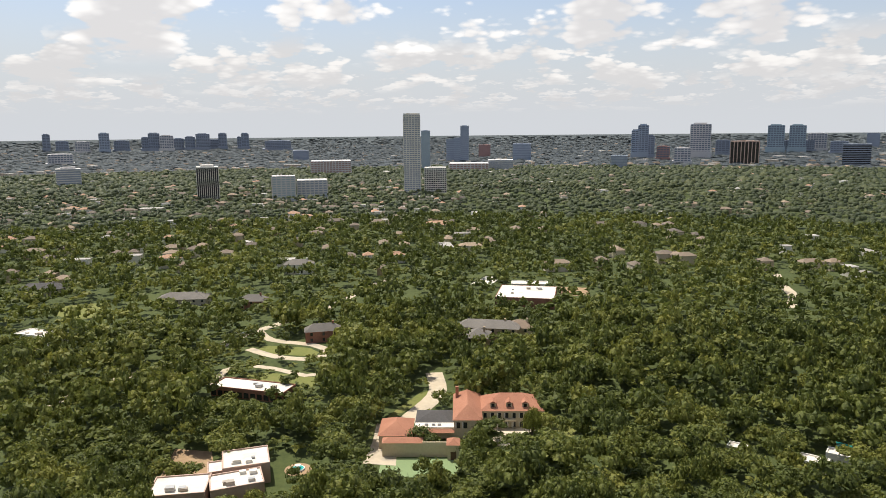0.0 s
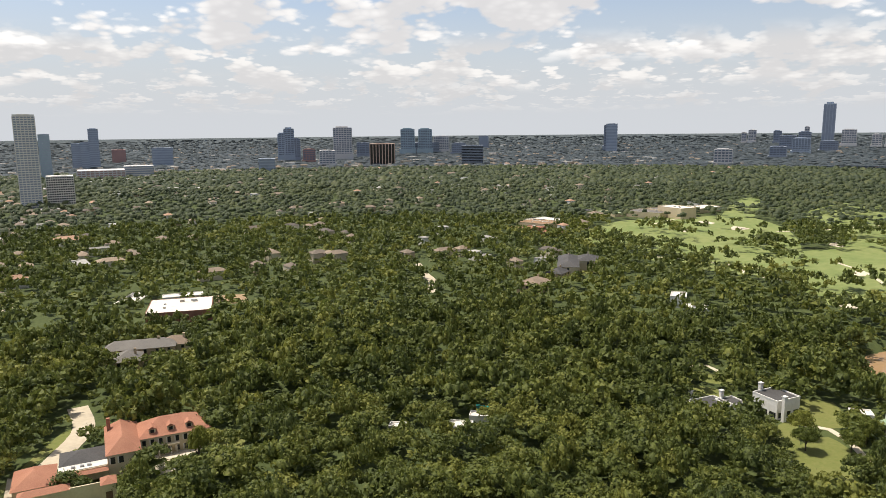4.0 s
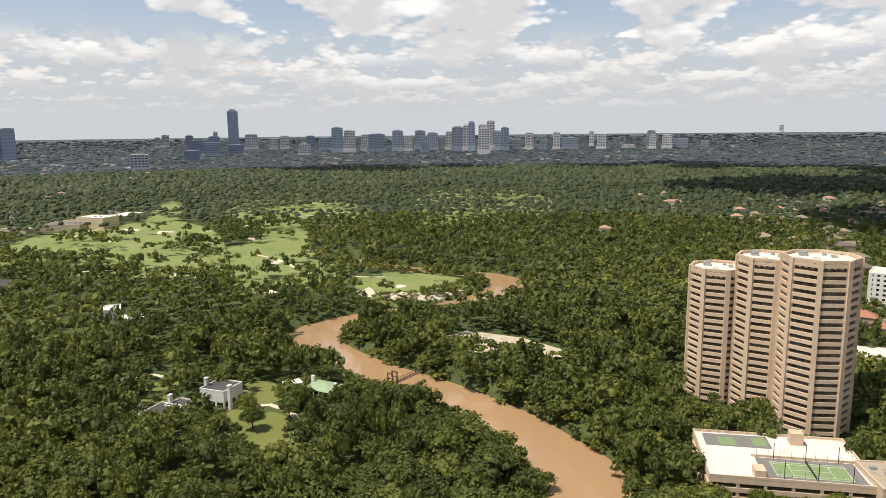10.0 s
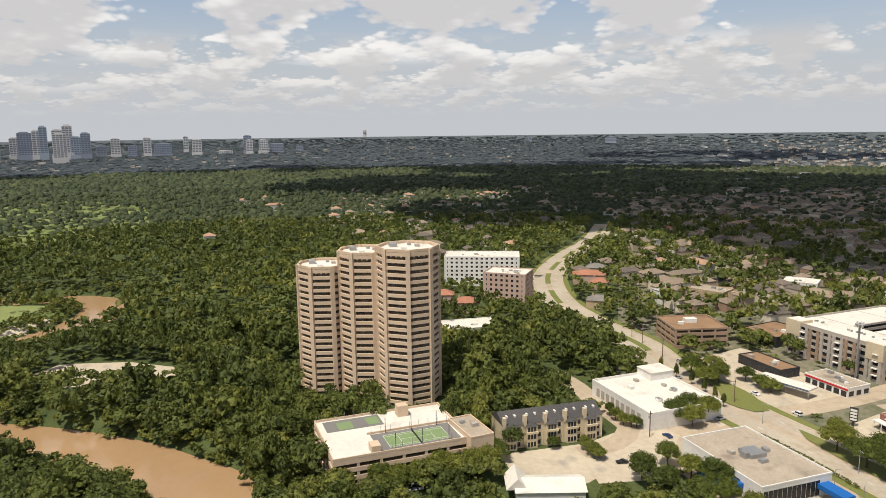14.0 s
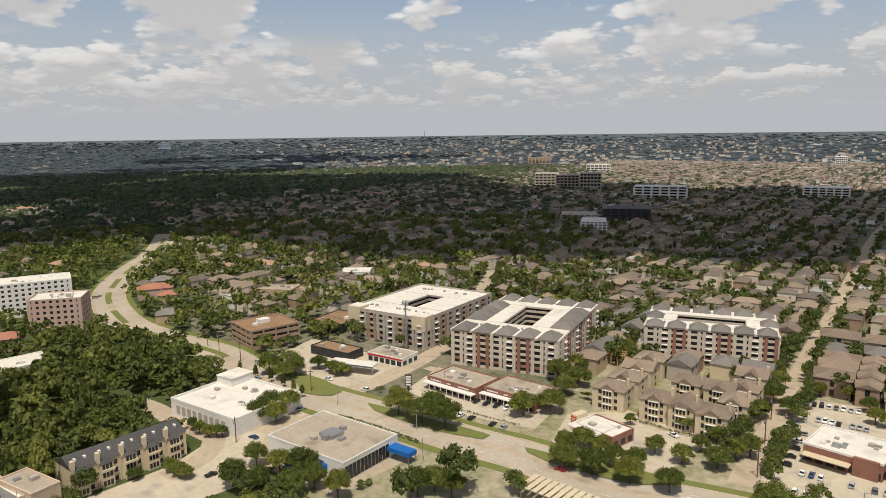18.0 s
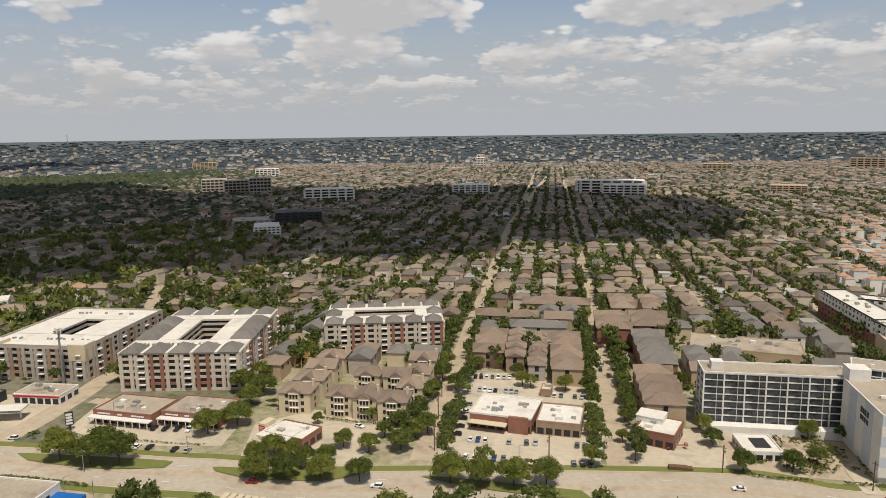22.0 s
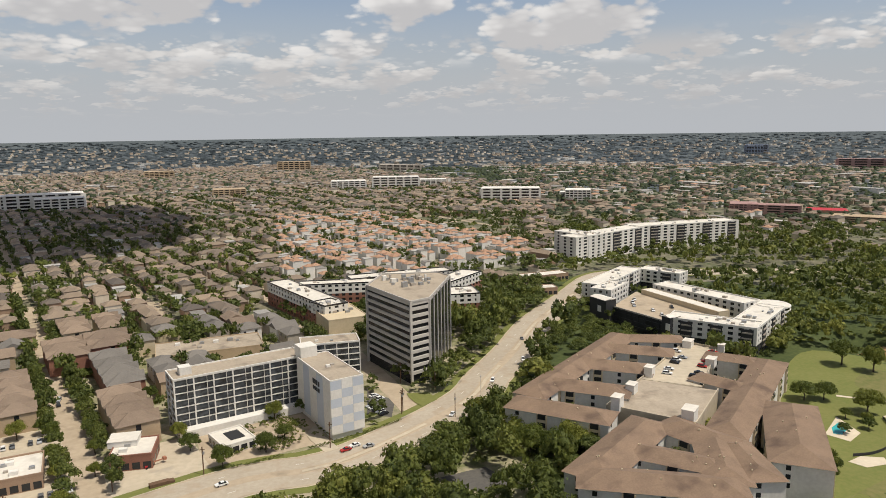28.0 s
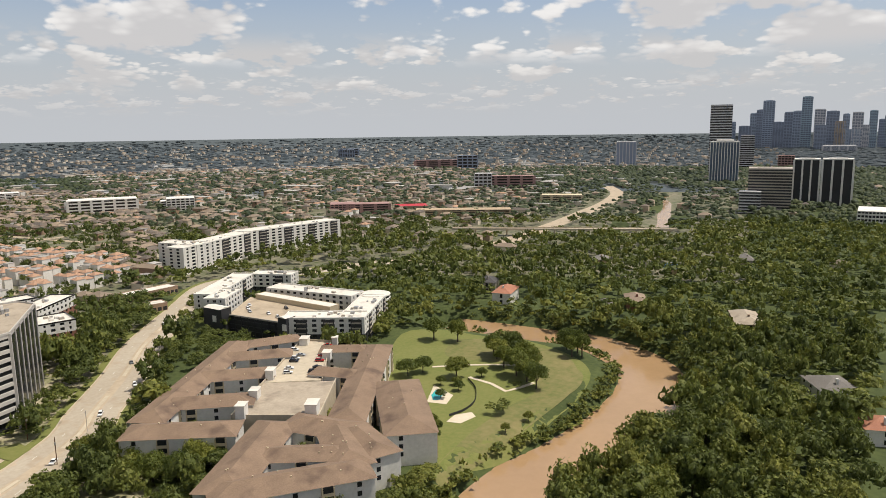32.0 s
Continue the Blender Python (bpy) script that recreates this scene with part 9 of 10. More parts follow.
trees_at([(142.7, -231.8), (138.4, -239.5), (129, -236.3), (121.2, -232.9), (114.1, -236.7), (114.1, -252.7), (102.4, -251.3), (100.8, -265.6), (99.1, -277.6), (113.4, -282), (108.6, -290.5)],
         4.2, 8.0, "leafy green tree by the car park", "car park trees")
trees_at([(134.5, -271.8)], 2.6, 5.0, "small lime green tree by the bank branch", "car park trees")
trees_at([(87.9, -268), (84.3, -273.3), (92.8, -290.1), (93.6, -315.9), (95.4, -338.1), (99.4, -359), (85.4, -326.6), (82.4, -338.1), (90.4, -255.7)], 4.6, 9.0, "leafy green street tree along the side street", "street trees")
trees_at([(54, -339.5), (49.5, -337.9), (58.9, -352.7), (32.4, -337.9), (22.5, -337.9), (69.8, -363.3), (81.1, -358.9), (18, -305.7), (15.1, -287.3), (14.6, -260.9), (25.5, -363), (18.7, -330.2)], 3.8, 7.5, "clipped green tree in the car park", "car park trees")
trees_at([(3.6, -284.5), (3, -305.7), (4.9, -330.1), (7.2, -354.2), (9.2, -381.7), (-6.6, -381.6)], 2.8, 7.0, "narrow green tree along the side street", "street trees")
trees_at([(-40.7, -268.6), (-58.7, -273.8), (-84.1, -305.8), (-70.2, -305.7), (-68.5, -281.9), (-31.7, -290.3), (-29.2, -302.5), (-22.6, -358.3), (-52.7, -396.5), (-43.5, -401.9)], 4.0, 8.0, "rounded green tree in the hotel garden", "hotel garden trees")
trees_at([(262.3, -168.4), (256.2, -173.3), (260.4, -183.4), (266.7, -177.4)], 6.2, 10.5, "dark green spreading oak before the store", "store oaks")
trees_at([(276.8, -144.4), (271, -144.5), (265.2, -145.3), (262.2, -147.4), (260.9, -149.1)], 2.6, 6.0, "small green tree along the store wall", "store wall trees")
trees_at([(240.4, -33.5), (236.6, -40.2), (237.2, -48.7), (239.6, -56.6), (235.6, -61.9), (238.1, -69), (241.7, -75.4), (245, -66.5), (244.9, -56.7), (247.9, -80.6)], 5.4, 9.5, "dark green spreading tree beside the garage", "garage trees")
trees_at([(252.7, -107.3), (243, -119.7), (238.4, -120.2), (247.8, -119)], 3.0, 5.5, "leafy green tree in the terrace forecourt", "terrace trees")
trees_at([(226.8, -143.3), (214.4, -145.4), (206.3, -150.1), (194.6, -146.4), (209.5, -131.9), (183, -147.5), (219.2, -128.3), (197.8, -138.6), (160.7, -173.7), (153.7, -174.9), (162.9, -167.1)], 5.2, 10.0, "tall green tree beside the showroom", "showroom trees")
trees_at([(-306.5, -181.2), (-304.4, -200.9), (-296.0, -205.0)], 6.0, 10.0, "rounded green park tree on the lawn", "park trees")
trees_at([(-318.4, -146.4), (-311.7, -138.2), (-323.8, -154.9), (-332.6, -166.6), (-342.7, -163.3), (-331.1, -149.5), (-343.7, -176.6), (-350, -182), (-339, -157), (-379.5, -148.8), (-354, -172), (-358.2, -227.9), (-362, -213)], 6.2, 13.5, "tall dark green park tree with bare trunk", "park trees")
trees_at([(-292.7, -182.5), (-290.3, -170.5), (-296.6, -175.4), (-277.5, -173.2), (-313.2, -170)], 2.6, 5.0, "small rounded lawn tree by the pool", "park trees")
trees_at([(-258, -128.4), (-273.8, -125), (-235.8, -150.2), (-243.5, -153.6), (-226.2, -145.6)], 2.2, 5.0, "small dark conifer in the park", "park trees")
trees_at([(-376.5, -141.1), (-370.9, -136.3), (-368.1, -141.3)], 4.5, 13.0, "tall slim tree on the river bank", "park trees")
trees_at([(-243.7, -180.6), (-250.2, -187), (-241, -155.5), (-245.3, -198.6), (-257.3, -202), (-272, -208.8), (-237.4, -189)], 3.6, 10.0, "green tree squeezed between apartment wings", "village trees")
trees_at([(-140.4, -237.2), (-145, -227.2), (-150.9, -219.6), (-155.2, -210.3), (-165.2, -212.2), (-175.5, -217.7), (-175.8, -210.7), (-157.8, -237.9), (-150, -243.7), (-147.2, -253.1)], 6.0, 11.5, "dense green tree before the apartment village", "village trees")
trees_at([(251.5, 167.6), (266.2, 158.1), (261.4, 177.1), (278.8, 159.9), (280.8, 167.9)], 5.2, 10.0, "broad green garden tree on the lawn", "garden trees")
trees_at([(36.1, 271.5)], 3.4, 19.0, "tall thin pine before the mansion", "mansion trees")
trees_at([(14, 255.7), (20.6, 255.6), (-5.8, 270.9)], 3.6, 7.0, "rounded magnolia beside the mansion", "mansion trees")


trees_at([(-196.3, -63.3), (-208.5, -61.0), (-222, -61.0), (-234, -57.0), (-250, -57.0), (-262, -53.0), (-276, -57.0), (-214, -51.0), (-240, -47.0), (-292, -53.0), (-306, -51.0), (-322, -57.0)], 6.4, 13.0, "dense green tree on the far bank of the bayou", "bayou trees")


def grove(poly, step, radius, height, label, name, seed, open_=True):
    """Trees filling a patch of ground, too close to tell apart."""
    rng = np.random.RandomState(seed)
    p = np.array(poly)
    gx, gy = np.meshgrid(np.arange(p[:, 0].min(), p[:, 0].max(), step), np.arange(p[:, 1].min(), p[:, 1].max(), step))
    x, y = gx.ravel() + rng.uniform(-0.35, 0.35, gx.size) * step, gy.ravel() + rng.uniform(-0.35, 0.35, gx.size) * step
    s = in_poly(x, y, poly) & ~(blocked(x, y, -1.0) & open_)
    x, y = x[s], y[s]
    spread(name, label, wood_templates, x, y, radius * rng.uniform(0.8, 1.2, len(x)), height * rng.uniform(0.8, 1.15, len(x)), np.clip(rng.normal(0.3, 0.2, len(x)), 0, 1), LEAF["stuff"], rng)


grove([(-160.8, -308), (-198.1, -330), (-230.1, -358), (-307.8, -426), (-345, -490), (-305.8, -482.5), (-264.0, -444.2), (-222, -378), (-190, -352)], 11.5, 6.2, 12.0, "dense green tree beside the office tower", "tree_belt", 81)
grove([(-200, -284), (-250, -328), (-318, -388), (-360, -447), (-300, -392), (-244, -340), (-192, -290)], 9.5, 4.6, 9.0, "dense green tree along the avenue", "tree_belt", 83, False)
grove([(-225, -300), (-255, -330), (-294, -368), (-300, -312), (-270, -304)], 9.5, 4.6, 7.5, "dense green tree along the avenue", "tree_belt", 82, False)


oak_x, oak_y = np.array([(534.3, 593.0), (541, 580), (549.9, 565.5), (557, 550), (565.5, 538.2), (553.7, 487.2), (552.5, 455.9), (552.8, 423.7), (671.2, 517.8), (680, 505), (666.6, 481.1), (690, 478), (697.9, 470.2), (707.9, 452.4), (539.7, 333.0), (555.2, 306.3), (545.8, 272.9), (508.0, 209.6), (617.4, 525.6), (890.2, 519.5), (697.5, 622.0)]).T
spread("golf_oaks", "spreading dark green oaks on the golf course", back_templates, oak_x, oak_y, tr.uniform(7, 10, len(oak_x)), tr.uniform(11, 15, len(oak_x)), tr.uniform(0.05, 0.3, len(oak_x)), LEAF["stuff"], tr)
slab("pavement", [(-29.5, 297.0), (-18.1, 290.0), (-19.0, 271.0), (-18.6, 256.4), (-31.7, 258.5), (-29.7, 277.2)], "pale_concrete", 0.14, "pale concrete court beside the mansion", clear=False)
fountain = thing("fountain", "round white stone fountain in a brick garden circle", "fountain", (-56.0, 254.3))
for nm, r0, z0, z1, m in (("paving", 5.2, 0.0, 0.14, "dirt"), ("basin", 2.6, 0.14, 0.7, "white_wall"), ("water", 2.2, 0.7, 0.74, "pool"), ("pedestal", 0.5, 0.74, 1.7, "white_wall"), ("bowl", 1.1, 1.7, 1.95, "white_wall")):
    link(nm, prism(nm, [(r0 * math.cos(k * 0.3927), r0 * math.sin(k * 0.3927)) for k in range(16)], z0, z1, M[m]), fountain)


# ---- narrow cypresses beside the store ----
def cypress(x, y, h):
    o = thing("cypress", "narrow dark green columnar cypress in a row", "tree", (x, y), tr.uniform(0, 6.28), "cypress row")
    link("trunk", trunk_me, o, (0, 0, 0), 0, (0.3, 0.3, h / 12))
    link("crown", crown_me[tr.randint(6)], o, (0, 0, 0.6), 0, (1.25, 1.25, h * 0.8))


for x, y in ((313.7, -201.1), (301.6, -202.4), (290.4, -201.9), (280.1, -200.7), (271.6, -199.4), (325.2, -199), (333.6, -187), (334.3, -181.2), (331.9, -173.9), (330.5, -165.7)):
    cypress(x, y, 7.0)


# ---- cars ----
def car_template(paint, wagon):
    o = thing("car", "", "car", (0, 0))
    L, W = (4.7, 1.85)
    prof = [(-2.35, 0.35), (2.35, 0.35), (2.35, 0.75), (1.5, 0.92), (0.9, 0.98), (-1.75, 0.98), (-2.35, 0.92)]
    cab = [(1.0, 0.97), (0.35, 1.46), (-1.0, 1.48), (-1.75, 0.97)] if not wagon else [(1.0, 0.97), (0.45, 1.68), (-1.9, 1.70), (-2.2, 0.97)]

    def solid(name, pr, half, m, taper):
        k = len(pr)
        v = [(x, -half * (taper if z > 1.2 else 1), z) for x, z in pr] + [(x, half * (taper if z > 1.2 else 1), z) for x, z in pr]
        f = [tuple(range(k)), tuple(range(2 * k - 1, k - 1, -1))] + [((i + 1) % k, i, k + i, k + (i + 1) % k) for i in range(k)]
        return link(name, mesh_of(name, v, f, m), o)
    solid("body", prof, W / 2, paint, 1)
    glass_part = solid("window_glass", cab, W / 2 - 0.08, M["glass"], 0.84)
    x0, x1 = (0.3, -0.95) if not wagon else (0.4, -1.85)
    z = 1.47 if not wagon else 1.70
    roof = mesh_of("roof", [(x0, -0.72, z), (x1, -0.72, z + 0.01), (x1, 0.72, z + 0.01), (x0, 0.72, z), (x0 - .05, -0.70, z + 0.05), (x1 + .05, -0.70, z + 0.06), (x1 + .05, 0.70, z + 0.06), (x0 - .05, 0.70, z + 0.05)],
                   [(3, 2, 1, 0), (4, 7, 6, 5), (0, 1, 5, 4), (1, 2, 6, 5), (2, 3, 7, 6), (3, 0, 4, 7)], paint)
    link("roof", roof, o)
    wv = [(0.33 * math.cos(i * 0.785), s, 0.33 + 0.33 * math.sin(i * 0.785)) for s in (-0.12, 0.12) for i in range(8)]
    wf = [tuple(range(8)), tuple(range(15, 7, -1))] + [((i + 1) % 8, i, 8 + i, 8 + (i + 1) % 8) for i in range(8)]
    wheel = CUBES.setdefault("wheel", mesh_of("wheel", wv, wf, M["tyre"]))
    for x in (-1.4, 1.4):
        for y in (-0.82, 0.82):
            link("wheel", wheel, o, (x, y, 0))
    return o


CAR_WORDS = ("white", "black", "silver", "red", "dark grey", "blue")
car_kinds = []
for k, paint in enumerate(CAR_PAINT):
    for wagon in (False, True):
        t = car_template(paint, wagon)
        tagged(t, CAR_WORDS[k] + (" sport utility car standing on the concrete" if wagon else " saloon car standing on the concrete"))
        car_kinds.append(t)
car_first = set()
cr = random.Random(8)


def car(x, y, deg, z=0.12, k=None):
    k = cr.choices(range(12), (5, 7, 3, 5, 3, 4, 1, 1, 3, 4, 1, 1))[0] if k is None else k
    if k in car_first:
        return copy_thing(car_kinds[k], pose(x, y, z, 0, 0, deg))
    car_first.add(k)
    car_kinds[k].location, car_kinds[k].rotation_euler = (x, y, z), (0, 0, radians(deg))


def car_row(a, b, n, across=True, z=0.12, gaps=0.12):
    rz = math.degrees(turn(a, b)) + (90 if across else 0)
    for k in range(n):
        if cr.random() < gaps:
            continue
        t = (k + 0.5) / n
        car(a[0] + (b[0] - a[0]) * t, a[1] + (b[1] - a[1]) * t, rz + cr.uniform(-3, 3) + (180 if cr.random() < 0.5 else 0), z)


car_row((80, -327.3), (54.1, -330.3), 10)
car_row((48.3, -328.8), (18.7, -330.2), 9, gaps=0.3)
car_row((84.1, -345.3), (60.8, -349.3), 8)
car_row((81.1, -313.1), (77.5, -274.4), 6)
car_row((75.3, -312.4), (71.4, -270.7), 5)
car_row((69.6, -271.2), (57, -272.3), 4)
car_row((50.6, -272.9), (36.3, -274.5), 4)
car_row((22.8, -276.2), (10.6, -277.3), 4)
car_row((22.7, -259.4), (13, -260.9), 3)
car_row((64.8, -255.4), (46.4, -257.4), 5)
car_row((23.2, -386.8), (19.7, -356), 3, False)
car_row((16.4, -363), (18.1, -381.8), 1, False)
car_row((200.1, -231.5), (171.6, -233.6), 5)
car_row((204.9, -248.5), (183.6, -251.9), 4)
car_row((306.8, -182.6), (279.1, -184.4), 5)
car_row((278.9, -187.6), (256.3, -189.4), 4)
car_row((234.2, -39.4), (235.2, -51.4), 5, gaps=0)
car_row((227.4, -61.9), (227.6, -67), 1, False, gaps=0)
car_row((315.3, -200.6), (306.3, -199.5), 1, gaps=0)
car_row((-113.3, -299.5), (-115.8, -284.8), 5)
car_row((-119.2, -312.3), (-123.2, -296.4), 3)
for x, y, k in ((-318, -345, 4), (-323, -352, 1), (-330, -358, 0), (-320, -330, 0), (-336, -330, 3), (-316, -318, 1)):
    car(x, y, 60, 12.4, k)
for x, y, k in ((-271.6, -262.0, 1), (-266.5, -252.9, 4), (-257.2, -249.1, 3), (-247.9, -243.5, 0), (-242.5, -239.2, 1), (-271.9, -242.4, 6), (-264.4, -238.1, 7), (-256.0, -232.3, 2), (-250.0, -229.8, 3), (-246.9, -225.5, 4), (-286.7, -251.6, 6), (-261.0, -251.5, 1)):
    car(x, y, 122 if x + y < -500 else 130, 11.85, k)
for k, (x, y), deg in ((0, (280.8, -223.6), 190), (1, (254.9, -225.5), 10), (4, (333.8, -216), 195), (0, (-92.2, -261.4), 4), (4, (-97.1, -258.1), 4), (7, (135.1, -216.3), 5), (1, (88.8, -224.5), 5), (0, (-142.7, -270.4), 40), (1, (-181.6, -299.3), 48), (1, (-214.3, -320.1), 60),
                       (8, (-235.7, -353.5), 62), (0, (-298.1, -407.5), 65), (6, (-87.6, -259.2), 8), (0, (-37.6, -254.1), 5), (2, (233, -127.5), 80), (10, (249.4, -157.1), 10), (8, (129.6, -255.1), 160), (0, (115.2, -272.7), 160), (6, (411.2, -196), 130), (0, (420.7, -192.2), 130), (6, (333.8, -237.8), 170),
                       (1, (307.5, -250.8), 10), (5, (17.1, -379.6), 80), (0, (-130, 439.8), 20)):
    car(x, y, deg, 0.14, k)
for k, t in enumerate(car_kinds):
    if k not in car_first:
        for ch in list(t.children):
            bpy.data.objects.remove(ch)
        bpy.data.objects.remove(t)


# ---- poles and lamps ----
def utility_pole(x, y, h=11.0, arms=True, rz=0.0):
    o = thing("utility_pole", "weathered timber utility pole with crossarm", "pole", (x, y), rz, "utility poles")
    bx(o, "pole", "wood", -0.16, 0.16, -0.16, 0.16, 0, h)
    if arms:
        bx(o, "crossarm", "wood", -1.2, 1.2, -0.08, 0.08, h - 1.2, h - 1.0)
        bx(o, "transformer", "steel", 0.2, 0.75, -0.3, 0.3, h - 3.0, h - 2.0)


def street_lamp(x, y, h=9.5, rz=0.0):
    o = thing("street_lamp", "grey steel street lamp with single arm", "lamp", (x, y), rz, "street lamps")
    bx(o, "pole", "steel", -0.1, 0.1, -0.1, 0.1, 0, h)
    bx(o, "arm", "steel", 0, 2.2, -0.06, 0.06, h - 0.15, h)
    bx(o, "lamp_head", "grey_wall", 1.7, 2.5, -0.15, 0.15, h - 0.22, h - 0.02)


for x, y in ((76.7, -258.2), (84.1, -290.1), (89.6, -315.8), (95.2, -354.6), (30.7, -259.4), (-1.7, -268.4), (-33.2, -266), (-82.9, -264.8), (-124.5, -284.8), (251.4, -149.9), (274.8, -207.4), (267.3, -110.9), (304.9, -216.8), (384.8, -214.5), (370.8, -213.8), (343.6, -211),
             (-138.8, -319.6), (-123, -282.8), (-142.8, -267.9), (-149.6, -301.6)):
    utility_pole(x, y, 11.5, True, cr.uniform(0, 3))
for x, y in ((192, -187.5), (180.3, -188.4), (250.5, -203.9), (202.3, -207.8), (170.4, -228.1), (57, -244.6), (41.1, -251.4), (-146.2, -246.6), (-166.1, -250.3), (-167.9, -287.8), (225.1, -251.8), (188.6, -256.4)):
    street_lamp(x, y, 9.5, cr.uniform(0, 6))
mast_at = (282.7, -283.1)
mast2 = thing("light_mast", "tall steel mast with antenna ring", "mast", mast_at)
bx(mast2, "mast", "steel", -0.35, 0.35, -0.35, 0.35, 0, 31)
bx(mast2, "antenna_ring", "steel", -1.6, 1.6, -1.6, 1.6, 29.5, 30.2)
for k in range(6):
    bx(mast2, "antenna", "white_wall", 1.6 * math.cos(k) - 0.2, 1.6 * math.cos(k) + 0.2, 1.6 * math.sin(k) - 0.2, 1.6 * math.sin(k) + 0.2, 28.5, 31.4)
for (x, y), h, lab, m in (((238.1, -239.4), 8.5, "tall dark roadside sign with white panels", "black_wall"), ((270.1, -193), 6.5, "pale grey roadside pylon sign", "grey_wall")):
    o = thing("pylon_sign", lab, "sign", (x, y), 0.6)
    bx(o, "frame", m, -1.6, 1.6, -0.3, 0.3, 2.4, h)
    bx(o, "post", m, -0.5, 0.5, -0.25, 0.25, 0, 2.4)
    for k in range(4):
        bx(o, "panel", "white_wall", -1.3, 1.3, -0.36, 0.36, 2.8 + k * (h - 3.2) / 4, 2.6 + (k + 0.8) * (h - 3.0) / 4)

# ---- lane lines and crossings ----
avenue = LINES[2][0]
tng = np.gradient(avenue, axis=0)
tng /= np.linalg.norm(tng, axis=1)[:, None]
nrm_ = np.stack([-tng[:, 1], tng[:, 0]], 1)
marks = thing("lane_markings", "faded white dashed lane lines on the avenue", "road markings", (0, 0), kind="structure")
for off in (-6.5, 6.5):
    for i in range(6, len(avenue) - 4, 3):
        p = avenue[i] + nrm_[i] * off
        m_ = bx(marks, "lane_line", "paint", -1.6, 1.6, -0.09, 0.09, 0, 0.012)
        m_.location, m_.rotation_euler = (p[0], p[1], 0.130), (0, 0, math.atan2(tng[i][1], tng[i][0]))


# ---- paler carriageways of the avenue ----
for off in (-6.9, 6.9):
    v, f = ribbon(avenue[4:-4] + nrm_[4:-4] * off, 4.6, -0.2, 0.1155)
    tagged(link("carriageway", mesh_of("carriageway", v, f, M["lane"])), "pale worn concrete carriageway of the avenue", "road", kind="structure")

# ---- grass verges along the avenue ----
for side in (-1, 1):
    v, f = ribbon(avenue[10:-10] + nrm_[10:-10] * side * 15.0, 2.2, -0.2, 0.155)
    tagged(link("verge", mesh_of("verge", v, f, M["lawn"])), "narrow mown grass verge beside the avenue", "lawn", kind="structure")

# ---- planted medians where the avenue bends away ----
along = np.concatenate([[0], np.cumsum(np.linalg.norm(np.diff(avenue, axis=0), axis=1))])
for start in range(40, 560, 62):
    pick = (along > start) & (along < start + 50)
    v, f = ribbon(avenue[pick], 2.2, -0.2, 0.26)
    tagged(link("median", mesh_of("median", v, f, M["lawn"])), "narrow planted median of the avenue", "lawn", kind="structure")
for start in range(1010, 1480, 90):
    pick = (along > start) & (along < start + 74)
    v, f = ribbon(avenue[pick], 0.9, -0.2, 0.26)
    tagged(link("median", mesh_of("median", v, f, M["pale_concrete"])), "narrow pale concrete median of the avenue", "median", kind="structure")

# ---- kerbs along the avenue ----
for side in (-1, 1):
    v, f = ribbon(avenue + nrm_ * side * 12.7, 0.22, -0.2, 0.24)
    tagged(link("kerb", mesh_of("kerb", v, f, M["pale_concrete"])), "pale concrete kerb of the avenue", "kerb", kind="structure")

# ---- filling canopy frame, white hall and pool garden ----
fa, fb = (135, -188.9), (105.2, -189.5)
frame_thing = thing("canopy_frame", "open steel canopy with white roof slats", "canopy", fa, turn(fa, fb))
fw = dist(fa, fb)
for k in range(11):
    bx(frame_thing, "slat", "cream", k * fw / 11, (k + 0.72) * fw / 11, 0, 11, 4.7, 5.0)
for x in (0.5, fw / 2, fw - 0.5):
    for y in (1, 10):
        bx(frame_thing, "post", "steel", x - 0.15, x + 0.15, y - 0.15, y + 0.15, 0, 4.7)
for y in (0.5, 5.5, 10.5):
    bx(frame_thing, "beam", "steel", 0, fw, y - 0.15, y + 0.15, 4.4, 4.7)
keep_off(fa, fb, 11, 2)
ha_, hb_ = (214.5, -77.8), (209, -101)
hall = thing("white_hall", "white hall with pale metal gable roofs", "building", ha_, turn(ha_, hb_))
hwid = dist(ha_, hb_)
bx(hall, "wall", "white_wall", 0, hwid, 0, 12, 0, 4.5)
hip(hall, "roof", "white_roof", 0, hwid, 0, 12, 4.5, 2.4, 0.6, True)
hip(hall, "porch_roof", "white_roof", -3, 4, 2, 13, 4.5, 4.0, 0.4, True)
slab("pool", [(-278.4, -179.2), (-286.1, -181.1), (-283.3, -175.1), (-275.4, -172.5), (-273.2, -174.9)], "pool", 0.14, "turquoise garden pool", "pool", clear=False)
slab("pavement", [(-269.9, -176.4), (-291, -185.5), (-283.7, -169.8), (-272.1, -166.7)], "sand", 0.10, "pale pool terrace", clear=False)
slab("pavement", [(-254.6, -156.1), (-263, -156.7), (-269.7, -151.6), (-266.1, -147.5), (-256.1, -149.7)], "sand", 0.12, "round stone fire pit terrace", clear=False)
fence = thing("fence", "dark metal fence curving round the pool lawn", "fence", (-294.9, -165.6))
f0 = (-294.9, -165.6)
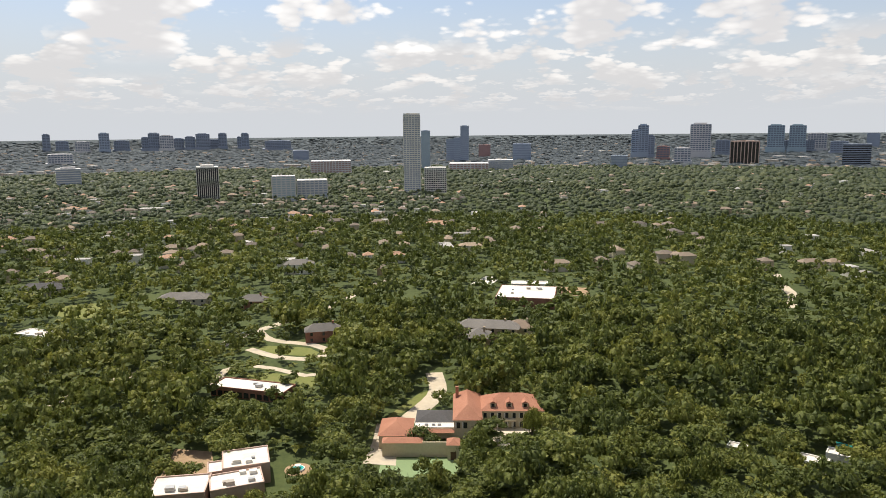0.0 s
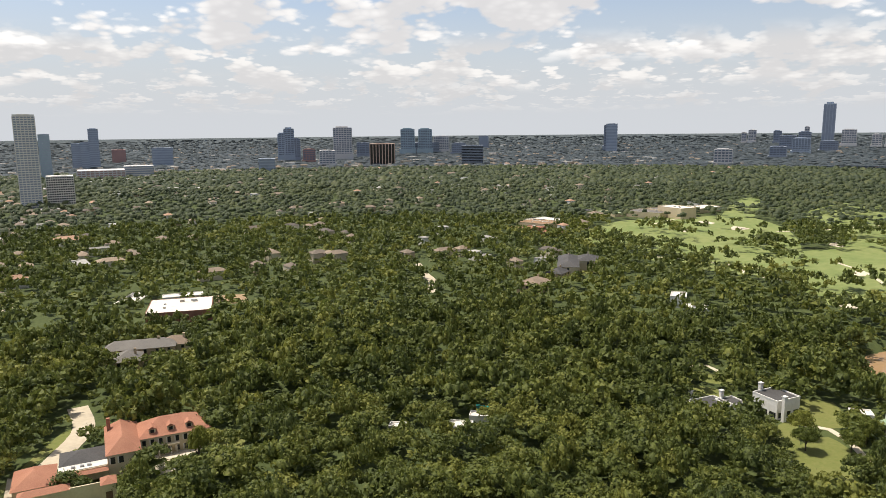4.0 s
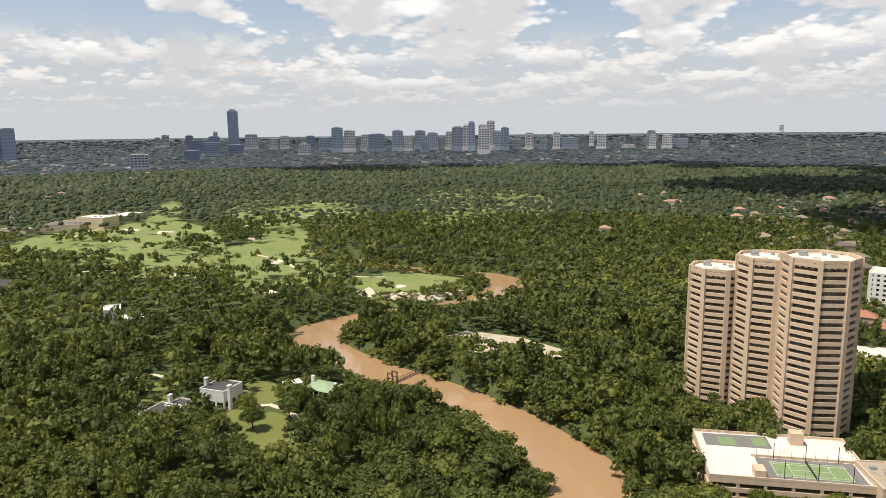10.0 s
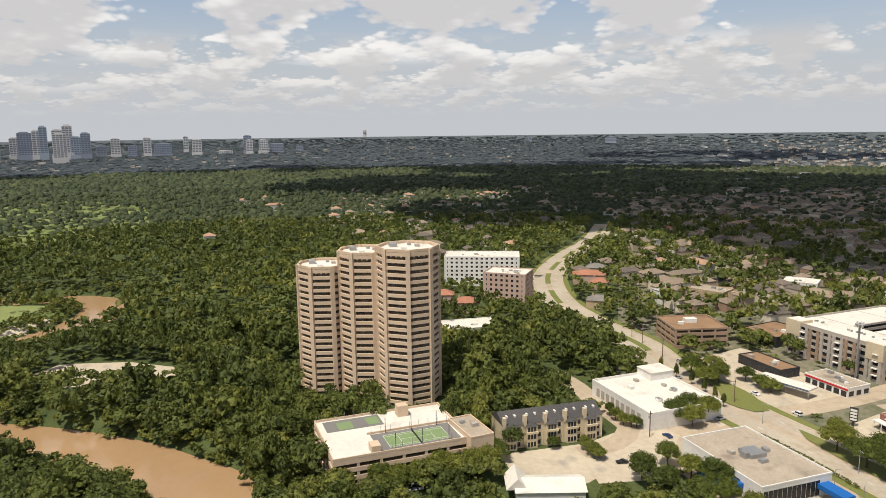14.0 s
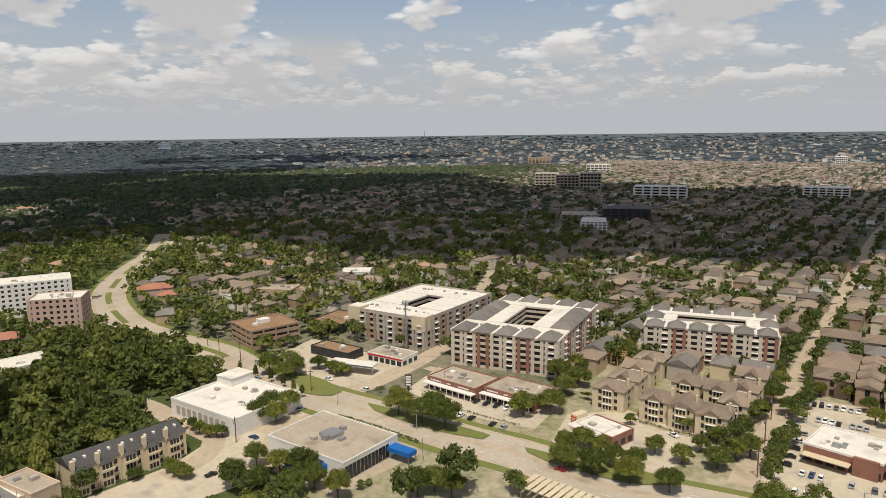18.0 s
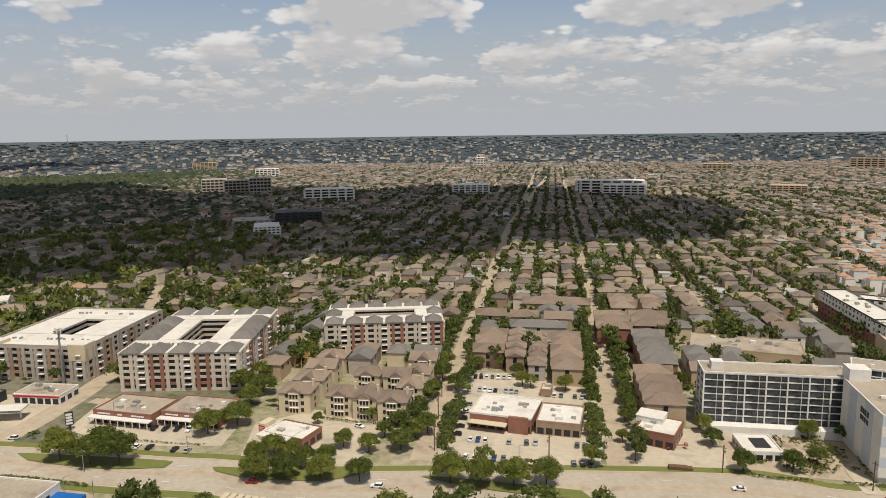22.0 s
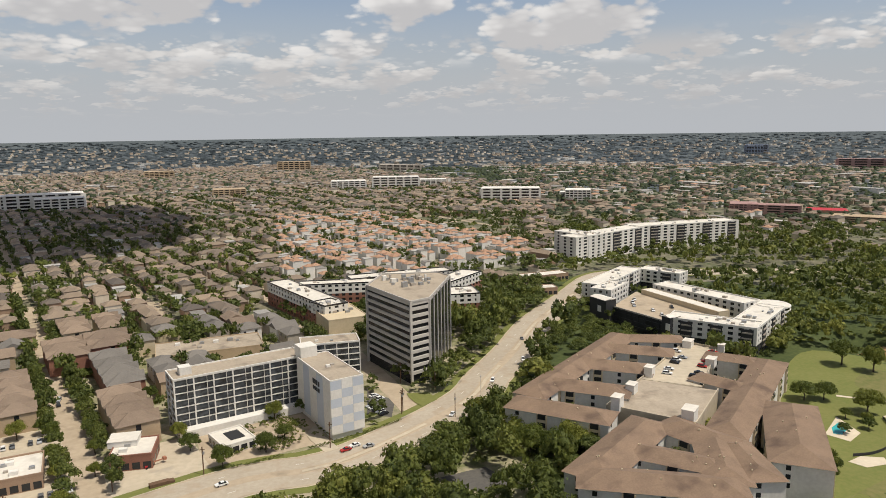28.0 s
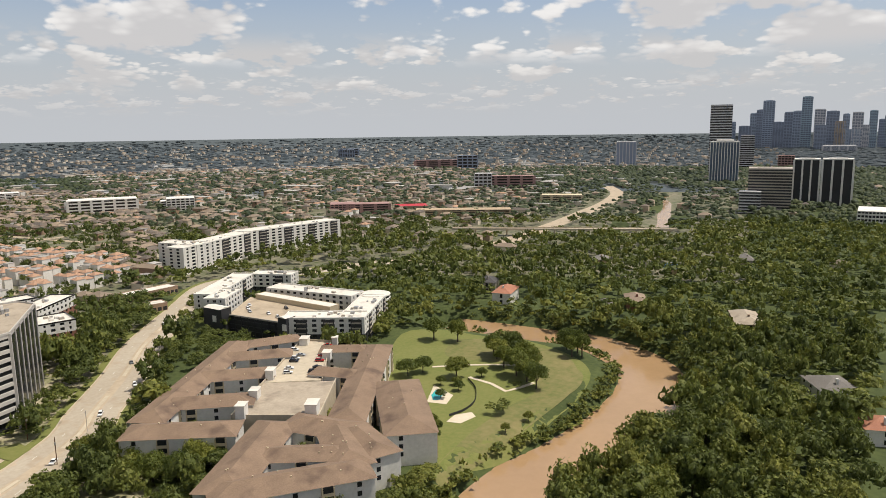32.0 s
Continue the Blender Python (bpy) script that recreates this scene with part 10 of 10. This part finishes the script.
fline = smooth_line([(-306.7, -174.6), (-295.9, -163.9), (-281.2, -156.4), (-269.2, -155.2), (-260.1, -157.9)], 2.2)
for q0, q1 in zip(fline[:-1], fline[1:]):
    o_ = bx(fence, "panel", "black_wall", 0, float(np.linalg.norm(q1 - q0)), -0.03, 0.03, 0.2, 1.4)
    o_.location, o_.rotation_euler = (q0[0] - f0[0], q0[1] - f0[1], 0.2), (0, 0, math.atan2(q1[1] - q0[1], q1[0] - q0[0]))
    o_.location = ((q0[0] + q1[0]) / 2 - f0[0], (q0[1] + q1[1]) / 2 - f0[1], 0.2)

road("drive", [(-82.9, -262.1), (-81.7, -272), (-81.1, -280.8), (-85.6, -286.5), (-93.7, -289.7)], 6.5, "pale_concrete", "curved concrete drive to the hotel", clear=0.5, step=3.0)
for x, y, h, w in ((*(-20.7, -267.2), 1.4, 7.0), (*(-22.5, -267.4), 1.1, 2.5)):
    o = thing("skip", "rusty brown metal skip on the building yard", "skip", (x, y), 0.1)
    bx(o, "box", "wood", 0, w, 0, 2.4, 0.1, h)
lift = thing("boom_lift", "orange boom lift on the building yard", "lift", (-16.5, -283.2), 0.3)
bx(lift, "chassis", "red_paint", 0, 3.0, -1.0, 1.0, 0.6, 1.4)
bx(lift, "boom", "terracotta", -4.5, 2.4, -0.2, 0.2, 1.5, 1.9)
bx(lift, "basket", "terracotta", -5.6, -4.4, -0.8, 0.8, 1.3, 2.4)
for x in (0.5, 2.5):
    for y in (-1.1, 0.9):
        bx(lift, "wheel", "tyre", x - 0.4, x + 0.4, y, y + 0.3, 0, 0.8)
# new timber frame on the courtyard before the third block
tf = thing("timber_frame", "bright new timber framing of a pavilion under construction", "timber frame", (161.9, -346.5), 0.1)
for k in range(7):
    for y in (0, 7):
        bx(tf, "post", "new_wood", k * 3.6, k * 3.6 + 0.3, y, y + 0.3, 0, 7.0)
    bx(tf, "rafter", "new_wood", k * 3.6, k * 3.6 + 0.3, 0, 7.3, 7.0, 7.5)
for y in (0, 3.5, 7):
    bx(tf, "beam", "new_wood", 0, 22, y, y + 0.35, 6.4, 6.9)
